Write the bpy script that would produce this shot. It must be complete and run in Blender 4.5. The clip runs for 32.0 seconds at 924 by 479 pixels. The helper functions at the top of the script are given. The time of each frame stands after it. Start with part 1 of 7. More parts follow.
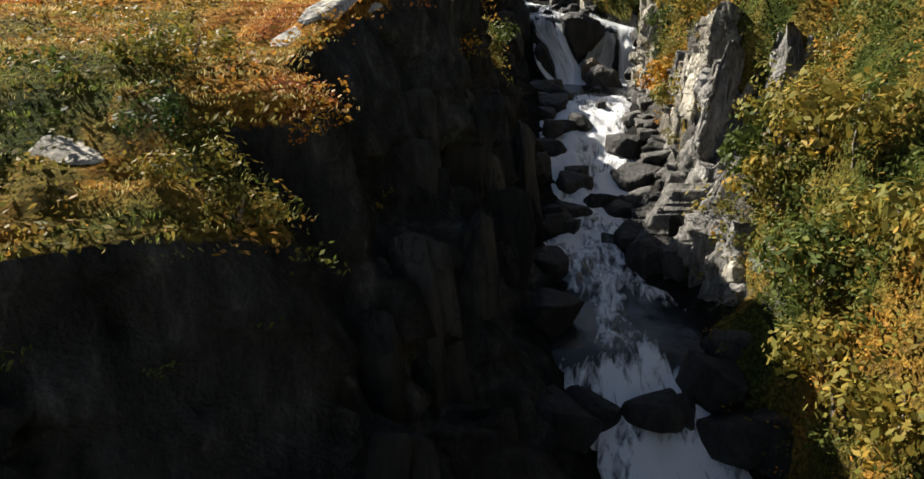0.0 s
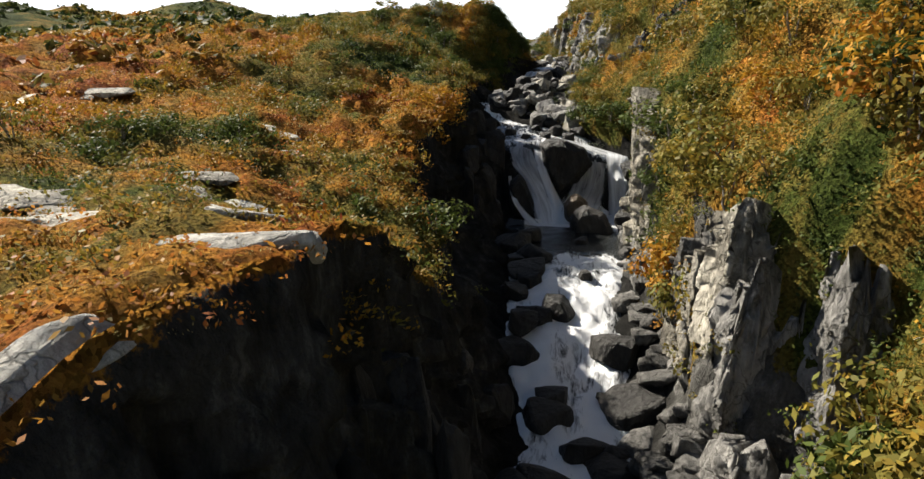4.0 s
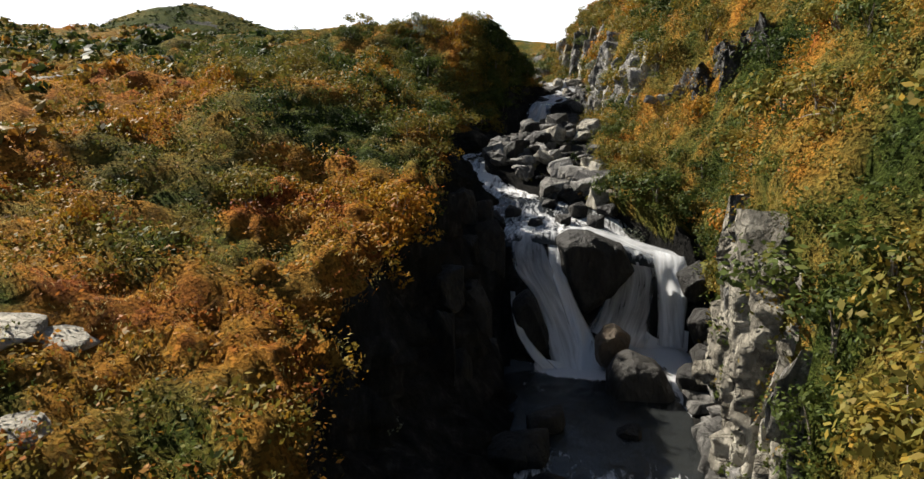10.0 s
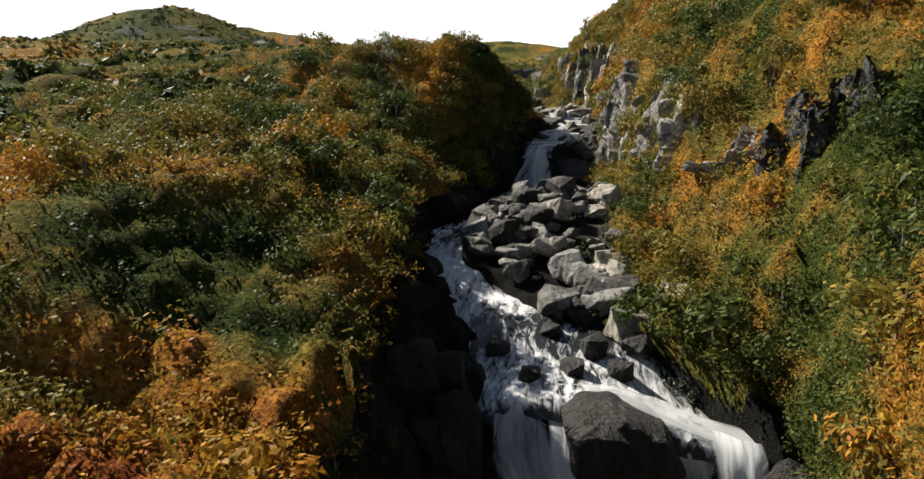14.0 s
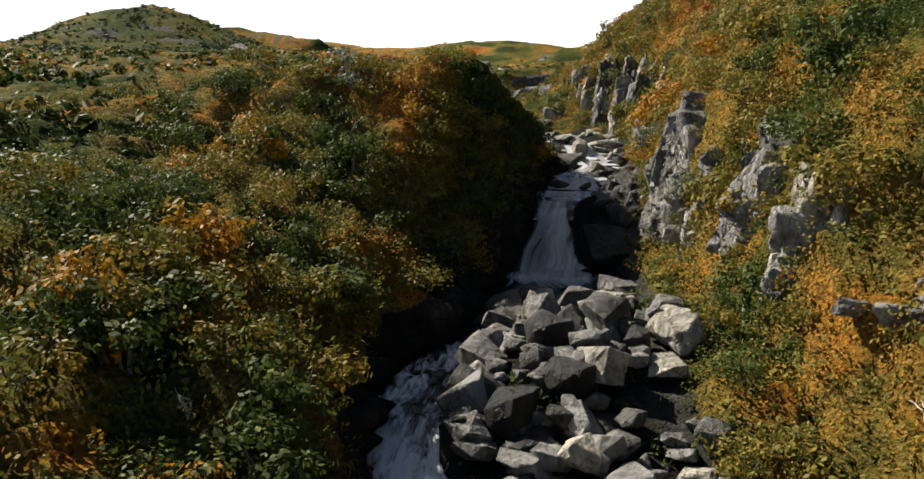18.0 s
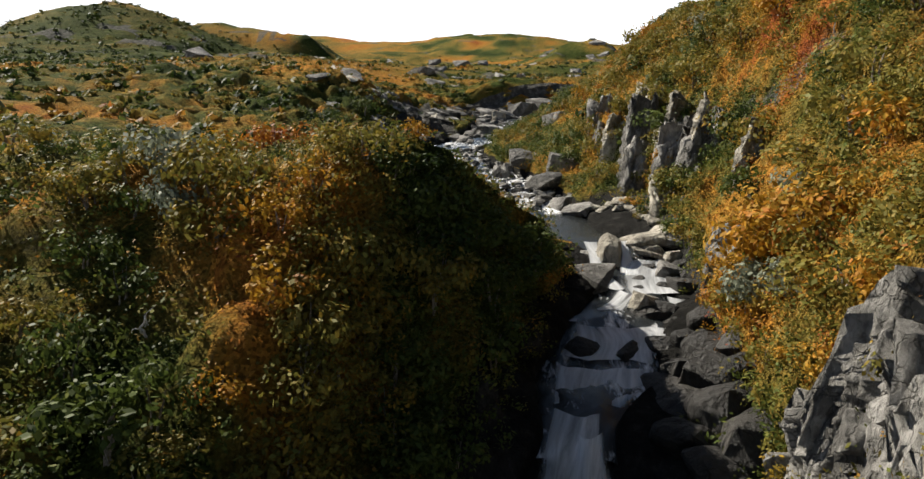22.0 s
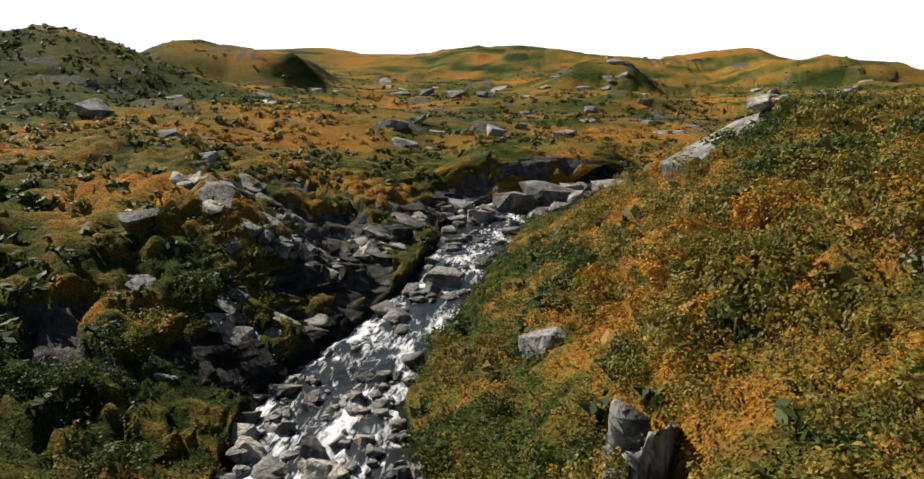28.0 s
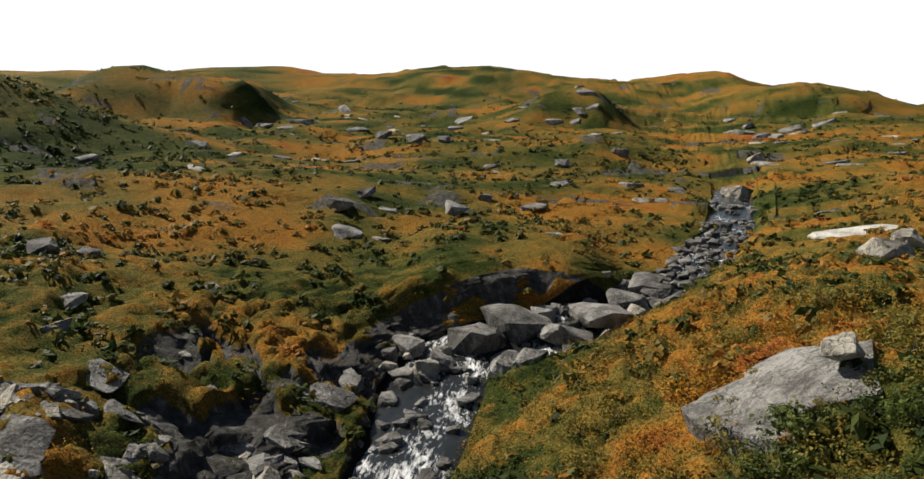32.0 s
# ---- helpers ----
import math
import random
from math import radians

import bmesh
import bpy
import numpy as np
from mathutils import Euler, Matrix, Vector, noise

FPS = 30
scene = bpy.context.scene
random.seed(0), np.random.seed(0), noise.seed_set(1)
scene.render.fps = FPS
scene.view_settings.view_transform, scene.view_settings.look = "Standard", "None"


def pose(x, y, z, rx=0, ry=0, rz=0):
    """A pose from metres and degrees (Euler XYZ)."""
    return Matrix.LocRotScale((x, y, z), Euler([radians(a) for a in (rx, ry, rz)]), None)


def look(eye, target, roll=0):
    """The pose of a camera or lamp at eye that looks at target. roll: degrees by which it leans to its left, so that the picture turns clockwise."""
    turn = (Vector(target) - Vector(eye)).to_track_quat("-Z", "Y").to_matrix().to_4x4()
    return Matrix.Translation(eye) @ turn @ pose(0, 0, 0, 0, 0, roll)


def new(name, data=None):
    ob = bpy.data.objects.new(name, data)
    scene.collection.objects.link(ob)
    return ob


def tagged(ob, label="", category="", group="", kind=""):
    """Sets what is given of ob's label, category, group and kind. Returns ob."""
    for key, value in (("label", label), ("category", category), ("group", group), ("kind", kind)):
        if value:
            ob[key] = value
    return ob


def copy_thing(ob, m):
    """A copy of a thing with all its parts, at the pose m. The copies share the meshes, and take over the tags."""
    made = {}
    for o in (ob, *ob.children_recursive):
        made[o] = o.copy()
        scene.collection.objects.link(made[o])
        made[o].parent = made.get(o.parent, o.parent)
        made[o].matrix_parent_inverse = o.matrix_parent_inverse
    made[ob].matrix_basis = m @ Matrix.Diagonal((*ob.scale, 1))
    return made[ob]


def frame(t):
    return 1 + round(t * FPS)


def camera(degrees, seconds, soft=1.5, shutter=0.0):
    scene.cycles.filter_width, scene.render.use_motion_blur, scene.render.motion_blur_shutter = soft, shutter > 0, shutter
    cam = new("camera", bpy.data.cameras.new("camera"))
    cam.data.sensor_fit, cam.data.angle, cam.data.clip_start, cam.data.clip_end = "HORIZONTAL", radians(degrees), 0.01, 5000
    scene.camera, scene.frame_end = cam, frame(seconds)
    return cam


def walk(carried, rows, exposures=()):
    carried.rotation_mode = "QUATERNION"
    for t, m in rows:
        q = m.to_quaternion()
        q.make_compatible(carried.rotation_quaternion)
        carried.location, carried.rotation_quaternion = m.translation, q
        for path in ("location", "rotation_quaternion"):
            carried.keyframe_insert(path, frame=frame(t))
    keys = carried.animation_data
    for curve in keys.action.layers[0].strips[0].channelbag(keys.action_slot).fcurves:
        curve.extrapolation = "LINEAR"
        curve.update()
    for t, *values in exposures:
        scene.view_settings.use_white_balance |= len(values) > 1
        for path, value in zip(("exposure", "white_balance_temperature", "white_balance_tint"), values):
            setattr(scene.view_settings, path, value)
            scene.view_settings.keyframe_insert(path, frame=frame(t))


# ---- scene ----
cam = camera(64.15, 32.0, 1.45)

PATH = [
    (0, look((-0.000, 0.000, 0.000), (-2.198, 19.079, -5.581), 0.03)),
    (0.5, look((0.038, 1.148, 0.450), (-2.210, 20.267, -4.972), -0.16)),
    (1, look((0.103, 2.297, 0.900), (-2.164, 21.465, -4.337), -0.19)),
    (1.5, look((0.167, 3.458, 1.279), (-2.091, 22.679, -3.766), -0.15)),
    (2, look((0.225, 4.591, 1.605), (-1.992, 23.865, -3.251), -0.13)),
    (2.5, look((0.380, 5.718, 1.940), (-1.828, 25.067, -2.618), -0.11)),
    (3, look((0.577, 6.863, 2.349), (-1.619, 26.280, -1.914), -0.05)),
    (3.5, look((0.786, 7.999, 2.757), (-1.394, 27.487, -1.171), -0.07)),
    (4, look((0.928, 9.088, 3.177), (-1.242, 28.621, -0.532), 0.07)),
    (4.5, look((0.972, 10.127, 3.546), (-1.196, 29.682, -0.047), 0.09)),
    (5, look((0.971, 11.128, 3.820), (-1.214, 30.691, 0.284), 0.04)),
    (5.5, look((0.925, 12.126, 4.030), (-1.283, 31.694, 0.536), -0.03)),
    (6, look((0.835, 13.156, 4.209), (-1.392, 32.726, 0.737), -0.10)),
    (6.5, look((0.701, 14.253, 4.389), (-1.526, 33.822, 0.911), -0.13)),
    (7, look((0.525, 15.453, 4.602), (-1.673, 35.018, 1.084), -0.02)),
    (7.5, look((0.334, 16.730, 4.807), (-1.874, 36.282, 1.224), -0.09)),
    (8, look((0.211, 18.110, 5.005), (-2.011, 37.656, 1.400), -0.13)),
    (8.5, look((0.159, 19.595, 5.243), (-2.058, 39.137, 1.611), -0.19)),
    (9, look((0.163, 21.116, 5.540), (-2.062, 40.649, 1.863), -0.28)),
    (9.5, look((0.153, 22.587, 5.880), (-2.065, 42.111, 2.150), -0.20)),
    (10, look((0.098, 24.137, 6.267), (-2.089, 43.665, 2.543), -0.05)),
    (10.5, look((0.026, 25.658, 6.662), (-2.133, 45.188, 2.927), 0.05)),
    (11, look((0.007, 27.200, 6.997), (-2.150, 46.732, 3.275), 0.06)),
    (11.5, look((0.070, 28.736, 7.297), (-2.085, 48.269, 3.583), 0.06)),
    (12, look((0.169, 30.181, 7.579), (-1.989, 49.718, 3.885), 0.11)),
    (12.5, look((0.209, 31.671, 7.890), (-1.943, 51.212, 4.210), 0.16)),
    (13, look((0.156, 33.138, 8.232), (-1.983, 52.672, 4.514), 0.27)),
    (13.5, look((0.076, 34.583, 8.556), (-2.043, 54.119, 4.831), 0.24)),
    (14, look((0.000, 35.999, 8.853), (-2.163, 55.526, 5.105), 0.18)),
    (14.5, look((-0.111, 37.524, 9.158), (-2.303, 57.050, 5.426), 0.12)),
    (15, look((-0.242, 39.069, 9.399), (-2.454, 58.591, 5.657), 0.06)),
    (15.5, look((-0.382, 40.646, 9.598), (-2.603, 60.163, 5.832), 0.06)),
    (16, look((-0.518, 42.267, 9.780), (-2.737, 61.777, 5.980), 0.12)),
    (16.5, look((-0.639, 43.943, 9.970), (-2.844, 63.447, 6.134), 0.21)),
    (17, look((-0.734, 45.684, 10.192), (-2.913, 65.185, 6.323), 0.22)),
    (17.5, look((-0.853, 47.431, 10.461), (-3.036, 66.941, 6.640), 0.24)),
    (18, look((-0.929, 49.287, 10.760), (-3.110, 68.801, 6.959), 0.16)),
    (18.5, look((-0.933, 51.281, 11.053), (-3.125, 70.786, 7.213), 0.08)),
    (19, look((-0.936, 53.404, 11.374), (-3.138, 72.900, 7.495), 0.16)),
    (19.5, look((-0.985, 55.404, 11.687), (-3.196, 74.893, 7.773), 0.24)),
    (20, look((-1.097, 57.514, 12.083), (-3.279, 77.000, 8.141), 0.31)),
    (20.5, look((-1.261, 59.703, 12.505), (-3.454, 79.172, 8.487), 0.19)),
    (21, look((-1.359, 61.997, 12.984), (-3.574, 81.464, 8.967), 0.15)),
    (21.5, look((-1.376, 64.371, 13.429), (-3.606, 83.833, 9.397), -0.01)),
    (22, look((-1.315, 66.850, 13.850), (-3.540, 86.309, 9.803), -0.10)),
    (22.5, look((-1.058, 69.487, 14.286), (-3.309, 88.931, 10.179), -0.39)),
    (23, look((-0.723, 72.211, 14.680), (-3.013, 91.637, 10.511), -0.56)),
    (23.5, look((-0.353, 74.992, 15.096), (-2.668, 94.414, 10.921), -0.67)),
    (24, look((-0.090, 77.712, 15.580), (-2.378, 97.136, 11.398), -0.52)),
    (24.5, look((0.075, 80.416, 16.134), (-2.284, 99.840, 11.992), -0.54)),
    (25, look((0.136, 82.960, 16.728), (-2.363, 102.371, 12.608), -0.24)),
    (25.5, look((0.153, 85.448, 17.273), (-2.396, 104.859, 13.182), -0.12)),
    (26, look((0.098, 87.922, 17.809), (-2.484, 107.335, 13.753), 0.10)),
    (26.5, look((-0.008, 90.410, 18.435), (-2.620, 109.824, 14.402), 0.11)),
    (27, look((-0.083, 92.738, 19.205), (-2.712, 112.154, 15.191), 0.06)),
    (27.5, look((-0.139, 94.953, 20.085), (-2.776, 114.370, 16.084), 0.02)),
    (28, look((-0.184, 97.099, 21.038), (-2.822, 116.518, 17.045), -0.01)),
    (28.5, look((-0.229, 99.224, 22.028), (-2.863, 118.644, 18.038), -0.02)),
    (29, look((-0.284, 101.373, 23.020), (-2.912, 120.793, 19.026), 0.02)),
    (29.5, look((-0.321, 103.364, 23.937), (-2.933, 122.789, 19.956), -0.02)),
    (30, look((-0.369, 105.336, 24.868), (-3.020, 124.767, 20.943), 0.08)),
    (30.5, look((-0.446, 107.232, 25.739), (-3.091, 126.671, 21.850), 0.18)),
    (31, look((-0.532, 109.041, 26.600), (-3.013, 128.509, 22.747), 0.28)),
    (31.5, look((-0.605, 110.733, 27.453), (-2.725, 130.242, 23.597), 0.29)),
    (32, look((-0.719, 112.348, 28.347), (-2.491, 131.905, 24.552), 0.41)),
]
walk(cam, PATH, [(0.0, 1.68), (2.0, 1.55), (4.5, 1.48), (8.0, 1.3), (18.0, 1.26), (24.0, 1.2), (26.0, 1.26), (29.0, 0.88), (32.0, 0.74)])

# ---- light ----
SUN_TO = Vector((-0.70, 0.47, 0.68)).normalized()
world = bpy.data.worlds.new("sky")
scene.world = world
world.use_nodes = True
wn = world.node_tree
sky = wn.nodes.new("ShaderNodeTexSky")
sky.sky_type = "NISHITA"
sky.sun_disc = False
sky.sun_elevation = math.asin(SUN_TO.z)
sky.sun_rotation = math.atan2(SUN_TO.x, SUN_TO.y)
sky.air_density, sky.dust_density, sky.ozone_density = 1.0, 1.0, 1.0
# clear overhead, white haze all round towards the horizon
bg = wn.nodes["Background"]
bg.inputs["Strength"].default_value = 0.034
haze = wn.nodes.new("ShaderNodeBackground")
haze.inputs["Color"].default_value = (0.96, 0.98, 1.0, 1)
haze.inputs["Strength"].default_value = 0.66
tc = wn.nodes.new("ShaderNodeTexCoord")
sep = wn.nodes.new("ShaderNodeSeparateXYZ")
mr = wn.nodes.new("ShaderNodeMapRange")
mr.interpolation_type = "SMOOTHSTEP"
for key, value in (("From Min", 0.12), ("From Max", 0.17), ("To Min", 1.0), ("To Max", 0.0)):
    mr.inputs[key].default_value = value
both = wn.nodes.new("ShaderNodeMixShader")
wn.links.new(sky.outputs["Color"], bg.inputs["Color"])
wn.links.new(tc.outputs["Generated"], sep.inputs[0])
wn.links.new(sep.outputs["Z"], mr.inputs["Value"])
wn.links.new(mr.outputs["Result"], both.inputs[0])
wn.links.new(bg.outputs[0], both.inputs[1])
wn.links.new(haze.outputs[0], both.inputs[2])
wn.links.new(both.outputs[0], wn.nodes["World Output"].inputs["Surface"])
sun = new("sun", bpy.data.lights.new("sun", "SUN"))
sun.data.energy, sun.data.angle, sun.data.color = 5.0, radians(0.6), (1.0, 0.93, 0.82)
sun.matrix_world = look((0, 0, 80), Vector((0, 0, 80)) - SUN_TO)


# ---- noise on arrays ----
def lattice(ix, iy, iz, seed):
    h = (ix * 374761393 + iy * 668265263 + iz * 2147483647 + seed * 1274126177) & 0xFFFFFFFF
    h = ((h ^ (h >> 13)) * 1274126177) & 0xFFFFFFFF
    h = ((h ^ (h >> 15)) * 2246822519) & 0xFFFFFFFF
    return ((h ^ (h >> 16)) & 0xFFFFFF) / 16777215.0


def vnoise(x, y, z=0.0, seed=0):
    """Smooth value noise, -1 to 1."""
    x, y, z = np.broadcast_arrays(np.asarray(x, float), np.asarray(y, float), np.asarray(z, float))
    fx, fy, fz = np.floor(x), np.floor(y), np.floor(z)
    ix, iy, iz = fx.astype(np.int64), fy.astype(np.int64), fz.astype(np.int64)
    tx, ty, tz = x - fx, y - fy, z - fz
    tx, ty, tz = (t * t * (3 - 2 * t) for t in (tx, ty, tz))
    out = 0
    for a in (0, 1):
        for b in (0, 1):
            for c in (0, 1):
                w = (tx if a else 1 - tx) * (ty if b else 1 - ty) * (tz if c else 1 - tz)
                out = out + w * lattice(ix + a, iy + b, iz + c, seed)
    return out * 2 - 1


def fbm(x, y, z=0.0, octaves=4, seed=0):
    out, amp, s = 0, 0.5, 1.0
    for o in range(octaves):
        out = out + amp * vnoise(np.asarray(x) * s, np.asarray(y) * s, np.asarray(z) * s, seed + o)
        amp, s = amp * 0.5, s * 2.03
    return out


def cells(x, y, z, seed):
    """Blocky noise: one value a crooked cell, for jointed rock."""
    x, y, z = np.broadcast_arrays(np.asarray(x, float), np.asarray(y, float), np.asarray(z, float))
    fx, fy, fz = (np.floor(v).astype(np.int64) for v in (x, y, z))
    best, val = np.full(x.shape, 9.0), np.zeros(x.shape)
    for a in (-1, 0, 1):
        for b in (-1, 0, 1):
            for c in (-1, 0, 1):
                cx, cy, cz = fx + a, fy + b, fz + c
                d = (cx + lattice(cx, cy, cz, seed) - x) ** 2 + (cy + lattice(cx, cy, cz, seed + 1) - y) ** 2 + (cz + lattice(cx, cy, cz, seed + 2) - z) ** 2
                near = d < best
                best = np.where(near, d, best)
                val = np.where(near, lattice(cx, cy, cz, seed + 3), val)
    return val * 2 - 1


def clumps(x, y, seed):
    """Rounded clumps scattered on the plane: nearness to the clump's middle, 0 to 1, and a value for each clump."""
    x, y = np.broadcast_arrays(np.asarray(x, float), np.asarray(y, float))
    fx, fy = np.floor(x).astype(np.int64), np.floor(y).astype(np.int64)
    best, val = np.full(x.shape, 9.0), np.zeros(x.shape)
    for a in (-1, 0, 1):
        for b in (-1, 0, 1):
            cx, cy = fx + a, fy + b
            size = 0.75 + 0.7 * lattice(cx, cy, 5, seed + 4)
            d = ((cx + lattice(cx, cy, 0, seed) - x) ** 2 + (cy + lattice(cx, cy, 0, seed + 1) - y) ** 2) / size**2
            near = d < best
            best = np.where(near, d, best)
            val = np.where(near, lattice(cx, cy, 1, seed + 3), val)
    return np.clip(1 - best / 0.55, 0, 1), val * 2 - 1


def smooth(e0, e1, x):
    t = np.clip((np.asarray(x, float) - e0) / (e1 - e0), 0, 1)
    return t * t * (3 - 2 * t)


# ---- materials ----
def material(name):
    m = bpy.data.materials.new(name)
    m.use_nodes = True
    return m, m.node_tree.nodes, m.node_tree.links, m.node_tree.nodes["Principled BSDF"]


def node(nodes, kind, **inputs):
    n = nodes.new(kind)
    for key, value in inputs.items():
        n.inputs[key.replace("_", " ")].default_value = value
    return n


def ramp(nodes, stops):
    r = nodes.new("ShaderNodeValToRGB")
    while len(r.color_ramp.elements) < len(stops):
        r.color_ramp.elements.new(0.5)
    for e, (p, c) in zip(r.color_ramp.elements, stops):
        e.position, e.color = p, (*c, 1)
    return r


def rock_material(name, dark, mid, pale, lichen=0.35, rough=0.85, scale=1.0, streak=1.0):
    m, n, l, p = material(name)
    tc = n.new("ShaderNodeTexCoord")
    info = n.new("ShaderNodeObjectInfo")
    geo = n.new("ShaderNodeNewGeometry")
    mp = n.new("ShaderNodeMapping")
    mp.inputs["Scale"].default_value = (scale, scale, scale * 0.45 * streak)
    l.new(geo.outputs["Position"], mp.inputs["Vector"])
    big = node(n, "ShaderNodeTexNoise", Scale=0.55, Detail=6.0, Roughness=0.62)
    fine = node(n, "ShaderNodeTexNoise", Scale=6.0, Detail=8.0, Roughness=0.7)
    spots = node(n, "ShaderNodeTexVoronoi", Scale=5.0)
    for t in (big, fine, spots):
        l.new(mp.outputs[0], t.inputs["Vector"])
    mixv = n.new("ShaderNodeMath")
    mixv.operation = "MULTIPLY_ADD"
    l.new(fine.outputs["Fac"], mixv.inputs[0])
    mixv.inputs[1].default_value = 0.55
    l.new(big.outputs["Fac"], mixv.inputs[2])
    rnd = n.new("ShaderNodeMath")
    rnd.operation = "MULTIPLY_ADD"
    l.new(info.outputs["Random"], rnd.inputs[0])
    rnd.inputs[1].default_value = 0.16
    l.new(mixv.outputs[0], rnd.inputs[2])
    r = ramp(n, [(0.55, dark), (0.80, mid), (1.02, pale)])
    l.new(rnd.outputs[0], r.inputs[0])
    patch = node(n, "ShaderNodeTexNoise", Scale=1.7, Detail=7.0, Roughness=0.75)
    l.new(geo.outputs["Position"], patch.inputs["Vector"])
    pr = ramp(n, [(0.60 - lichen * 0.2, (0, 0, 0)), (0.68 - lichen * 0.2, (1, 1, 1))])
    l.new(patch.outputs["Fac"], pr.inputs[0])
    mx = n.new("ShaderNodeMix")
    mx.data_type = "RGBA"
    mul = n.new("ShaderNodeMath")
    mul.operation = "MULTIPLY"
    l.new(pr.outputs[0], mul.inputs[0])
    mul.inputs[1].default_value = lichen
    l.new(mul.outputs[0], mx.inputs["Factor"])
    l.new(r.outputs[0], mx.inputs["A"])
    mx.inputs["B"].default_value = (*pale, 1)
    warp = node(n, "ShaderNodeTexNoise", Scale=1.3, Detail=4.0)
    l.new(geo.outputs["Position"], warp.inputs["Vector"])
    bend = n.new("ShaderNodeVectorMath")
    bend.operation = "MULTIPLY_ADD"
    l.new(warp.outputs["Color"], bend.inputs[0])
    bend.inputs[1].default_value = (1.4, 1.4, 1.4)
    l.new(mp.outputs[0], bend.inputs[2])
    crack = node(n, "ShaderNodeTexVoronoi", Scale=1.15)
    crack.feature = "DISTANCE_TO_EDGE"
    l.new(bend.outputs[0], crack.inputs["Vector"])
    cr = ramp(n, [(0.0, (0.55, 0.54, 0.52)), (0.03, (1, 1, 1))])
    l.new(crack.outputs["Distance"], cr.inputs[0])
    dark_crack = n.new("ShaderNodeMix")
    dark_crack.data_type, dark_crack.blend_type = "RGBA", "MULTIPLY"
    dark_crack.inputs["Factor"].default_value = 1.0
    l.new(mx.outputs["Result"], dark_crack.inputs["A"])
    l.new(cr.outputs[0], dark_crack.inputs["B"])
    l.new(dark_crack.outputs["Result"], p.inputs["Base Color"])
    p.inputs["Roughness"].default_value = rough
    p.inputs["Specular IOR Level"].default_value = 0.2
    bump = node(n, "ShaderNodeBump", Strength=1.0, Distance=0.14)
    hs = n.new("ShaderNodeMath")
    hs.operation = "MULTIPLY_ADD"
    l.new(spots.outputs["Distance"], hs.inputs[0])
    hs.inputs[1].default_value = 0.5
    l.new(fine.outputs["Fac"], hs.inputs[2])
    cut = n.new("ShaderNodeMath")
    cut.operation = "MULTIPLY_ADD"
    l.new(cr.outputs[0], cut.inputs[0])
    cut.inputs[1].default_value = 0.5
    l.new(hs.outputs[0], cut.inputs[2])
    l.new(cut.outputs[0], bump.inputs["Height"])
    l.new(bump.outputs[0], p.inputs["Normal"])
    return m


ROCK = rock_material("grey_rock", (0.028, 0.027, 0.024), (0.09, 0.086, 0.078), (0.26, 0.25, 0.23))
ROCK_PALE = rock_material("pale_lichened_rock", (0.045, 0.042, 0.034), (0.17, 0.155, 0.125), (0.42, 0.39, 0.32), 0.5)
ROCK_BARE = rock_material("bleached_bare_rock", (0.10, 0.095, 0.08), (0.30, 0.285, 0.25), (0.55, 0.53, 0.47), 0.5)
ROCK_BROWN = rock_material("brown_wet_rock", (0.02, 0.013, 0.008), (0.06, 0.04, 0.024), (0.12, 0.09, 0.06), 0.15, 0.5)
# wet rock of the stream; also colours places where shade is painted in
ROCK_WET_SHADE = rock_material("wet_and_shaded_rock", (0.007, 0.007, 0.0065), (0.018, 0.017, 0.015), (0.045, 0.042, 0.037), 0.12, 0.55)


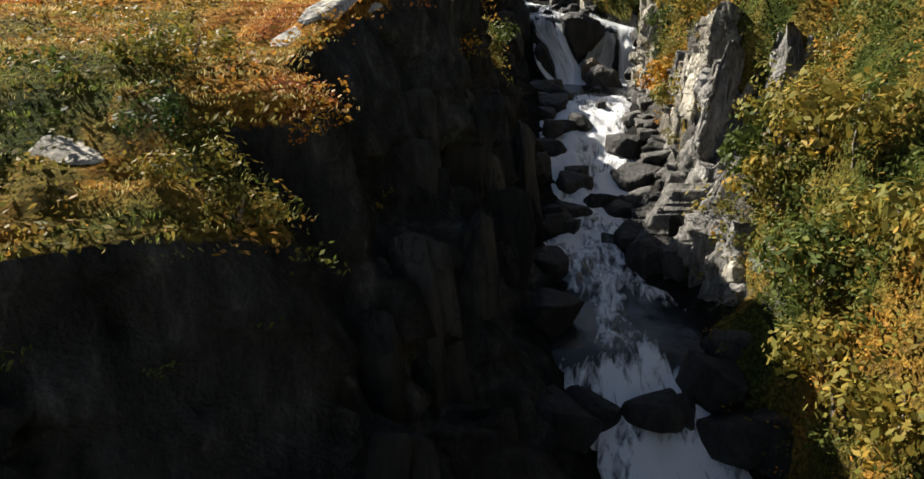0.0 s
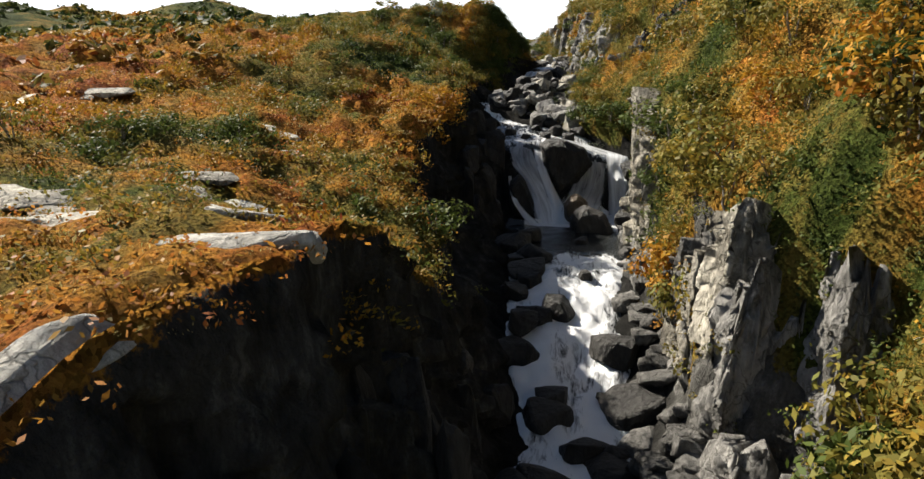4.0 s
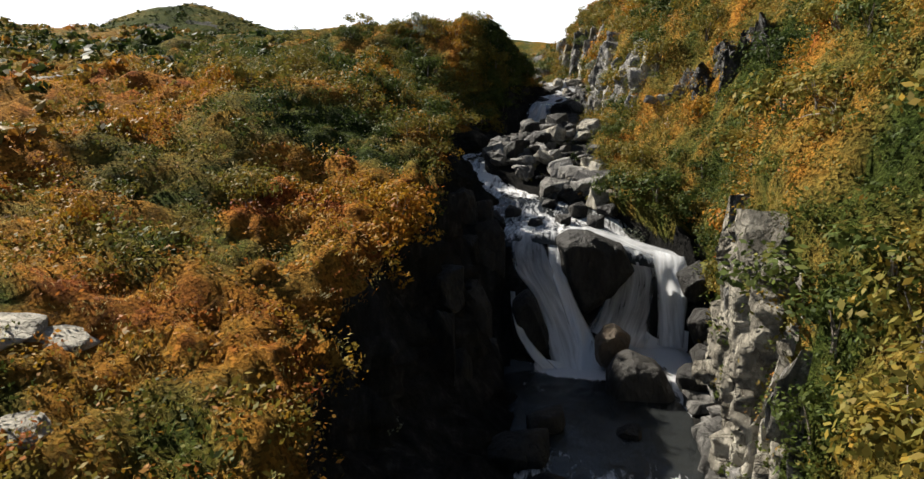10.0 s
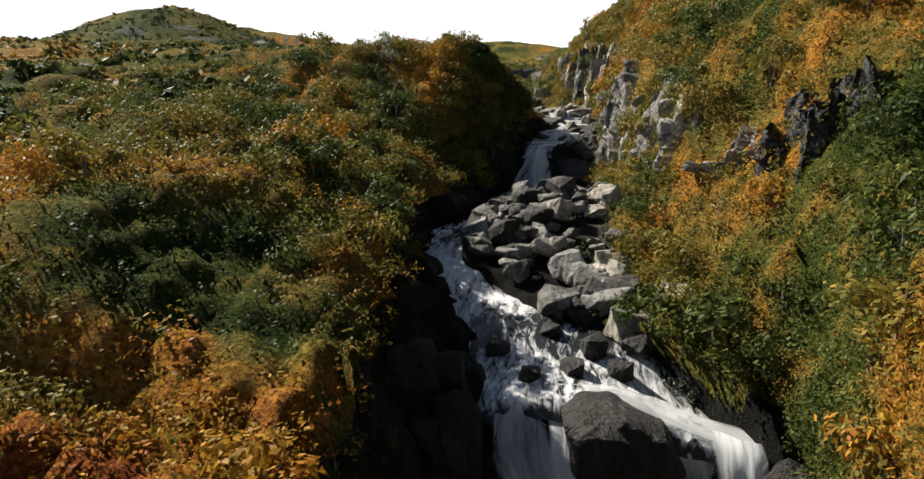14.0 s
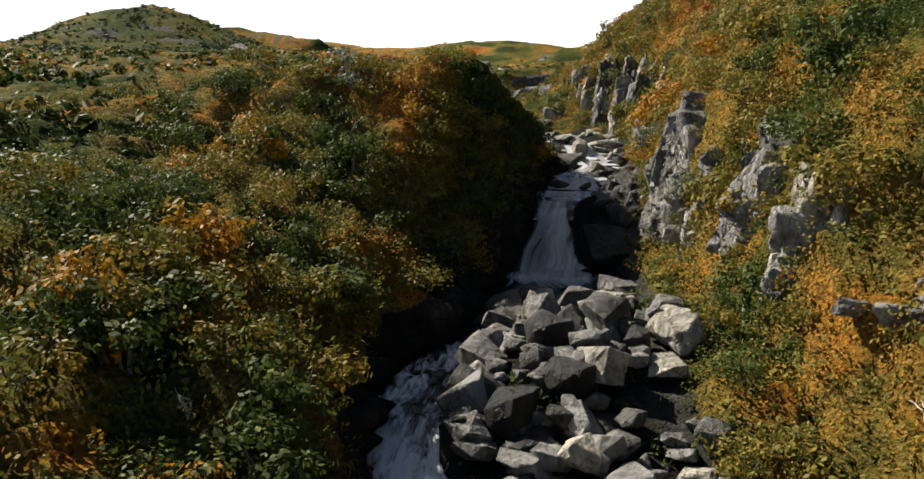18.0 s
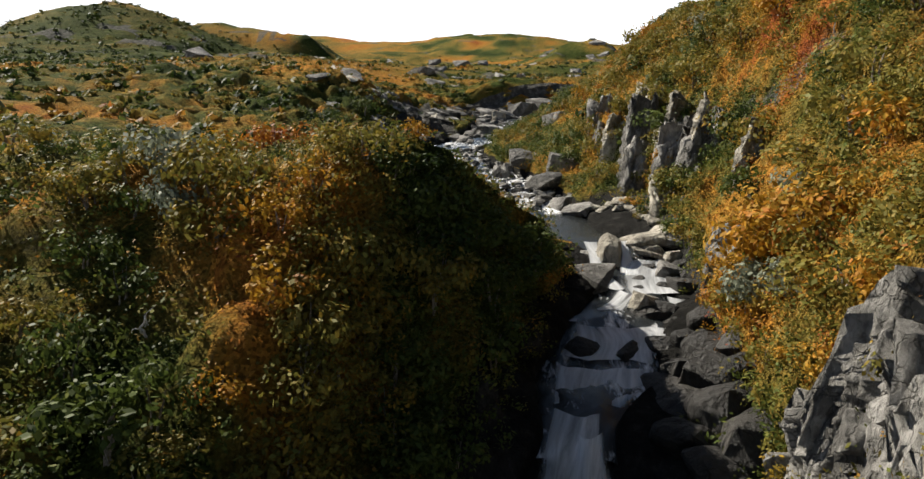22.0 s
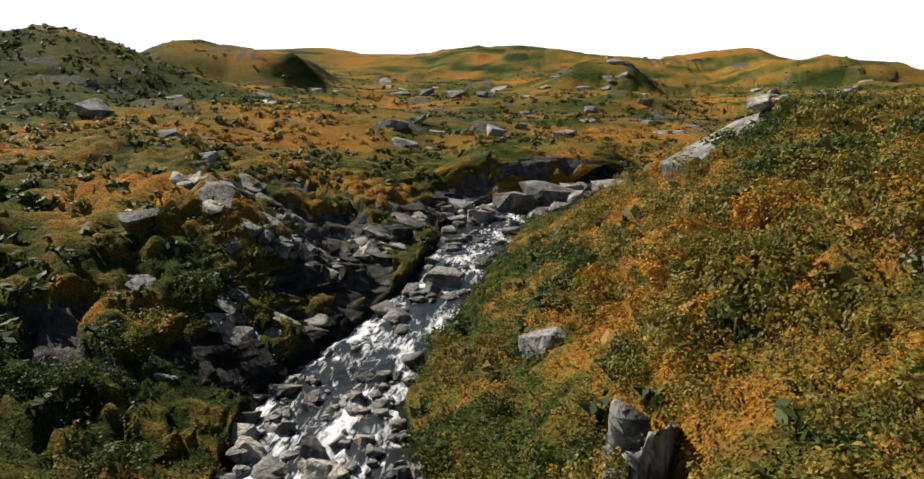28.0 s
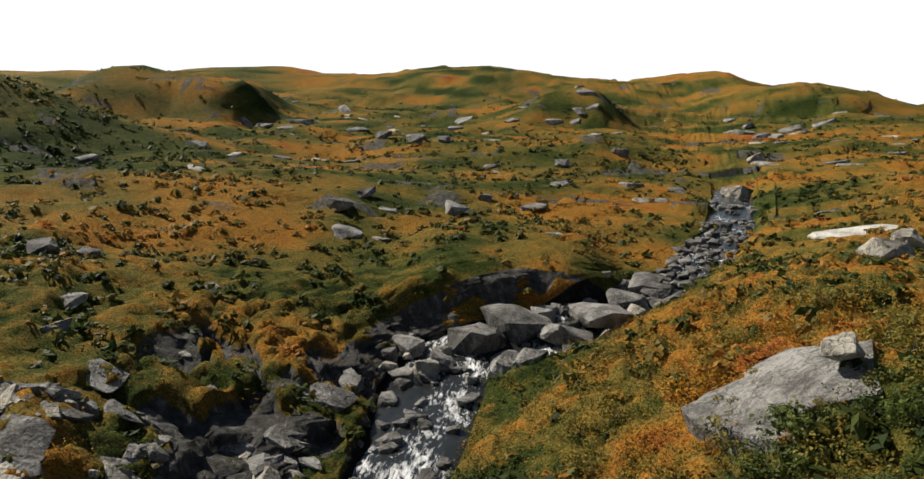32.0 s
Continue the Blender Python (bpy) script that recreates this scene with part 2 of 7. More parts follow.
def foliage_material(name, stops, translucency=0.45, by_attribute=False, vary=0.2):
    """Leaves: colour by a value from 0 to 1, and light passes through them."""
    m, n, l, p = material(name)
    out = n["Material Output"]
    geo = n.new("ShaderNodeNewGeometry")
    r = ramp(n, stops)
    if by_attribute:
        at = n.new("ShaderNodeAttribute")
        at.attribute_name = "hue"
        src = at.outputs["Fac"]
    else:
        info = n.new("ShaderNodeObjectInfo")
        src = info.outputs["Random"]
    mth = n.new("ShaderNodeMath")
    mth.operation = "MULTIPLY_ADD"
    l.new(geo.outputs["Random Per Island"], mth.inputs[0])
    mth.inputs[1].default_value = vary
    sub = n.new("ShaderNodeMath")
    sub.operation = "SUBTRACT"
    l.new(src, sub.inputs[0])
    sub.inputs[1].default_value = vary / 2
    l.new(sub.outputs[0], mth.inputs[2])
    l.new(mth.outputs[0], r.inputs[0])
    spread = n.new("ShaderNodeMath")
    spread.operation = "MULTIPLY"
    l.new(geo.outputs["Random Per Island"], spread.inputs[0])
    spread.inputs[1].default_value = 17.3
    frac = n.new("ShaderNodeMath")
    frac.operation = "FRACT"
    l.new(spread.outputs[0], frac.inputs[0])
    gain = n.new("ShaderNodeMapRange")
    gain.inputs["To Min"].default_value, gain.inputs["To Max"].default_value = 0.72, 1.28
    l.new(frac.outputs[0], gain.inputs["Value"])
    tone = n.new("ShaderNodeVectorMath")
    tone.operation = "SCALE"
    l.new(r.outputs[0], tone.inputs[0])
    l.new(gain.outputs["Result"], tone.inputs["Scale"])
    l.new(tone.outputs[0], p.inputs["Base Color"])
    p.inputs["Roughness"].default_value = 0.6
    p.inputs["Specular IOR Level"].default_value = 0.10
    tr = n.new("ShaderNodeBsdfTranslucent")
    l.new(tone.outputs[0], tr.inputs["Color"])
    mx = n.new("ShaderNodeMixShader")
    mx.inputs[0].default_value = translucency
    l.new(p.outputs[0], mx.inputs[1])
    l.new(tr.outputs[0], mx.inputs[2])
    l.new(mx.outputs[0], out.inputs["Surface"])
    return m


HEATH_STOPS = [(0.0, (0.017, 0.030, 0.006)), (0.22, (0.056, 0.070, 0.015)), (0.42, (0.172, 0.123, 0.027)), (0.62, (0.32, 0.150, 0.024)), (0.82, (0.26, 0.084, 0.020)), (1.0, (0.15, 0.036, 0.014))]
LEAF_STOPS = [(0.0, (0.018, 0.034, 0.008)), (0.28, (0.068, 0.088, 0.018)), (0.5, (0.155, 0.126, 0.024)), (0.70, (0.31, 0.165, 0.015)), (0.87, (0.28, 0.105, 0.014)), (1.0, (0.18, 0.045, 0.014))]
HEATH = foliage_material("heath_leaves", HEATH_STOPS, 0.35, True, 0.10)
GRASS = foliage_material("moor_grass_blades", [(0.0, (0.10, 0.13, 0.02)), (0.35, (0.27, 0.25, 0.085)), (0.65, (0.43, 0.33, 0.14)), (1.0, (0.36, 0.17, 0.05))], 0.4, True, 0.12)
LEAVES = foliage_material("shrub_leaves", LEAF_STOPS, 0.28, True, 0.14)
SILVER = foliage_material("silvery_leaves", [(0.0, (0.07, 0.085, 0.05)), (0.5, (0.16, 0.175, 0.12)), (1.0, (0.30, 0.31, 0.25))], 0.3, True)
BARK, bn, bl, bp = material("bark")
bt = node(bn, "ShaderNodeTexNoise", Scale=22.0, Detail=5.0)
br = ramp(bn, [(0.35, (0.07, 0.05, 0.035)), (0.7, (0.26, 0.23, 0.19))])
bl.new(bt.outputs["Fac"], br.inputs[0])
bl.new(br.outputs[0], bp.inputs["Base Color"])
bp.inputs["Roughness"].default_value = 0.9
PALE_BARK, bn, bl, bp = material("bleached_bark")
bt = node(bn, "ShaderNodeTexNoise", Scale=16.0, Detail=5.0)
br = ramp(bn, [(0.35, (0.30, 0.27, 0.22)), (0.7, (0.62, 0.58, 0.50))])
bl.new(bt.outputs["Fac"], br.inputs[0])
bl.new(br.outputs[0], bp.inputs["Base Color"])
bp.inputs["Roughness"].default_value = 0.85


def ground_material():
    """Moor turf that gives way to bare rock where the attribute says so."""
    m, n, l, p = material("moor_ground")
    geo = n.new("ShaderNodeNewGeometry")
    hue = n.new("ShaderNodeAttribute")
    hue.attribute_name = "hue"
    rk = n.new("ShaderNodeAttribute")
    rk.attribute_name = "rock"
    # this attribute marks wet rock and also carries the left wall's painted shade
    wet = n.new("ShaderNodeAttribute")
    wet.attribute_name = "wet"
    f1 = node(n, "ShaderNodeTexNoise", Scale=0.9, Detail=8.0, Roughness=0.7)
    f2 = node(n, "ShaderNodeTexNoise", Scale=9.0, Detail=6.0, Roughness=0.7)
    mp = n.new("ShaderNodeMapping")
    mp.inputs["Scale"].default_value = (1, 1, 0.35)
    l.new(geo.outputs["Position"], mp.inputs["Vector"])
    f3 = node(n, "ShaderNodeTexNoise", Scale=1.6, Detail=9.0, Roughness=0.72)
    vor = node(n, "ShaderNodeTexVoronoi", Scale=2.2)
    for t in (f1, f2):
        l.new(geo.outputs["Position"], t.inputs["Vector"])
    for t in (f3, vor):
        l.new(mp.outputs[0], t.inputs["Vector"])

    def mad(a, k, b):
        q = n.new("ShaderNodeMath")
        q.operation = "MULTIPLY_ADD"
        l.new(a, q.inputs[0])
        q.inputs[1].default_value = k
        if isinstance(b, float):
            q.inputs[2].default_value = b
        else:
            l.new(b, q.inputs[2])
        return q.outputs[0]

    h = mad(f1.outputs["Fac"], 0.5, mad(hue.outputs["Fac"], 1.0, -0.42))
    h = mad(f2.outputs["Fac"], 0.35, h)
    turf = ramp(n, [(at, tuple(0.78 * v for v in c)) for at, c in HEATH_STOPS])
    l.new(h, turf.inputs[0])
    sprig = node(n, "ShaderNodeTexVoronoi", Scale=13.0, Randomness=1.0)
    l.new(geo.outputs["Position"], sprig.inputs["Vector"])
    shade = n.new("ShaderNodeSeparateColor")
    l.new(sprig.outputs["Color"], shade.inputs[0])
    lively = n.new("ShaderNodeMapRange")
    lively.inputs["To Min"].default_value, lively.inputs["To Max"].default_value = 0.45, 1.45
    l.new(shade.outputs[0], lively.inputs["Value"])
    leafy = n.new("ShaderNodeVectorMath")
    leafy.operation = "SCALE"
    l.new(turf.outputs[0], leafy.inputs[0])
    l.new(lively.outputs["Result"], leafy.inputs["Scale"])
    stone = ramp(n, [(0.34, (0.028, 0.027, 0.024)), (0.55, (0.085, 0.082, 0.074)), (0.74, (0.24, 0.232, 0.21))])
    l.new(f3.outputs["Fac"], stone.inputs[0])
    wet_shade_stone = ramp(n, [(0.34, (0.006, 0.006, 0.0055)), (0.55, (0.017, 0.0165, 0.015)), (0.75, (0.05, 0.048, 0.043))])
    l.new(f3.outputs["Fac"], wet_shade_stone.inputs[0])
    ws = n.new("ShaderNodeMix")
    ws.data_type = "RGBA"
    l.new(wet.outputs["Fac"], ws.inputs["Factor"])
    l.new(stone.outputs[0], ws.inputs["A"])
    l.new(wet_shade_stone.outputs[0], ws.inputs["B"])
    edge = mad(f2.outputs["Fac"], 0.9, mad(rk.outputs["Fac"], 1.5, -0.70))
    er = ramp(n, [(0.42, (0, 0, 0)), (0.56, (1, 1, 1))])
    l.new(edge, er.inputs[0])
    mx = n.new("ShaderNodeMix")
    mx.data_type = "RGBA"
    l.new(er.outputs[0], mx.inputs["Factor"])
    l.new(leafy.outputs[0], mx.inputs["A"])
    l.new(ws.outputs["Result"], mx.inputs["B"])
    l.new(mx.outputs["Result"], p.inputs["Base Color"])
    p.inputs["Roughness"].default_value = 0.9
    p.inputs["Specular IOR Level"].default_value = 0.02
    bump = node(n, "ShaderNodeBump", Strength=1.0, Distance=0.16)
    l.new(mad(sprig.outputs["Distance"], 0.35, mad(vor.outputs["Distance"], 0.6, f2.outputs["Fac"])), bump.inputs["Height"])
    l.new(bump.outputs[0], p.inputs["Normal"])
    return m


GROUND = ground_material()


def water_material():
    """Peat-dark stream water with white foam where it is broken."""
    m, n, l, p = material("stream_water")
    out = n["Material Output"]
    geo = n.new("ShaderNodeNewGeometry")
    foam = n.new("ShaderNodeAttribute")
    foam.attribute_name = "foam"
    mp = n.new("ShaderNodeMapping")
    mp.inputs["Scale"].default_value = (2.6, 0.75, 0.75)
    l.new(geo.outputs["Position"], mp.inputs["Vector"])
    f1 = node(n, "ShaderNodeTexNoise", Scale=1.5, Detail=8.0, Roughness=0.68, Distortion=0.6)
    f2 = node(n, "ShaderNodeTexNoise", Scale=7.0, Detail=5.0, Roughness=0.6)
    l.new(mp.outputs[0], f1.inputs["Vector"])
    l.new(mp.outputs[0], f2.inputs["Vector"])
    add = n.new("ShaderNodeMath")
    add.operation = "MULTIPLY_ADD"
    l.new(f1.outputs["Fac"], add.inputs[0])
    add.inputs[1].default_value = 1.3
    l.new(foam.outputs["Fac"], add.inputs[2])
    sub = n.new("ShaderNodeMapRange")
    sub.inputs["From Min"].default_value = 0.97
    sub.inputs["From Max"].default_value = 1.20
    l.new(add.outputs[0], sub.inputs["Value"])
    p.inputs["Base Color"].default_value = (0.018, 0.02, 0.02, 1)
    p.inputs["Roughness"].default_value = 0.07
    p.inputs["IOR"].default_value = 1.33
    fo = n.new("ShaderNodeBsdfPrincipled")
    fo.inputs["Base Color"].default_value = (0.88, 0.89, 0.89, 1)
    fo.inputs["Roughness"].default_value = 0.55
    mx = n.new("ShaderNodeMixShader")
    l.new(sub.outputs["Result"], mx.inputs[0])
    l.new(p.outputs[0], mx.inputs[1])
    glow = node(n, "ShaderNodeBsdfTranslucent", Color=(0.8, 0.82, 0.82, 1))
    thin = n.new("ShaderNodeMixShader")
    thin.inputs[0].default_value = 0.35
    l.new(fo.outputs[0], thin.inputs[1])
    l.new(glow.outputs[0], thin.inputs[2])
    l.new(thin.outputs[0], mx.inputs[2])
    l.new(mx.outputs[0], out.inputs["Surface"])
    bump = node(n, "ShaderNodeBump", Strength=0.5, Distance=0.05)
    l.new(f2.outputs["Fac"], bump.inputs["Height"])
    l.new(bump.outputs[0], p.inputs["Normal"])
    l.new(bump.outputs[0], fo.inputs["Normal"])
    return m


WATER = water_material()


def fall_material():
    """Falling water: white threads along the flow, thin and clear between them."""
    m, n, l, p = material("falling_water")
    out = n["Material Output"]
    at = {}
    for key in ("across", "along", "foam"):
        at[key] = n.new("ShaderNodeAttribute")
        at[key].attribute_name = key
    xyz = n.new("ShaderNodeCombineXYZ")
    l.new(at["across"].outputs["Fac"], xyz.inputs[0])
    l.new(at["along"].outputs["Fac"], xyz.inputs[1])
    mp = n.new("ShaderNodeMapping")
    mp.inputs["Scale"].default_value = (4.2, 0.42, 1)
    l.new(xyz.outputs[0], mp.inputs["Vector"])
    threads = node(n, "ShaderNodeTexNoise", Scale=1.0, Detail=6.0, Roughness=0.62, Distortion=0.5)
    l.new(mp.outputs[0], threads.inputs["Vector"])
    add = n.new("ShaderNodeMath")
    add.operation = "MULTIPLY_ADD"
    l.new(threads.outputs["Fac"], add.inputs[0])
    add.inputs[1].default_value = 1.25
    l.new(at["foam"].outputs["Fac"], add.inputs[2])
    thick = n.new("ShaderNodeMapRange")
    thick.inputs["From Min"].default_value, thick.inputs["From Max"].default_value = 0.50, 1.30
    l.new(add.outputs[0], thick.inputs["Value"])
    p.inputs["Base Color"].default_value = (0.86, 0.88, 0.89, 1)
    p.inputs["Roughness"].default_value = 0.5
    p.inputs["Specular IOR Level"].default_value = 0.3
    tr = node(n, "ShaderNodeBsdfTranslucent", Color=(0.84, 0.86, 0.88, 1))
    body = n.new("ShaderNodeMixShader")
    body.inputs[0].default_value = 0.5
    l.new(p.outputs[0], body.inputs[1])
    l.new(tr.outputs[0], body.inputs[2])
    clear = n.new("ShaderNodeBsdfTransparent")
    mx = n.new("ShaderNodeMixShader")
    l.new(thick.outputs["Result"], mx.inputs[0])
    l.new(clear.outputs[0], mx.inputs[1])
    l.new(body.outputs[0], mx.inputs[2])
    l.new(mx.outputs[0], out.inputs["Surface"])
    bump = node(n, "ShaderNodeBump", Strength=0.5, Distance=0.08)
    l.new(threads.outputs["Fac"], bump.inputs["Height"])
    l.new(bump.outputs[0], p.inputs["Normal"])
    return m


FALL = fall_material()


# ---- lie of the land: guide lines up the valley, as rows of y, x, z ----
STREAM = [(-25, 1.0, 5.0, -10.8), (8, 0.9, 4.9, -9.9), (14, 1.6, 5.0, -9.6), (15.5, 1.1, 4.2, -8.8), (17.2, 0.2, 4.0, -7.8), (20.2, 0.7, 4.4, -7.7), (21.4, 0.7, 3.0, -7.5), (23.4, 0.0, 2.3, -7.2), (27, 0.3, 3.4, -6.9), (30, 0.5, 3.9, -6.6), (35, -0.3, 3.7, -4.9), (39.5, -0.4, 4.2, -4.0), (43, -0.9, 4.8, -3.8), (50, -1.0, 5.7, -3.7), (52.5, -1.3, 6.1, -2.4), (55, -1.4, 6.0, 0.5), (59, -2.0, 3.6, 1.2), (61, -3.2, 0.0, 1.5), (62.8, -4.0, -0.8, 1.7), (63.6, -4.3, -2.6, 2.1), (65, -4.8, -3.3, 2.6)]
STREAM += [(66, -5.0, -3.5, 2.8), (68, -5.0, -3.6, 2.9), (70, -4.8, -2.6, 3.0), (74, -2.9, 1.0, 3.1), (79, -2.3, 1.6, 3.1), (80.2, -2.2, 1.7, 3.2), (82.2, -1.7, 0.6, 4.3), (83.4, -1.1, 0.3, 5.5), (84.4, -1.0, 0.2, 5.8), (85.4, -1.4, 1.4, 5.9), (87, -1.3, 1.8, 5.95), (88.5, -0.8, 2.0, 6.2), (90, -0.3, 2.6, 6.6), (92, 0.6, 3.0, 6.7), (95, 1.0, 3.6, 7.3), (98, -1.4, 2.7, 7.5), (100, -4.4, 1.3, 7.5), (104, -4.9, 0.6, 7.6), (106, -7.2, 0.2, 7.7), (112, -9.4, -1.2, 8.0)]
STREAM += [(118, -11, -4.2, 8.3), (124, -12.4, -6.4, 8.6), (132, -10.8, -5.8, 9.0), (141, -9.2, -5.0, 9.3), (150, -9.4, -3.8, 9.6), (158, -10, -3.2, 9.8), (165, -8.5, 4.5, 10.4), (172, 4.5, 11, 12.0), (180, 12, 17, 12.7), (200, 20, 25.5, 13.3), (226, 27, 33, 14.0), (260, 34, 39, 15.0), (420, 62, 66, 18)]
LEFT_RIM = [(-25, -16, -4.5), (4, -10, -3.2), (7, -6.5, -2.6), (8.7, -4.2, -2.5), (9.5, -3.3, -2.8), (10.0, -4.4, -2.2), (10.6, -5.2, -1.6), (11.0, -4.6, -1.4), (11.4, -2.7, -1.3), (11.8, -3.9, -1.0), (12.4, -4.5, -0.7), (13.2, -4.5, -0.5), (14.8, -4.4, -0.2), (16.5, -3.9, 0.6), (18, -3.5, 0.8), (19.5, -2.6, 0.9), (21.5, -2.4, 1.1), (23.5, -2.2, 0.4), (28, -1.9, -1.8), (31, -2.3, -1.2), (35.5, -4.1, 0.2), (38, -4.6, 0.75), (40, -4.8, 1.1), (42, -4.6, 1.6), (46, -3.9, 2.0), (50, -3.7, 3.2), (56, -4.1, 3.8), (61, -5.2, 4.4), (66, -6.3, 4.4)]
LEFT_RIM += [(72, -5.6, 4.8), (77, -6.0, 6.4), (79.6, -6.0, 8.4), (81.6, -6.0, 11.0), (85, -4.3, 12.4), (88, -2.5, 10.8), (91, -1.3, 9.3), (95, -2.9, 8.4), (98, -4.5, 8.0), (100, -5.7, 8.0), (106, -8.6, 8.6), (112, -10.8, 9.0), (122, -15.8, 10.3), (132, -15.8, 11.3), (140, -14.6, 11.3), (150, -12.8, 11.0)]
LEFT_RIM += [(158, -13, 11.4), (166, -11.5, 11.6), (176, 5, 13), (200, 18.5, 13.7), (226, 25.6, 14.4), (260, 31, 15.8), (420, 60, 20)]
LEFT_SLOPE = [(-25, -24, -3), (8, -9.5, -1.8), (12, -8.5, -0.8), (15, -8.2, -0.5), (20, -8, 0.8), (26, -8.5, 1.0), (34, -9, 0.8), (44, -10, 2.8), (54, -10.5, 6.1), (61, -10.5, 6.8), (66, -11.8, 7.4), (75, -11, 7.0), (80, -10.5, 8.8), (84, -10, 11.7), (90, -9.5, 10.8), (96, -9.5, 10.2), (107, -15.5, 11), (122, -22, 12), (138, -21, 15.1), (155, -24, 13.8), (175, -20, 13), (200, -6, 14.2), (226, 5, 16), (260, 10, 17), (420, 30, 24)]
LEFT_MOOR = [(-25, -44, -2), (20, -26, 1.8), (45, -26, 5.2), (65, -26, 8.8), (92, -26, 11.4), (110, -32, 12.4), (126, -38, 13.2), (160, -40, 16), (178, -54, 18), (226, -44, 16.5), (270, -40, 17.5), (420, -20, 24)]
LEFT_FAR = [(-25, -110, 2), (60, -100, 9), (100, -100, 14), (180, -100, 19), (282, -100, 20), (420, -110, 24)]
RIGHT_RIM = [(-25, 9, -4.5), (10, 6.6, -4.0), (19, 6.4, -3.2), (22.4, 6.7, -2.6), (23.6, 7.9, -4.2), (26.0, 8.1, -3.8), (26.8, 6.6, -1.3), (31, 6.3, -0.4), (37, 5.9, 0.6), (40, 5.7, 2.0), (46, 6.0, 4.2), (50, 7.3, 5.0), (56, 7.6, 1.6), (60, 6.0, 2.4), (65, 5.8, 4.6), (68, 5.8, 7.0), (74, 5.4, 7.6), (78, 5.0, 10.0), (82, 5.2, 9.6), (90, 5.2, 9.2), (97, 6.2, 10.8), (101, 5.5, 11.2), (107, 4.6, 11.6), (113, 1.9, 11.2), (122, 2.2, 12.2)]
RIGHT_RIM += [(130, 2.6, 12.8), (140, 3.0, 13.4), (150, 4, 13.8), (158, 7, 13.3), (170, 12.5, 13.8), (180, 19, 14.8), (200, 28, 15.3), (226, 36, 15.8), (260, 42, 17), (420, 80, 20)]
RIGHT_BANK = [(-25, 5.8, -9.8), (10, 5.5, -8.2), (19, 5.3, -6.6), (22.4, 5.3, -6.3), (23.6, 6.3, -6.2), (26.0, 6.5, -5.8), (26.8, 5.1, -5.5), (31, 5.2, -4.8), (37, 5.3, -2.9), (42, 5.3, -2.9), (48, 6.3, -2.9), (52, 6.7, -2.2), (55, 6.9, -0.2), (58, 5.6, 1.5), (62, 5.2, 2.4), (66, 5.0, 4.0), (72, 4.2, 4.6), (78, 3.8, 5.0), (83, 3.6, 6.2), (90, 3.9, 7.2), (96, 4.1, 8.2), (101, 4.0, 8.6), (107, 3.3, 8.8), (113, 0.7, 9.3), (122, -1.6, 10.0)]
RIGHT_BANK += [(130, -2, 10.6), (140, -1.9, 10.8), (150, -1, 10.8), (158, 1.5, 10.9), (170, 11.7, 12.8), (180, 17.8, 13.4), (200, 26.4, 14.2), (226, 34.2, 14.8), (260, 40.3, 16), (420, 70, 19)]
RIGHT_SLOPE = [(-25, 18, 4), (20, 11, 4.0), (30, 11, 5.5), (40, 10.5, 8.8), (50, 10.5, 11), (56, 12, 9), (64, 10.5, 9.8), (70, 9.5, 12.6), (80, 9, 14.6), (90, 9, 14.4), (100, 8.5, 17), (107, 9.5, 18.9), (113, 10.5, 18.5), (122, 10.5, 18.1), (130, 10.5, 18.8), (137, 10.5, 19.5), (144, 12, 18.8), (150, 13, 18.0), (160, 17, 17.4), (170, 22, 16.8), (180, 28, 16.8), (200, 40, 17), (226, 50, 17.3), (420, 120, 22)]
RIGHT_MOOR = [(-25, 44, 14), (20, 32, 14), (50, 28, 19), (80, 26, 20), (100, 26, 21), (130, 26, 20.0), (160, 34, 18.6), (200, 60, 18.5), (260, 90, 18.5), (420, 220, 22)]
HILLS = [(-102, 235, 13, 28, 28), (-165, 285, 4, 25, 40), (-40, 205, 2.5, 26, 20), (5, 262, 4, 26, 18), (-230, 480, 10, 90, 70)]
# the last ridge against the sky: x, z
RIDGE = [(-700, 40), (-220, 42), (-136, 45), (-112, 41.5), (-74, 42), (-50, 46), (-24, 46), (6, 41.5), (50, 39), (74, 42), (96, 44), (120, 36), (141, 38), (161, 34), (190, 26), (260, 22), (700, 20)]


BRINK = [(-7.6, 21.6, 1.0), (-8.3, 20.6, 0.7), (-8.4, 22.2, 0.7), (-9.4, 23.2, 0.8), (-10.3, 23.4, 0.6), (-7.9, 26.6, 0.6), (-12.5, 24.5, 0.8), (-11.4, 24.0, 0.6), (-10.1, 36.2, 1.0), (-9.2, 36.6, 0.8), (-8.0, 33.6, 0.7), (-6.5, 9.6, 0.5), (-16.5, 37.6, 0.9), (-17.4, 38.2, 0.6), (-8.0, 28.2, 0.7), (-22, 55.6, 1.6)]
# smooth bare slabs along the rim: x, y, half width, half length, thickness, turn
RIM_SLABS = [(-4.4, 15.9, 0.42, 1.15, 0.2, -18), (-5.0, 14.9, 0.3, 0.8, 0.15, -22), (-3.9, 20.4, 1.3, 1.2, 0.6, 10), (-4.8, 22.6, 0.85, 1.5, 0.42, 22), (-6.2, 24.9, 1.3, 0.6, 0.35, 15), (-5.2, 24.2, 0.7, 0.4, 0.25, 30), (-6.7, 27.2, 0.8, 0.4, 0.25, 10)]


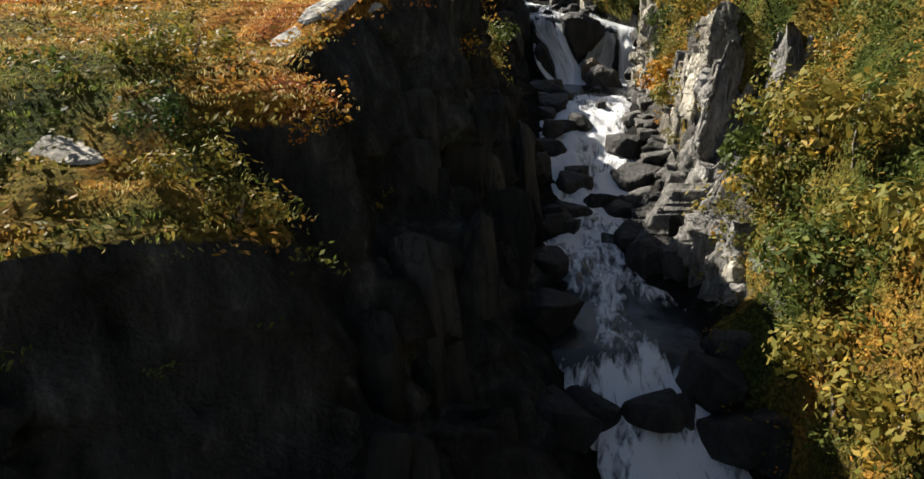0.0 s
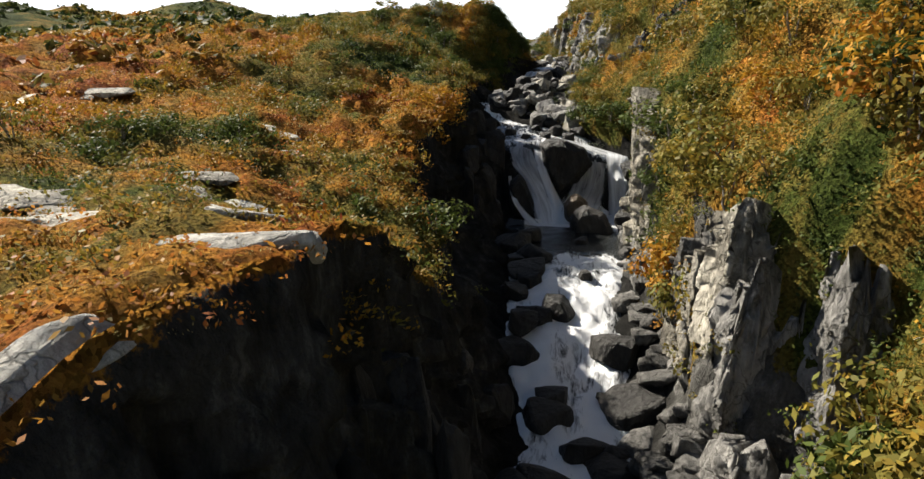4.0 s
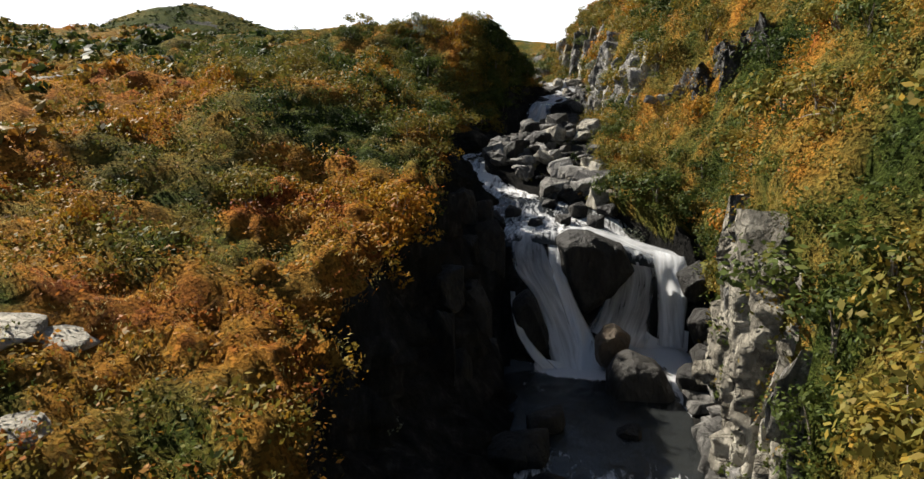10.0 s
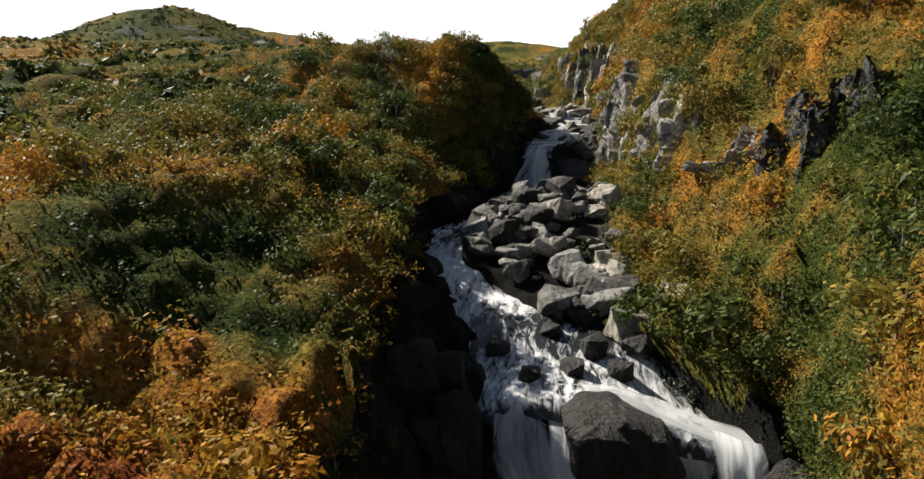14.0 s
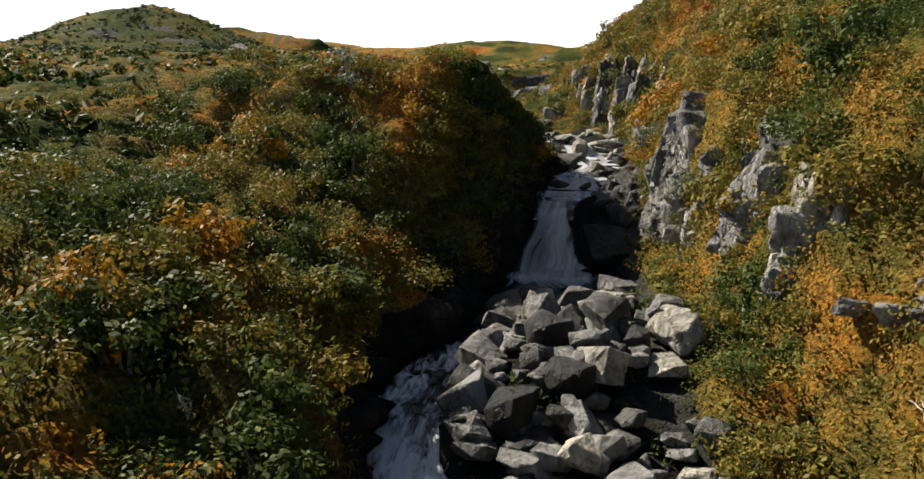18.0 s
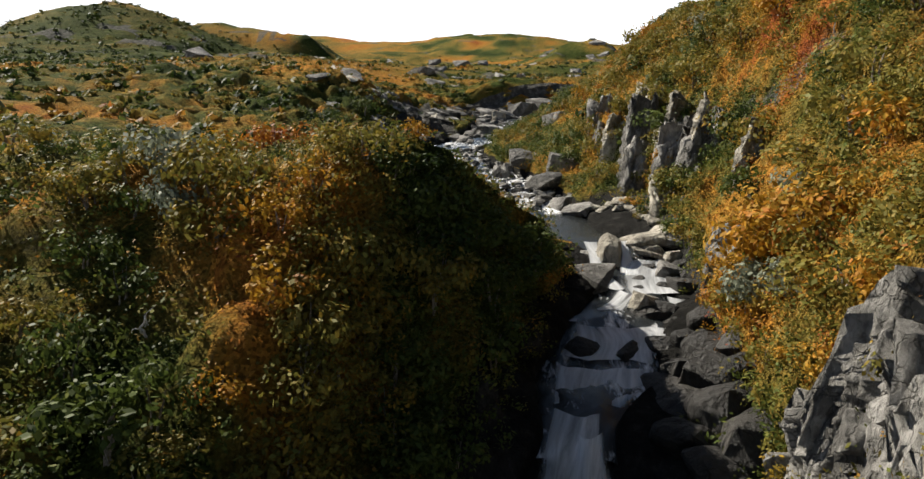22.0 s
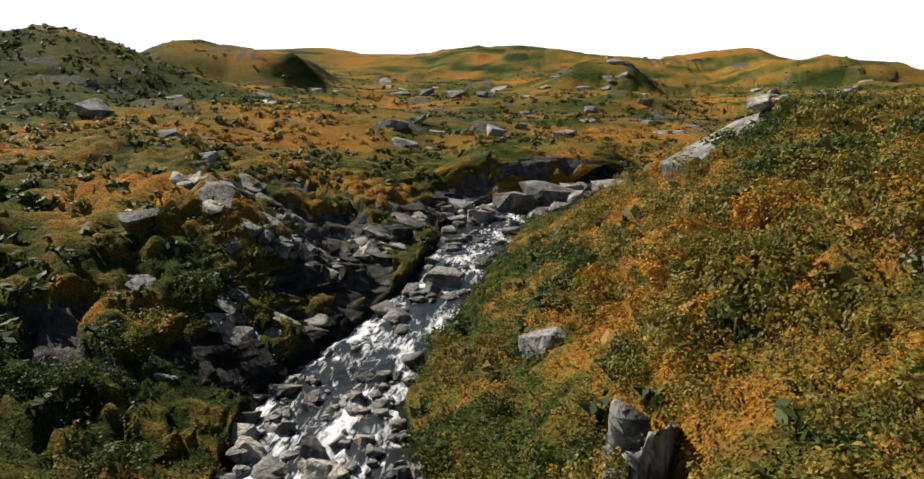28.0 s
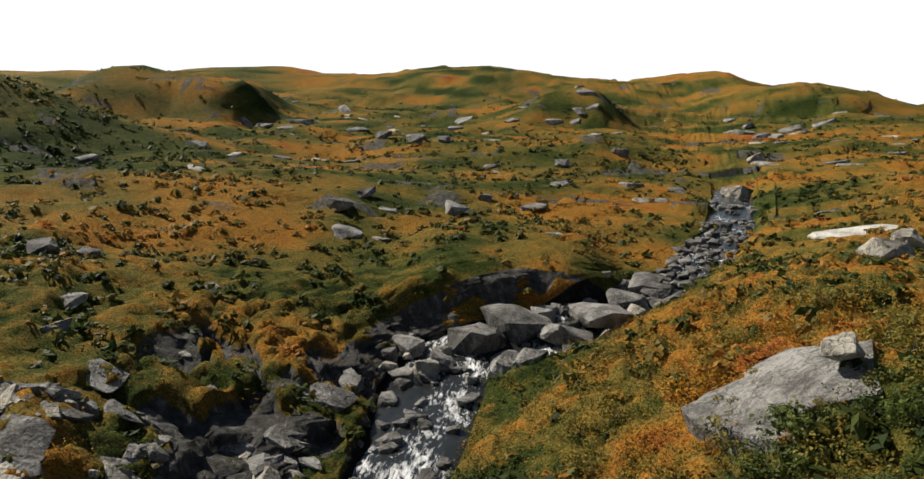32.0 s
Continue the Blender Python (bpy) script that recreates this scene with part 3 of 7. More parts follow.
def curve(rows, y, column):
    """A guide line's value at y, eased over a metre or so."""
    a = np.array(rows, float)
    reach = np.where((np.asarray(y) < 14) & (rows is LEFT_RIM), 0.25, 1.0)
    return sum(np.interp(y + d * reach, a[:, 0], a[:, column]) for d in (-0.9, -0.45, 0, 0.45, 0.9)) / 5


def water_level(y):
    a = np.array(STREAM, float)
    return np.interp(y, a[:, 0], a[:, 3])


def water_edges(y):
    return curve(STREAM, y, 1), curve(STREAM, y, 2)


def main_fall(x, y, z):
    """The main fall: a chute on one side, a clean drop on the other, laid over a surface z."""
    share = smooth(48.5, 49.5, y) * smooth(60, 57, y)
    lip = 0.75 - 0.24 * np.clip(x - 1.2, 0, 5) + 0.10 * (y - 56)
    y0 = np.interp(x, [-1.5, 0.8, 2.2, 3.4, 6], [50.6, 51.0, 52.6, 53.7, 53.9])
    y1 = np.interp(x, [-1.5, 0.8, 2.2, 3.4, 6], [55.2, 55.4, 56.0, 54.9, 54.7])
    drop = np.clip((y - y0) / (y1 - y0), 0, 1)
    drop = np.where(x < 1, drop ** 0.85, drop ** 0.6)
    return z * (1 - share) + share * (-3.75 + (lip + 3.75) * drop), share, drop


ROWS = np.concatenate([np.arange(-25, 2, 0.9), np.arange(2, 130, 0.34), np.arange(130, 175, 0.5)])
step = 0.6
far_rows = []
while (far_rows[-1] if far_rows else 175) < 900:
    far_rows.append((far_rows[-1] if far_rows else 175) + step)
    step *= 1.028
ROWS = np.concatenate([ROWS, far_rows])
SPANS = [30, 46, 30, 40, 44, 36, 16, 34, 34, 36, 38]


def land(rows):
    """The lofted land: arrays of x and z, a row for each y, and the span in which each column lies."""
    wl, wr = water_edges(rows)
    wz = water_level(rows)
    lx, lz = [], []
    for line in (LEFT_FAR, LEFT_MOOR, LEFT_SLOPE, LEFT_RIM):
        lx.append(curve(line, rows, 1)), lz.append(curve(line, rows, 2))
    lx.insert(0, np.full(rows.shape, -700.0)), lz.insert(0, lz[0] + 6)
    lx += [wl - 0.25, wr + 0.25]
    lz += [wz + 0.15, wz + 0.15]
    for line in (RIGHT_BANK, RIGHT_RIM, RIGHT_SLOPE, RIGHT_MOOR):
        lx.append(curve(line, rows, 1)), lz.append(curve(line, rows, 2))
    lx.append(np.full(rows.shape, 700.0)), lz.append(lz[-1] + 4)
    lx[4] = lx[4] + (0.55 * fbm(rows * 0.45, 7.0, 0, 3, 17) + 0.25 * vnoise(rows * 1.9, 3.0, 0, 18)) * smooth(16, 22, rows)
    lx, lz = np.array(lx), np.array(lz)
    xs, zs, span, along = [], [], [], []
    for s, count in enumerate(SPANS):
        for k in range(count):
            t = k / count
            e = t
            if s in (0, 10):
                e = 1 - (1 - t) ** 2.2 if s == 0 else t ** 2.2
            x = lx[s] + (lx[s + 1] - lx[s]) * e
            z = lz[s] + (lz[s + 1] - lz[s]) * e
            if s == 4:
                bend = smooth(122, 108, rows)
                x = lx[s] + (lx[s + 1] - lx[s]) * t ** (1.0 + 0.6 * bend)
                z = lz[s] + (lz[s + 1] - lz[s]) * t ** (1.0 - 0.15 * bend)
            elif s == 5:
                z = z - 0.75 * np.sin(np.pi * t) ** 0.6
            elif s == 8:
                z = z + 1.7 * np.sin(np.pi * t) * smooth(112, 120, rows) * smooth(137, 128, rows)
            elif s == 7:
                x = lx[s] + (lx[s + 1] - lx[s]) * t ** 1.25
            xs.append(x), zs.append(z), span.append(s), along.append(t)
    xs.append(lx[-1]), zs.append(lz[-1]), span.append(10), along.append(1.0)
    return np.array(xs).T, np.array(zs).T, np.array(span), np.array(along)


GX, GZ, SPAN, ALONG = land(ROWS)
GY = np.repeat(ROWS[:, None], GX.shape[1], 1)
lo, hi = np.where(SPAN == 4)[0][0], np.where(SPAN == 8)[0][0]
bridge = GZ[:, [lo]] + (GZ[:, [hi]] - GZ[:, [lo]]) * (GX - GX[:, [lo]]) / (GX[:, [hi]] - GX[:, [lo]])
inside = ((SPAN >= 4) & (SPAN <= 7))[None, :] * smooth(225, 245, GY)
GZ = GZ * (1 - inside) + bridge * inside
far = smooth(185, 320, GY)
bed, _, plunge = main_fall(GX, GY, GZ)
bed = bed - 0.35 - 0.7 * np.sin(np.pi * plunge)
GZ = np.where((SPAN == 5)[None, :] & (GY > 48.5) & (GY < 60), np.minimum(bed, GZ + 1.0), GZ)
for hx, hy, hh, rx, ry in HILLS:
    GZ = GZ + hh * np.exp(-(((GX - hx) / rx) ** 2 + ((GY - hy) / ry) ** 2)) * smooth(150, 180, GY)
ridge = np.array(RIDGE, float)
back = np.exp(-(((GY - 525) / np.where(GY < 525, 75.0, 55.0)) ** 2))
GZ = GZ * (1 - back) + (np.interp(GX, ridge[:, 0], ridge[:, 1]) - 1.0) * back
# humps of the far moor, each ending in a dark scarp: the rise's start and full height, the scarp's edge, y, depth and height
for x0, x1, edge_x, hy, ry, hh in [(-165, -118, -83, 342, 34, 15), (-25, 16, 30, 372, 30, 9), (60, 112, 147, 430, 36, 9)]:
    wander = edge_x + 3 * fbm(GY * 0.08, hy * 1.0, 0, 3, 53)
    hump = hh * smooth(x0, x1, GX) * smooth(wander + 6, wander - 10, GX) * np.exp(-((np.maximum(GY - hy, 0) / ry) ** 2))
    rise = 46 - 18 * smooth(x1 - 30, x1, GX)
    front = hy - 10 + 4 * fbm(GX * 0.09, hy * 1.0, 0, 3, 55)
    hump = hump * smooth(front - rise, front, GY) * (1 + 0.10 * fbm(GX * 0.11, GY * 0.11, 0, 4, 57))
    GZ = GZ + hump * (1 - 0.33 * smooth(x1, edge_x, GX))

# the shaded bank behind the upper cascade
edge = 170.5 + 0.28 * GX + 1.5 * fbm(GX * 0.25, 4.0, 0, 3, 59)
GZ = GZ + 1.9 * smooth(-16, -7, GX) * smooth(9, 3, GX) * smooth(edge - 1.6, edge + 1.4, GY) * smooth(edge + 34, edge + 6, GY)

dz = np.gradient(GZ, axis=1)
dx = np.gradient(GX, axis=1)
dzy = np.gradient(GZ, axis=0) / np.maximum(np.gradient(GY, axis=0), 1e-3)
STEEP = np.hypot(dz / np.maximum(np.abs(dx), 0.05), dzy * 0.6)
steep = smooth(0.85, 1.9, STEEP)
bare = smooth(0.16, 0.30, fbm(GX * 0.16, GY * 0.16, 0, 4, 11)) * smooth(12, 4, np.abs(GY - 24)) * smooth(0.5, -0.5, GX + 3.2) * smooth(-11, -9, GX) * smooth(18, 20.5, GY)
slabs = smooth(0.02, 0.16, fbm(GX * 0.22, GY * 0.14, 0, 4, 23)) * smooth(112, 122, GY) * smooth(165, 150, GY) * smooth(-25, -21, GX) * smooth(-9, -12, GX)
ledges = smooth(0.24, 0.33, fbm(GX * 0.09, GY * 0.16, 0, 5, 31)) * smooth(170, 190, GY)
ROCKY = np.zeros_like(GX)
ROCKY[:, (SPAN == 4) | (SPAN == 5)] = 1.0
S4, S6, S7, S8 = (SPAN[None, :] == k for k in (4, 6, 7, 8))
ROCKY = np.where(S4 & (GY > 96) & (GY < 123), 0.35, ROCKY)
ROCKY = np.where(S4 & (GY > 60) & (GY < 78) & (ALONG < 0.4)[None, :], 0.45, ROCKY)
ROCKY = np.where(S4 & (GY >= 78) & (GY < 96) & (ALONG < 0.75)[None, :], 0.12, ROCKY)
ROCKY = np.where(S4 & (GY > 123), 0.15 + 0.85 * smooth(-0.02, 0.12, fbm(GX * 0.35, GY * 0.4, 0, 4, 24)), ROCKY)
ROCKY = np.where(S4 & (GY < 60), smooth(-0.03, 0.04, ALONG[None, :] + 0.06 * fbm(GX * 0.7, GY * 0.7, GZ * 0.7, 3, 25)), ROCKY)
ROCKY = np.where(S6, np.interp(GY, [0, 18, 20, 48, 52, 58, 60, 76, 80, 97, 105, 108, 300], [0.4, 0.4, 0.9, 0.9, 0.9, 0.8, 0.6, 0.6, 0.85, 0.8, 0.7, 0.15, 0.1]) * smooth(3.4, 2.6, np.where((GY > 56) & (GY < 80), GX, 0)), ROCKY)
ROCKY = np.where(S7, 0.18 + np.interp(GY, [0, 20, 24, 48, 52, 300], [0.15, 0.3, 0.6, 0.6, 0.22, 0.2]) * smooth(-0.12, 0.15, fbm(GY * 0.35, GZ * 0.22, 0, 3, 5)), ROCKY)
ROCKY = np.where(S7 & (GY > 114), 0.1, ROCKY)
ROCKY = np.where(S8 & (GY < 114), 0.5 * smooth(0.16, 0.28, fbm(GY * 0.3, GZ * 0.25, 3, 3, 6)) * steep, ROCKY)
ROCKY = np.where((SPAN[None, :] >= 4) & (SPAN[None, :] <= 7) & (GY > 172), 0.15, ROCKY)
ROCKY = np.where((SPAN == 3)[None, :] & (GY < 12.6), np.maximum(ROCKY, smooth(0.9, 1.5, STEEP)), ROCKY)
ROCKY = np.clip(np.maximum.reduce([ROCKY, bare, slabs, ledges * 0.55, 0.25 * smooth(0.5, 1.1, STEEP) * smooth(190, 230, GY)]), 0, 1)
WET_SHADE = np.zeros_like(GX)
wz_row = water_level(ROWS)[:, None]
WET_SHADE = np.where(SPAN[None, :] == 5, 1.0, smooth(1.6, 0.3, GZ - wz_row) * (S4 | S6 | S7))
# left wall: its shade is put into the rock colour, varied along y
WET_SHADE = np.where(S4, np.maximum(WET_SHADE * smooth(126, 112, GY), smooth(112, 96, GY) * np.interp(GY, [8, 13, 20, 30, 44, 60], [0.6, 0.52, 0.44, 0.62, 0.8, 0.85])), WET_SHADE)
# upper left bank: wet lower rock, darkened for the shade it faces as well
WET_SHADE = np.where(S4, np.maximum(WET_SHADE, 0.7 * smooth(116, 122, GY) * smooth(140, 132, GY)), WET_SHADE)

FINE = smooth(2.2, 0.8, np.abs(dx))
# rock relief: upright joints and blocks on the steep faces; hummocks on the turf
near = smooth(260, 170, GY)
joint = cells(GX * 0.5, GY * 0.75, GZ * 0.28, 3) * 0.35 + cells(GX * 1.3, GY * 1.7, GZ * 0.7, 9) * 0.17 + fbm(GX * 0.8, GY * 1.6, GZ * 0.5, 4, 2) * 0.30
face = np.where(SPAN == 4, 2.3, np.where(SPAN == 7, -1.2, 0.0))[None, :] * np.sin(np.pi * ALONG)[None, :] ** 0.4
OUT = joint * face * (0.1 + 0.9 * ROCKY) * near
hum = fbm(GX * 0.28, GY * 0.28, 0, 4, 41) * 0.75 + fbm(GX * 1.1, GY * 1.1, 0, 3, 42) * 0.22
turf = np.where((SPAN == 5) | (SPAN == 4), 0.0, 1.0)[None, :] * np.where((SPAN == 6) | (SPAN == 7), np.sin(np.pi * ALONG) * 0.5, np.where(SPAN == 3, smooth(0.0, 0.25, 1 - ALONG), 1.0))[None, :]
turf = np.maximum(turf, smooth(232, 245, GY))
hum = hum * (0.25 + 0.75 * FINE)
far_hum = fbm(GX * 0.045, GY * 0.045, 0, 6, 51) * 3.6 * smooth(170, 300, GY) * (1 - 0.65 * back) + cells(GX * 0.05, GY * 0.09, 0, 54) * 0.7 * smooth(175, 260, GY) + fbm(GX * 0.07, GY * 0.07, 0, 4, 52) * 2.2 * smooth(14, 40, np.abs(GX)) * smooth(300, 100, GY)
bedrel = (fbm(GX * 1.2, GY * 1.2, 0, 4, 61) * 0.3) * (SPAN == 5)[None, :]
GZ = GZ + cells(GX * 0.10, GY * 0.10, GZ * 0.2, 56) * 0.7 * smooth(0.5, 1.0, STEEP) * far
slabrel = cells(GX * 0.5, GY * 0.35, GZ * 0.5, 77) * 0.55 * slabs + cells(GX * 0.4, GY * 0.4, 0, 78) * 0.25 * bare + cells(GX * 0.15, GY * 0.2, 0, 79) * 0.8 * ledges
# bushy clumps over the turf, each with its own size and tint
def bushes(x, y):
    u, v = x + 0.5 * fbm(x * 0.9, y * 0.9, 0, 2, 95), y + 0.5 * fbm(x * 0.9, y * 0.9, 5, 2, 96)
    big, tint = clumps(u * 0.80, v * 0.80, 60)
    small, tint2 = clumps(u * 1.5, v * 1.5, 66)
    return np.sqrt(big), tint, np.sqrt(small), tint2


MOUND, TINT, MOUND2, TINT2 = bushes(GX, GY)
lush = (1 - smooth(0.3, 0.6, ROCKY)) * np.where((SPAN == 5), 0.0, np.where((SPAN == 4) | (SPAN == 7) | (SPAN == 6), 0.6, 1.0))[None, :] * smooth(178, 160, GY) * np.where(GX < 1, np.interp(GY, [5, 26, 34, 84, 90, 108, 116, 300], [0.30, 0.30, 1.0, 1.0, 0.45, 0.45, 1.0, 1.0]), 1.0)
lush = lush * FINE * np.where(SPAN == 3, smooth(0.0, 0.12, 1 - ALONG), 1.0)[None, :]
GX = GX + OUT
GZ = GZ + joint * 0.9 * (SPAN == 3)[None, :] * smooth(12.6, 11.6, GY) * smooth(0.9, 1.6, STEEP)
GZ = GZ + hum * turf * near + far_hum * turf + bedrel + slabrel + lush * (MOUND * (0.52 + 0.30 * TINT) + MOUND2 * 0.34)
# drifts of autumn colour, 0 dark green to 1 rust, stretch by stretch: x, y, reach, hue
DRIFTS = []
# brink
DRIFTS += [(-4.7, 8.4, 0.7, 0.40), (-4, 8.8, 0.6, 0.50), (-5, 9.9, 0.7, 0.30), (-5.8, 10, 0.9, 0.39), (-3.6, 11.4, 0.6, 0.85), (-4.3, 14.5, 0.6, 0.50), (-5.7, 15.8, 2.0, 0.62), (-7.6, 16, 0.7, 0.35), (-4.4, 16.8, 0.6, 0.68), (-10.6, 17.7, 1.7, 0.50), (-6.4, 18, 1.0, 0.58), (-3.3, 20.1, 1.1, 0.76), (-4.2, 23.7, 0.8, 0.50), (-5.8, 24.7, 0.9, 0.60), (-11.5, 25.3, 1.2, 0.40), (-5, 26.5, 0.7, 0.45)]
# fall slope
DRIFTS += [(-9.1, 28.1, 0.9, 0.35), (-3.4, 28.3, 0.8, 0.33), (-6.1, 28.7, 1.1, 0.64), (-7.9, 29.3, 0.9, 0.62), (-9.1, 29.9, 1.6, 0.66), (-4.7, 30, 1.2, 0.25), (-8.5, 31.3, 1.0, 0.20), (-14.2, 31.3, 2.0, 0.62), (-7.4, 31.7, 1.0, 0.40), (-4.5, 31.7, 1.3, 0.45), (-11.4, 32.3, 2.2, 0.25), (-4.2, 33, 1.0, 0.40), (-7.1, 33.3, 1.1, 0.61), (-9.7, 33.4, 1.3, 0.20), (-6, 35.2, 1.3, 0.35), (-6.4, 36.8, 1.1, 0.62), (-8, 36.9, 1.7, 0.70), (-10.4, 37.3, 0.6, 0.20), (-13.6, 37.6, 2.7, 0.64), (-8.8, 40.9, 1.8, 0.35), (-13.8, 41, 3.2, 0.55), (-7.8, 42.1, 1.1, 0.15)]
# fall slope
DRIFTS += [(-7.7, 43.2, 1.0, 0.70), (-6.3, 44.1, 1.3, 0.74), (-12.3, 44.4, 1.8, 0.28), (-8.4, 44.8, 0.8, 0.20), (-7.7, 45.6, 1.1, 0.80), (-5.2, 45.9, 1.4, 0.66)]
# fall rim
DRIFTS += [(-10.1, 47.1, 1.9, 0.30), (-7, 47.3, 1.9, 0.73), (-3.8, 48, 0.6, 0.30), (-8.7, 48.1, 1.3, 0.80), (-11.2, 49.1, 1.4, 0.38), (-17.5, 49.5, 4.3, 0.58), (-5.7, 50.6, 1.7, 0.15), (-9.6, 50.6, 2.2, 0.12), (-7.6, 53.1, 1.6, 0.20), (-7.1, 54.9, 0.9, 0.24), (-13.2, 55.2, 1.4, 0.45), (-8.3, 56.3, 1.8, 0.37), (-6.2, 57.7, 1.0, 0.30)]
# willow slope
DRIFTS += [(-7.6, 58, 0.7, 0.70), (-14.5, 59.4, 3.4, 0.30), (-9.5, 62.3, 1.7, 0.22), (-17, 64.1, 3.9, 0.26), (-8.4, 64.6, 1.5, 0.65), (-11.6, 66.7, 2.2, 0.18), (-24.1, 66.8, 2.3, 0.20), (-16.5, 68.3, 3.0, 0.22), (-7.3, 69.3, 1.3, 0.28), (-9.7, 69.3, 1.1, 0.45), (-8.6, 70.2, 0.9, 0.30), (-12.6, 70.4, 2.9, 0.28), (-6.5, 71.8, 1.7, 0.52), (-10.6, 73.6, 1.6, 0.56), (-5.5, 73.9, 0.7, 0.66)]
# shaded hill
DRIFTS += [(-13.8, 74.4, 1.2, 0.55), (-7.9, 74.5, 1.0, 0.25), (-5.1, 75.4, 1.4, 0.35), (-15.2, 77.7, 2.3, 0.20), (-9.7, 78.3, 2.5, 0.21), (-19.7, 78.7, 1.4, 0.50), (-6.8, 78.8, 0.8, 0.58), (-11, 79.6, 1.3, 0.50), (-14.8, 80.4, 1.2, 0.60), (-8.3, 80.7, 1.1, 0.64), (-11.5, 80.9, 1.0, 0.30), (-7.2, 81, 1.6, 0.59), (-5.6, 83.1, 0.9, 0.50), (-8.6, 94.2, 1.4, 0.28), (-7.1, 96.2, 1.5, 0.45), (-11.6, 97.7, 1.4, 0.40)]
# riffle side
DRIFTS += [(-12, 104.2, 1.8, 0.58), (-15.9, 104.5, 1.5, 0.60), (-12.3, 111.1, 1.7, 0.25), (-20.9, 114.6, 3.5, 0.25), (-15.8, 115.9, 2.0, 0.15), (-25.9, 116.9, 2.4, 0.45), (0.8, 122.1, 1.3, 0.60), (-3.5, 123, 2.2, 0.42), (-46.7, 124, 7.4, 0.25)]
# low heath over the near hill
DRIFTS += [(-12.1, 94.1, 1.6, 0.46), (-5.4, 89.4, 1.0, 0.70), (-5.7, 87.3, 1.1, 0.60), (-3.3, 89.0, 0.9, 0.44), (-8.9, 103.4, 1.2, 0.36), (-3.0, 92.4, 1.0, 0.52), (-2.2, 97.6, 1.0, 0.55), (-19.3, 106.4, 1.8, 0.34), (-15.5, 107.1, 1.6, 0.36), (-12.0, 99.8, 1.5, 0.38), (-13.0, 100.3, 1.2, 0.46), (-12.7, 106.1, 1.3, 0.54), (-8.9, 97.7, 1.1, 0.37), (-8.4, 103.1, 0.8, 0.68), (-8.7, 95.2, 1.1, 0.37), (-6.6, 94.6, 1.1, 0.40), (-22.0, 111.7, 1.8, 0.32), (-12.2, 104.9, 1.2, 0.64), (-10.3, 101.1, 1.1, 0.52), (-10.5, 108.1, 1.1, 0.62), (-15.7, 107.8, 1.3, 0.46), (-9.0, 91.0, 1.6, 0.46)]
# moor left
DRIFTS += [(-18.7, 125.1, 2.3, 0.55), (-24.8, 125.7, 4.6, 0.20), (0.3, 125.9, 1.6, 0.58), (-2.2, 126.3, 1.5, 0.45), (-19.3, 128.7, 3.4, 0.10), (-22.1, 130, 2.7, 0.40), (-1.4, 131.5, 2.4, 0.42), (-20, 136.5, 2.0, 0.55), (-19.7, 145, 2.4, 0.35), (-14.9, 147.2, 2.4, 0.50), (-31.6, 152.2, 7.5, 0.28), (-15.8, 156.9, 4.2, 0.58), (-21.5, 157.3, 3.7, 0.55), (-24.3, 160.6, 2.7, 0.30)]
# buttress side
DRIFTS += [(7, 20.7, 0.8, 0.66), (6.8, 23.4, 0.8, 0.50), (8, 24.8, 1.0, 0.18), (7.4, 26.2, 1.1, 0.25), (8.3, 28, 1.6, 0.20), (7.3, 30.1, 0.8, 0.40), (6.5, 31.8, 1.9, 0.62), (7.9, 32.4, 1.0, 0.60), (5.1, 33.1, 1.0, 0.60), (8.4, 33.8, 1.5, 0.55), (5.1, 34.4, 1.1, 0.55), (7.2, 34.8, 1.1, 0.55), (6.1, 35.7, 1.0, 0.55)]
# rib side
DRIFTS += [(5.2, 36.7, 0.8, 0.50), (8.8, 36.7, 1.7, 0.62), (6.2, 36.9, 0.8, 0.55), (5.8, 37.8, 0.9, 0.15), (7.5, 40.4, 1.5, 0.14), (7, 42, 1.4, 0.40), (7.7, 45.5, 1.7, 0.45), (5.4, 46.3, 0.9, 0.66), (7.7, 49.3, 1.7, 0.68), (7.9, 50.9, 1.1, 0.66), (7.4, 52.1, 1.1, 0.45), (7, 53.4, 1.3, 0.12), (7.1, 57.7, 2.4, 0.37), (4.6, 57.8, 1.4, 0.25)]
# heap side
DRIFTS += [(6.3, 60.6, 2.4, 0.45), (4.2, 61.5, 2.0, 0.39), (7.3, 63.9, 1.7, 0.56), (10.9, 64.2, 2.7, 0.54), (5.7, 65.5, 2.2, 0.50), (8.3, 65.8, 1.8, 0.61), (3.9, 66.4, 1.2, 0.40), (4.9, 67.8, 1.6, 0.40), (7.5, 69, 1.4, 0.45), (5, 69.8, 0.8, 0.35), (5.8, 71.7, 0.7, 0.66), (4.8, 72, 1.2, 0.58), (2, 72.4, 1.5, 0.30), (4, 72.9, 0.8, 0.55)]
# crag side
DRIFTS += [(1.5, 74.3, 1.0, 0.32), (3.8, 75.9, 1.7, 0.37), (7.3, 76, 1.1, 0.66), (6.5, 79, 1.9, 0.40), (5.7, 80.1, 1.9, 0.56), (3.7, 83.4, 1.2, 0.30), (5, 84.9, 1.4, 0.62), (6.4, 86.5, 1.6, 0.55), (3.8, 87.8, 1.1, 0.63), (4.5, 89.9, 1.8, 0.62), (5.1, 94, 0.7, 0.55)]
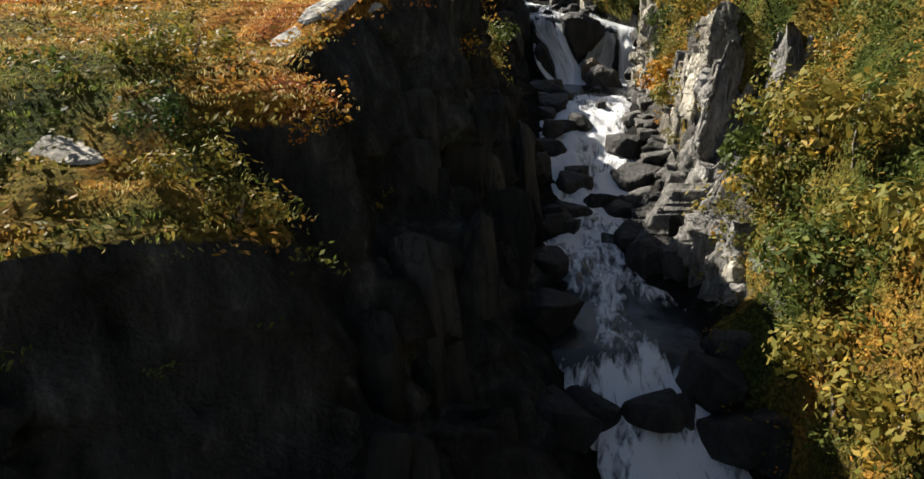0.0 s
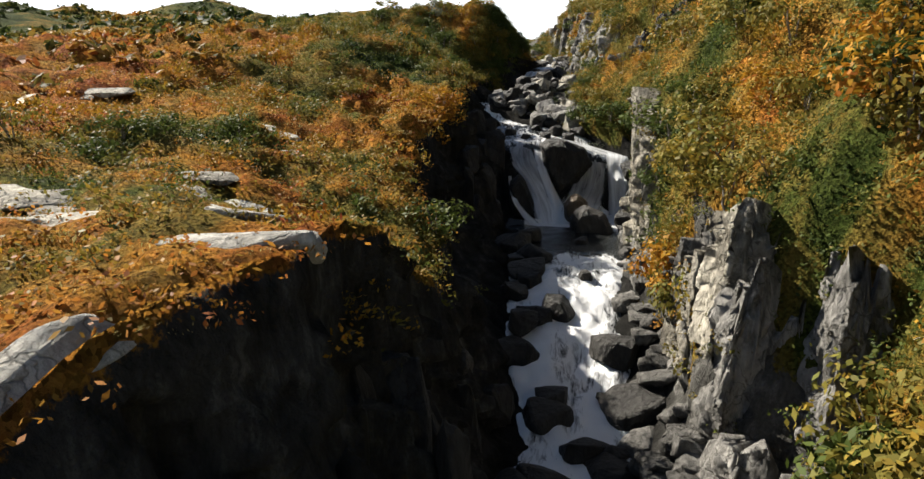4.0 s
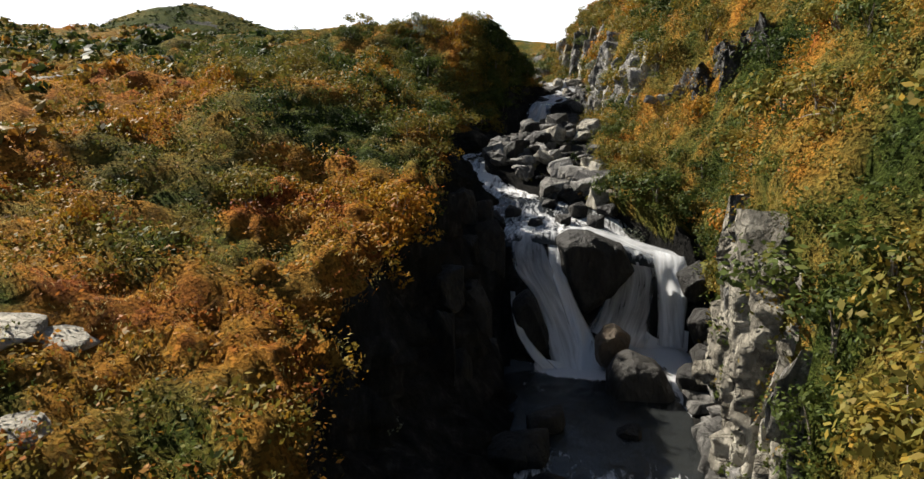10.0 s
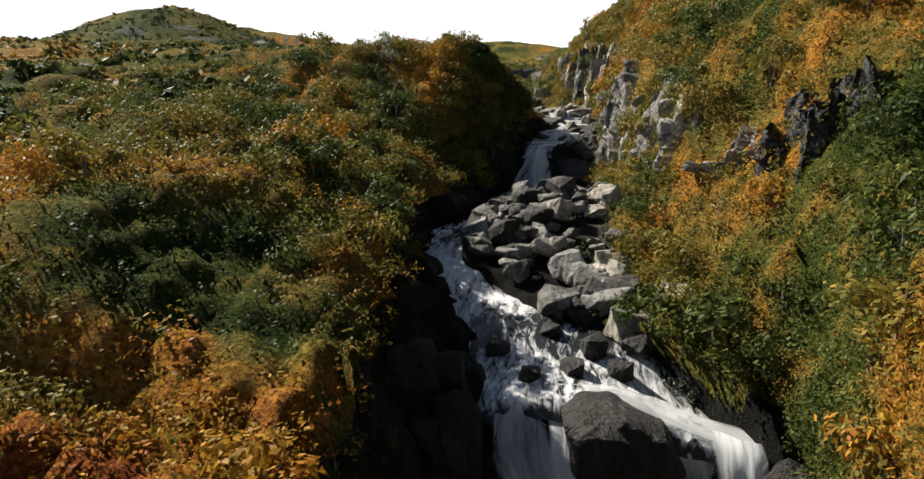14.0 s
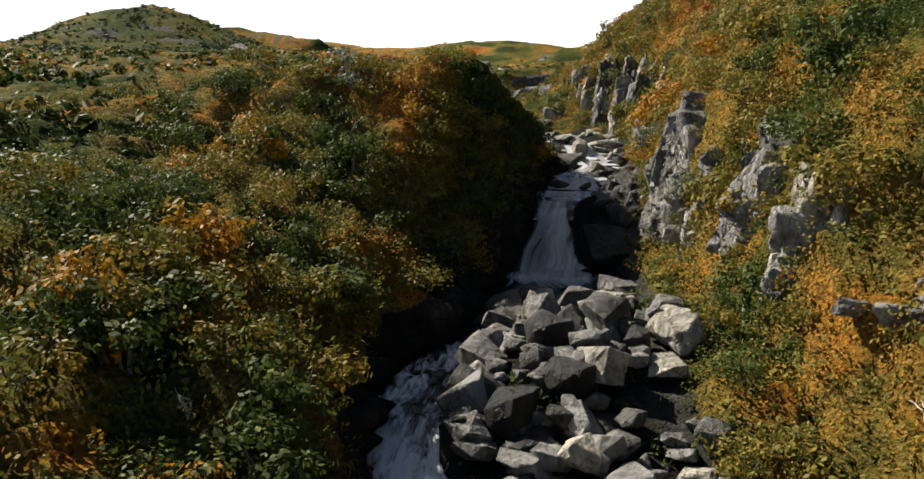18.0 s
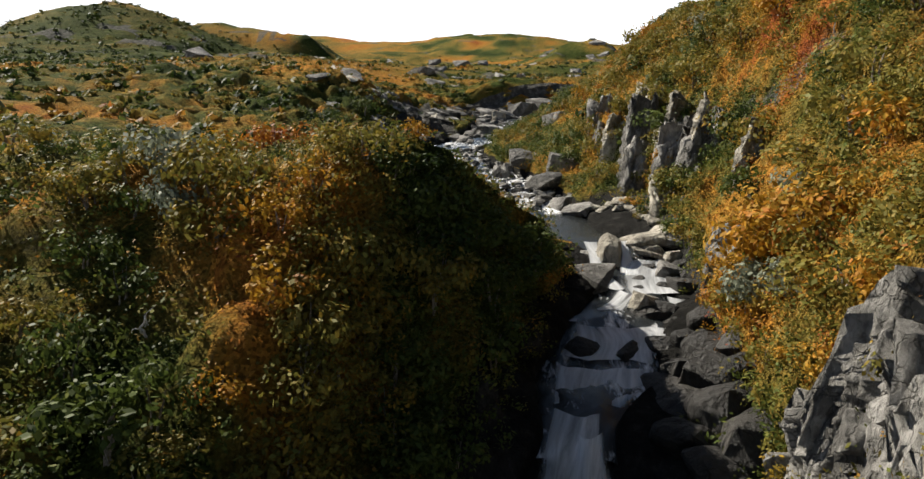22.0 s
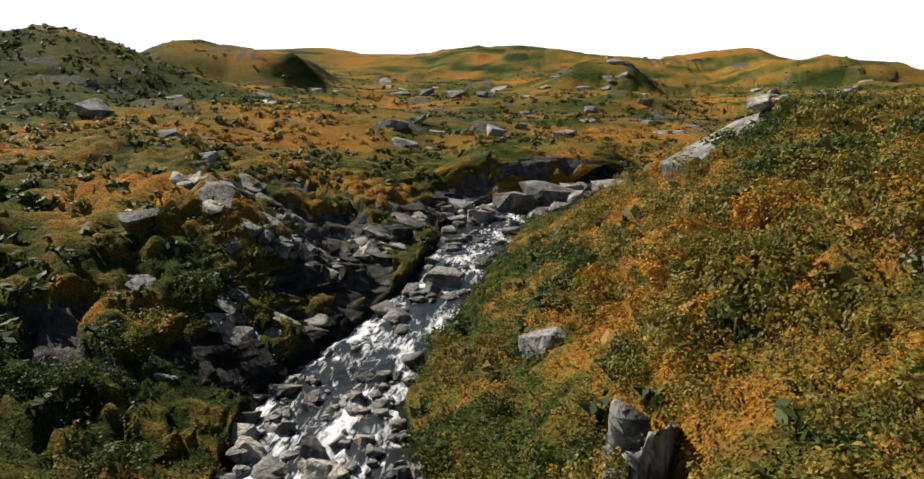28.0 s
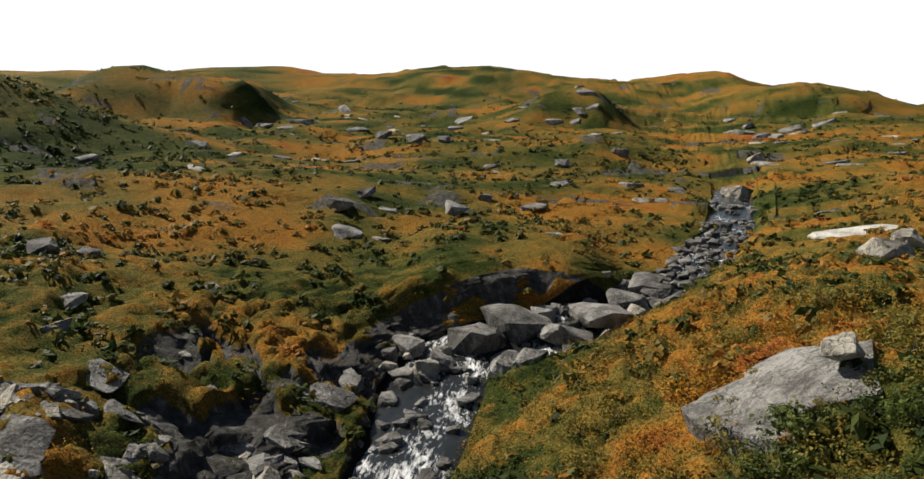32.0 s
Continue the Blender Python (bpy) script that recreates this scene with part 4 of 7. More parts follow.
# pool side
DRIFTS += [(6.1, 97.2, 1.2, 0.15), (6.1, 99.1, 1.0, 0.20), (7.5, 100, 1.0, 0.68), (3, 101.1, 1.1, 0.60), (7.6, 103.2, 1.6, 0.45), (5.6, 106.1, 2.0, 0.42), (5.8, 108.4, 1.9, 0.30), (5.4, 116.9, 1.9, 0.39), (4.3, 117.1, 1.0, 0.60), (6.5, 118.2, 1.0, 0.60), (3.6, 120.3, 1.5, 0.20), (3, 122.1, 1.8, 0.64)]
# bank right
DRIFTS += [(3.6, 129.0, 2.0, 0.64), (8.1, 101.4, 1.3, 0.62), (7.7, 95.8, 1.1, 0.70), (6.6, 106.2, 1.0, 0.42), (6.0, 114.8, 1.6, 0.46), (4.8, 96.2, 0.9, 0.42), (5.8, 91.9, 0.9, 0.55), (1.6, 124.1, 1.5, 0.64), (5.8, 118.3, 1.4, 0.60), (8.5, 114.0, 2.0, 0.34), (6.7, 103.4, 0.9, 0.44), (4.9, 108.1, 1.0, 0.38)]
DRIFTS += [(5.4, 125.6, 1.2, 0.30), (8.5, 126.6, 1.5, 0.45), (3, 127.2, 1.3, 0.55), (4.4, 127.8, 1.5, 0.55), (5.4, 129.1, 1.3, 0.46), (7.6, 131.1, 1.8, 0.36), (3.9, 133.9, 2.0, 0.56), (2.5, 136.4, 2.0, 0.54), (7.6, 137.4, 1.4, 0.56), (3.2, 145.1, 2.8, 0.40), (16.1, 152.1, 2.6, 0.30)]
# far moor
DRIFTS += [(16.7, 174.7, 3.8, 0.45), (-32.4, 181.9, 7.4, 0.62), (-12.7, 191.7, 4.7, 0.60), (-38.5, 193.5, 8.0, 0.62), (-30.7, 194.3, 8.0, 0.55), (2.2, 202.2, 6.9, 0.64), (-92.3, 213.6, 8.0, 0.20), (-87.7, 222.2, 8.0, 0.30), (-67.7, 233.8, 8.0, 0.20), (-5.3, 244.4, 7.5, 0.30), (46.6, 247.6, 8.0, 0.60), (-38.7, 258.2, 8.0, 0.60)]


def colour_drift(x, y, fine):
    """The hue of the plants at x, y: broad drifts with a ragged edge."""
    u, v = x + 0.9 * fbm(x * 0.5, y * 0.5, 0, 3, 73), y + 0.9 * fbm(x * 0.5, y * 0.5, 9, 3, 74)
    left = np.interp(y, [0, 28, 34, 56, 66, 84, 90, 110, 122, 140, 200, 240], [0.44, 0.52, 0.64, 0.60, 0.22, 0.24, 0.38, 0.36, 0.25, 0.34, 0.36, 0.35])
    right = np.interp(y, [0, 60, 100, 116, 150, 200, 240], [0.38, 0.30, 0.30, 0.44, 0.46, 0.38, 0.36])
    base = np.where(x < 1, left, right) + 0.45 * fbm(x * 0.12, y * 0.12, 0, 4, 71) * smooth(140, 40, np.abs(x)) + 0.35 * fbm(x * 0.02, y * 0.02, 0, 2, 76) * smooth(30, 60, np.abs(x)) + 0.55 * fbm(x * 0.05, y * 0.16, 0, 4, 75) * smooth(150, 260, y)
    total, mix = 1.0, base
    for cx, cy, reach, hue in DRIFTS:
        w = 9.0 * np.exp(-2.0 * ((u - cx) ** 2 + (v - cy) ** 2) / reach**2)
        mix, total = mix + w * hue, total + w
    return np.clip(mix / total + fine, 0.02, 0.97)


# far scarps and gaps between bushes take darker hues to paint their shade
HUE = colour_drift(GX, GY, 0.14 * FINE * fbm(GX * 0.6, GY * 0.6, 0, 3, 72) + (0.14 * TINT + 0.09 * TINT2) * smooth(0.0, 0.3, lush) - 0.28 * smooth(0.4, 0.9, STEEP) * far - 0.20 * lush * smooth(0.35, 0.0, np.maximum(MOUND, 0.6 * MOUND2)))


def mesh_from(name, verts, faces, mats, attributes=(), smooth_shade=False):
    """A mesh from arrays: verts n x 3, faces m x k."""
    me = bpy.data.meshes.new(name)
    faces = np.asarray(faces, np.int32)
    k = faces.shape[1]
    me.vertices.add(len(verts))
    me.vertices.foreach_set("co", np.asarray(verts, np.float32).ravel())
    me.loops.add(faces.size)
    me.loops.foreach_set("vertex_index", faces.ravel())
    me.polygons.add(len(faces))
    me.polygons.foreach_set("loop_start", np.arange(0, faces.size, k, dtype=np.int32))
    me.polygons.foreach_set("loop_total", np.full(len(faces), k, np.int32))
    if smooth_shade:
        me.polygons.foreach_set("use_smooth", np.ones(len(faces), bool))
    for m in mats:
        me.materials.append(m)
    for key, values in attributes:
        me.attributes.new(key, "FLOAT", "POINT").data.foreach_set("value", np.asarray(values, np.float32).ravel())
    me.update(calc_edges=True)
    return me


def grid_faces(rows, cols):
    i = np.arange(rows * cols).reshape(rows, cols)
    return np.stack([i[:-1, :-1], i[:-1, 1:], i[1:, 1:], i[1:, :-1]], -1).reshape(-1, 4)


ground_me = mesh_from("ground", np.stack([GX, GY, GZ], -1).reshape(-1, 3), grid_faces(*GX.shape), [GROUND], [("hue", HUE), ("rock", ROCKY), ("wet", WET_SHADE)])
ground = tagged(new("ground", ground_me), "autumn moor slopes and dark rock gorge cut by a stream", "ground", kind="structure")

SX = np.maximum.accumulate(GX, axis=1)


def height(x, y):
    """The land's height at x, y."""
    r = np.clip(np.searchsorted(ROWS, y) - 1, 0, len(ROWS) - 2)
    t = (y - ROWS[r]) / (ROWS[r + 1] - ROWS[r])
    return float(np.interp(x, SX[r], GZ[r]) * (1 - t) + np.interp(x, SX[r + 1], GZ[r + 1]) * t)


# ---- the stream ----
WROWS = np.concatenate([np.arange(-20, 6, 0.8), np.arange(6, 128, 0.16), np.arange(128, 175, 0.3), np.arange(175, 238, 1.2)])
WCOLS = 44
wl, wr = water_edges(WROWS)
wz = sum(water_level(WROWS + d) for d in (-0.5, -0.25, 0, 0.25, 0.5)) / 5
t = np.linspace(0, 1, WCOLS)[None, :]
WX = (wl - 0.5)[:, None] + (wr - wl + 1.0)[:, None] * t
WY = np.repeat(WROWS[:, None], WCOLS, 1)
rough = np.interp(WROWS, [0, 14, 16.6, 17.4, 20, 21, 25, 41, 44, 48.5, 50, 56, 58, 66, 71, 74, 77, 79, 87, 96, 98, 103, 105.5, 112, 124, 138, 142, 150, 157, 160, 168, 185, 230], [0.6, 0.8, 0.85, 0.38, 0.38, 0.8, 1.05, 1.05, 0.12, 0.12, 0.8, 0.8, 0.6, 0.85, 0.5, 0.05, 0.35, 0.5, 0.4, 0.4, 0.05, 0.03, 0.85, 0.82, 0.68, 0.5, 0.62, 0.3, 0.5, 0.75, 0.55, 0.35, 0.2])
slope = np.gradient(wz, WROWS)
ripple = fbm(WX * 0.9, WY * 0.7, 0, 4, 81) * 0.34 + fbm(WX * 3.2, WY * 2.2, 0, 3, 82) * 0.13
WZ = wz[:, None] + ripple * rough[:, None] + 0.015 * fbm(WX * 2, WY * 2, 0, 2, 83)
WZ, fall, drop = main_fall(WX, WY, WZ)
WZ = WZ + fall * (fbm(WX * 2.8, WY * 0.25, 0, 3, 86) * 0.30 * np.sin(np.pi * drop) + ripple * 0.2)
edge = 1 - np.abs(2 * t - 1) ** 6
WZ = WZ - (1 - edge) * 0.35
foam = 0.56 * rough[:, None] + 0.12 * smooth(0.15, 1.0, slope)[:, None] + 0.40 * fbm(WX * 1.1, WY * 0.45, 0, 3, 84) * (rough[:, None] > 0.1)
# white water round the feet of the main fall
foot = smooth(3.0, 3.6, WX) * smooth(51.4, 52.0, WY) + smooth(1.6, 0.9, np.hypot((WX - 1.8) / 1.5, (WY - 50.9) / 0.8)) + 0.8 * smooth(46.5, 48.0, WY) * smooth(4.4, 5.2, WX)
foam = foam * (1 - fall) + fall * 0.1 + 0.75 * np.clip(foot, 0, 1) * smooth(54.6, 54.0, WY) * smooth(45.5, 47, WY)
foam = foam + 0.35 * smooth(0.92, 0.99, drop) * fall
quads = grid_faces(*WX.shape)
plunge = ((fall > 0.5) & (drop > 0.04) & (drop < 0.93)) | ((WY > 80.4) & (WY < 83.2))
quads = quads[~plunge.ravel()[quads].all(1)]
water = tagged(new("water", mesh_from("water", np.stack([WX, WY, WZ], -1).reshape(-1, 3), quads, [WATER], [("foam", foam)], True)), "white cascading mountain stream with dark peaty pools", "stream", kind="structure")


# ---- boulders and outcrops ----
def part(name, me, parent, label="", m=None):
    ob = new(name, me)
    ob.parent = parent
    if m is not None:
        ob.matrix_basis = m
    return tagged(ob, label)


def thing(name, label, category, m, group=""):
    ob = new(name)
    ob.empty_display_size = 0.2
    ob.matrix_basis = m
    return tagged(ob, label, category, group)


def hull_mesh(name, seed, mat, points=22, box=(1, 1, 1), square=0.5, bevel=0.05, cuts=2, rough=0.05):
    """An angular block of stone about 2 x 2 x 2 units across, with worn edges and a chipped surface."""
    rng = random.Random(seed)
    bm = bmesh.new()
    for _ in range(points):
        v = Vector((rng.uniform(-1, 1), rng.uniform(-1, 1), rng.uniform(-1, 1)))
        k = max(abs(c) for c in v) / max(v.length, 1e-6)
        v = v.normalized() * (1 if rng.random() > square else min(1 / max(abs(c) for c in v.normalized()), 1.35))
        bm.verts.new((v.x * box[0], v.y * box[1], v.z * box[2]))
    hull = bmesh.ops.convex_hull(bm, input=bm.verts)
    bmesh.ops.delete(bm, geom=list({g for g in hull["geom_interior"] + hull["geom_unused"] if isinstance(g, bmesh.types.BMVert)}), context="VERTS")
    bmesh.ops.bevel(bm, geom=list(bm.edges), offset=bevel, segments=1, affect="EDGES", profile=0.6, clamp_overlap=True)
    bmesh.ops.triangulate(bm, faces=bm.faces)
    for _ in range(cuts):
        long_edges = [e for e in bm.edges if e.calc_length() > 0.38]
        bmesh.ops.subdivide_edges(bm, edges=long_edges, cuts=1)
        bmesh.ops.triangulate(bm, faces=bm.faces)
    off = rng.uniform(0, 50)
    for v in bm.verts:
        n = noise.noise(v.co * 1.6 + Vector((off, 0, 0))) * 1.0 + noise.noise(v.co * 4.5 + Vector((0, off, 0))) * 0.45
        v.co += v.co.normalized() * n * rough
    me = bpy.data.meshes.new(name)
    bm.to_mesh(me)
    bm.free()
    me.materials.append(mat)
    return me


# slabs for the left wall, with its shade put into their dark rock
SLABS_SHADE = [hull_mesh("slab", 270 + k, ROCK_WET_SHADE, 16, (1, 1, 1), 0.95, 0.05, 3, 0.08) for k in range(4)]
DRY = [hull_mesh("boulder", 100 + k, ROCK, 13 + k, (1, 1, 0.78), 0.7, 0.035, 2, 0.07) for k in range(6)]
PALE = [hull_mesh("boulder", 140 + k, ROCK_PALE, 15 + k, (1, 0.9, 0.75), 0.65, 0.04, 3, 0.10) for k in range(4)]
WETB = [hull_mesh("boulder", 180 + k, ROCK_WET_SHADE, 24, (1, 1, 0.8), 0.35, 0.10, 2, 0.05) for k in range(5)]
BIG = [hull_mesh("boulder", 220 + k, ROCK, 26, (1, 1, 0.75), 0.55, 0.05, 4, 0.07) for k in range(3)]
BIG_WET_SHADE = [hull_mesh("boulder", 240 + k, ROCK_WET_SHADE, 30, (1, 1, 0.9), 0.3, 0.10, 4, 0.07) for k in range(3)]
SLABS = [hull_mesh("slab", 260 + k, ROCK, 13 + k, (1, 1, 1), 0.75, 0.03, 3, 0.10) for k in range(7)]
SLABS_PALE = [hull_mesh("slab", 290 + k, ROCK_PALE, 13 + k, (1, 1, 1), 0.75, 0.03, 3, 0.10) for k in range(7)]

rng = random.Random(7)


def sheet(seed, left, right, foam, bulge=0.12, fray=0.10):
    """A sheet of falling water between two edges, from the lip down; foam: its thickness from the lip down."""
    g = np.random.default_rng(seed)
    steps = np.linspace(0, len(left) - 1, 40)

    def line(rows):
        a = np.array(rows, float)
        e = sum(np.stack([np.interp(np.clip(steps + d, 0, len(a) - 1), np.arange(len(a)), a[:, c]) for c in range(3)], 1) for d in (-0.4, -0.2, 0, 0.2, 0.4)) / 5
        e[0], e[-1] = a[0], a[-1]
        return e

    a, b = line(left), line(right)
    n = 22
    t = np.linspace(0, 1, n)[None, :, None]
    P = a[:, None] * (1 - t) + b[:, None] * t
    wide = np.linalg.norm(b - a, axis=1)[:, None]
    fall_len = np.concatenate([[0], np.cumsum(np.linalg.norm(np.diff((a + b) / 2, axis=0), axis=1))])[:, None]
    u, v = t[..., 0] * wide, np.repeat(fall_len, n, 1)
    P[..., 1] -= bulge * np.sin(np.pi * t[..., 0]) + 0.17 * vnoise(u * 2.6, v * 0.5, seed, seed) + 0.04 * vnoise(u * 7, v * 0.8, seed, seed + 1)
    P[..., 0] += fray * vnoise(v * 0.9, u * 0.8, seed, seed + 2)
    fade = np.minimum(smooth(0, 0.16, t[..., 0]), smooth(1, 0.84, t[..., 0]))
    f = np.interp(np.linspace(0, 1, 40), np.linspace(0, 1, len(foam)), foam)[:, None] - 0.55 * (1 - fade)
    return mesh_from("sheet", P.reshape(-1, 3), grid_faces(*P.shape[:2])[:, ::-1], [FALL], [("across", u + g.uniform(0, 50)), ("along", v), ("foam", f)], True)


def waterfall(label, sheets):
    top = thing("waterfall", label, "waterfall", pose(0, 0, 0), "falls of the stream")
    for k, (left, right, foam, bulge) in enumerate(sheets):
        part("water_sheet", sheet(31 * len(label) + k, left, right, foam, bulge), top)
    return top


MAIN_FALL = [
    ([(-1.35, 55.5, 0.70), (-1.4, 54.2, -0.1), (-0.6, 53.3, -1.25), (0.2, 52.4, -2.5), (0.6, 51.1, -3.8)], [(-0.2, 55.7, 0.66), (0.5, 54.3, -0.2), (1.05, 53.4, -1.4), (1.75, 52.4, -2.5), (2.8, 51.0, -3.85)], (0.35, 0.22, 0.40, 0.62, 0.75), 0.15),
    ([(0.1, 55.9, 0.66), (0.3, 54.1, -0.35), (0.85, 53.0, -1.7), (1.25, 52.0, -2.8), (1.2, 51.0, -3.8)], [(0.65, 55.9, 0.66), (0.9, 54.1, -0.35), (1.45, 53.0, -1.7), (2.05, 52.0, -2.8), (2.6, 50.9, -3.8)], (0.75, 0.62, 0.62, 0.7, 0.8), 0.10),
    ([(-1.25, 52.6, -1.2), (-1.15, 51.8, -2.0), (-0.8, 51.2, -2.8), (0.2, 50.7, -3.7)], [(-1.0, 52.6, -1.2), (-0.85, 51.8, -2.0), (-0.45, 51.2, -2.8), (0.8, 50.7, -3.7)], (0.3, 0.6, 0.65, 0.7), 0.04),
]
MAIN_FALL += [
    ([(2.5, 55.5, 0.55), (2.8, 54.7, -0.6), (2.5, 53.8, -1.7), (1.9, 52.5, -2.7)], [(4.8, 55.1, -0.15), (4.8, 54.6, -1.5), (4.7, 54.0, -2.7), (4.4, 53.2, -3.6)], (0.62, 0.25, 0.22, 0.5), 0.25),
    ([(4.6, 55.3, 0.06), (4.6, 54.6, -0.18), (4.6, 54.1, -0.75), (4.7, 53.8, -2.1), (4.8, 53.6, -3.6)], [(6.05, 55.2, -0.2), (6.05, 54.6, -0.45), (6.0, 54.1, -1.0), (5.9, 53.8, -2.2), (5.8, 53.6, -3.6)], (0.62, 0.66, 0.62, 0.58, 0.5), 0.2),
    ([(0.5, 56.5, 0.78), (2.3, 56.3, 0.82), (3.6, 56.0, 0.45), (4.8, 55.8, 0.1), (6.1, 55.7, -0.2)], [(0.7, 55.5, 0.60), (2.3, 55.2, 0.62), (3.6, 55.1, 0.22), (4.8, 54.9, -0.2), (6.0, 54.8, -0.5)], (0.3, 0.38, 0.45, 0.5, 0.58), 0.02),
]
waterfall("main waterfall parting round a great dark rock", MAIN_FALL)
waterfall("bluish waterfall spreading out in the shade of the hill", [
    ([(-1.05, 84.2, 5.95), (-1.2, 83.2, 5.6), (-1.6, 82.2, 4.75), (-1.95, 81.2, 4.05), (-2.15, 80.2, 3.5), (-2.2, 79.2, 3.22)], [(0.25, 84.2, 5.95), (0.25, 83.2, 5.6), (0.45, 82.2, 4.75), (0.9, 81.2, 4.05), (1.1, 80.2, 3.5), (1.2, 79.2, 3.22)], (0.4, 0.32, 0.22, 0.2, 0.3, 0.15), 0.25),
    ([(-0.6, 83.5, 5.75), (-0.8, 82.3, 4.9), (-0.9, 81.2, 4.15), (-1.0, 80.2, 3.6)], [(0.15, 83.5, 5.75), (0.2, 82.3, 4.9), (0.4, 81.2, 4.15), (1.0, 80.2, 3.6)], (0.45, 0.38, 0.35, 0.4), 0.35),
    ([(-2.3, 80.2, 3.45), (-2.5, 79.4, 3.35), (-2.0, 78.4, 3.26)], [(1.2, 80.2, 3.45), (1.5, 79.4, 3.35), (0.8, 78.2, 3.26)], (0.3, 0.5, 0.15), 0.1),
])
STEP_FALL = [
    ([(0.25, 96.0, 7.8), (0.35, 94.8, 7.55), (0.5, 93.4, 7.2), (0.9, 92.2, 6.95)], [(0.85, 96.0, 7.8), (0.8, 94.8, 7.55), (1.0, 93.4, 7.2), (1.6, 92.2, 6.95)], (0.3, 0.5, 0.6, 0.5), 0.05),
    ([(1.55, 95.6, 7.95), (1.62, 95.0, 7.6), (1.5, 94.3, 7.3), (1.4, 93.4, 7.15)], [(1.85, 95.6, 7.95), (1.9, 95.0, 7.6), (2.1, 94.3, 7.3), (2.2, 93.4, 7.15)], (0.5, 0.6, 0.7, 0.6), 0.04),
    ([(1.9, 94.7, 7.45), (1.6, 94.0, 7.25), (1.45, 92.8, 7.05), (1.5, 91.6, 6.95)], [(3.3, 94.6, 7.45), (3.7, 93.9, 7.25), (3.8, 92.8, 7.1), (3.5, 91.7, 7.0)], (0.25, 0.36, 0.36, 0.5), 0.10),
    ([(1.3, 92.0, 7.0), (0.7, 91.1, 6.75), (-0.6, 89.7, 6.5)], [(1.9, 91.4, 6.95), (1.4, 90.5, 6.7), (1.2, 89.5, 6.45)], (0.6, 0.4, 0.35), 0.1),
]
STEP_FALL += [
    ([(2.9, 91.2, 6.95), (3.0, 90.6, 6.4), (2.6, 89.9, 6.1)], [(3.5, 91.2, 6.95), (3.6, 90.6, 6.4), (3.4, 89.9, 6.1)], (0.55, 0.6, 0.5), 0.08),
    ([(-0.6, 89.3, 6.55), (-0.5, 88.6, 6.4), (-0.7, 87.6, 6.1)], [(2.9, 89.3, 6.5), (2.5, 88.6, 6.35), (1.9, 87.6, 6.05)], (0.3, 0.5, 0.6), 0.1),
    ([(-0.9, 86.9, 6.08), (-1.1, 86.0, 5.95), (-1.1, 84.8, 5.85)], [(1.8, 86.9, 6.08), (1.5, 86.0, 5.95), (0.9, 84.8, 5.85)], (0.55, 0.5, 0.45), 0.1),
]
waterfall("sunlit water spilling over stone steps below the pool", STEP_FALL)


def wedge(name, label, points, back, y, mat, group):
    """A rock with a broad face towards the valley mouth: its outline as x, z at depth y, running back into the bed."""
    bm = bmesh.new()
    cx, cz = sum(p[0] for p in points) / len(points), sum(p[1] for p in points) / len(points)
    for grow, dy in ((0.72, -0.25), (1.0, 0.15), (1.02, back * 0.5), (0.85, back)):
        for px, pz in points:
            bm.verts.new(((px - cx) * grow, dy, (pz - cz) * grow))
    bmesh.ops.convex_hull(bm, input=bm.verts)
    bmesh.ops.triangulate(bm, faces=bm.faces)
    for _ in range(3):
        bmesh.ops.subdivide_edges(bm, edges=[e for e in bm.edges if e.calc_length() > 0.3], cuts=1)
        bmesh.ops.triangulate(bm, faces=bm.faces)
    bmesh.ops.smooth_vert(bm, verts=bm.verts, factor=0.5, use_axis_x=True, use_axis_y=True, use_axis_z=True)
    for v in bm.verts:
        v.co += v.co.normalized() * (0.14 * noise.noise(v.co * 1.1 + Vector((y, 0, 0))) + 0.05 * noise.noise(v.co * 3.7))
    me = bpy.data.meshes.new(name)
    bm.to_mesh(me)
    bm.free()
    me.materials.append(mat)
    ob = new(name, me)
    ob.matrix_basis = pose(cx, y, cz)
    return tagged(ob, label, "boulder", group)


wedge("boulder", "great dark rock splitting the main fall", [(0.62, 0.5), (1.1, 0.85), (1.95, 0.85), (3.3, 0.35), (3.75, -0.6), (3.0, -1.6), (1.85, -2.6), (1.1, -1.3)], 2.6, 53.7, ROCK_WET_SHADE, "boulders in the falls")
wedge("boulder", "dark pointed rock beside the chute of the main fall", [(-1.05, -1.5), (-0.5, -1.05), (-0.1, -1.5), (0.65, -3.5), (0.0, -3.9), (-0.8, -3.4), (-1.1, -2.5)], 1.6, 51.8, ROCK_WET_SHADE, "boulders in the falls")
wedge("boulder", "black rounded boulder in the pool below the main fall", [(2.4, -3.1), (2.7, -2.6), (3.2, -2.4), (4.3, -2.8), (4.75, -3.9), (4.2, -4.6), (2.6, -4.6)], 1.7, 48.3, ROCK_WET_SHADE, "boulders in the falls")
wedge("boulder", "brown wet stone at the foot of the main fall", [(2.05, -2.6), (2.4, -2.15), (2.8, -2.05), (3.5, -2.5), (3.3, -3.3), (2.9, -3.9), (2.2, -3.4)], 1.2, 50.7, ROCK_BROWN, "boulders in the falls")
wedge("boulder", "pale-topped rock standing in the outlet of the pool", [(0.78, 8.05), (1.1, 8.3), (1.6, 8.1), (1.65, 7.4), (1.6, 6.7), (0.6, 6.7), (0.7, 7.5)], 1.3, 94.6, ROCK_PALE, "ledges of the steps")
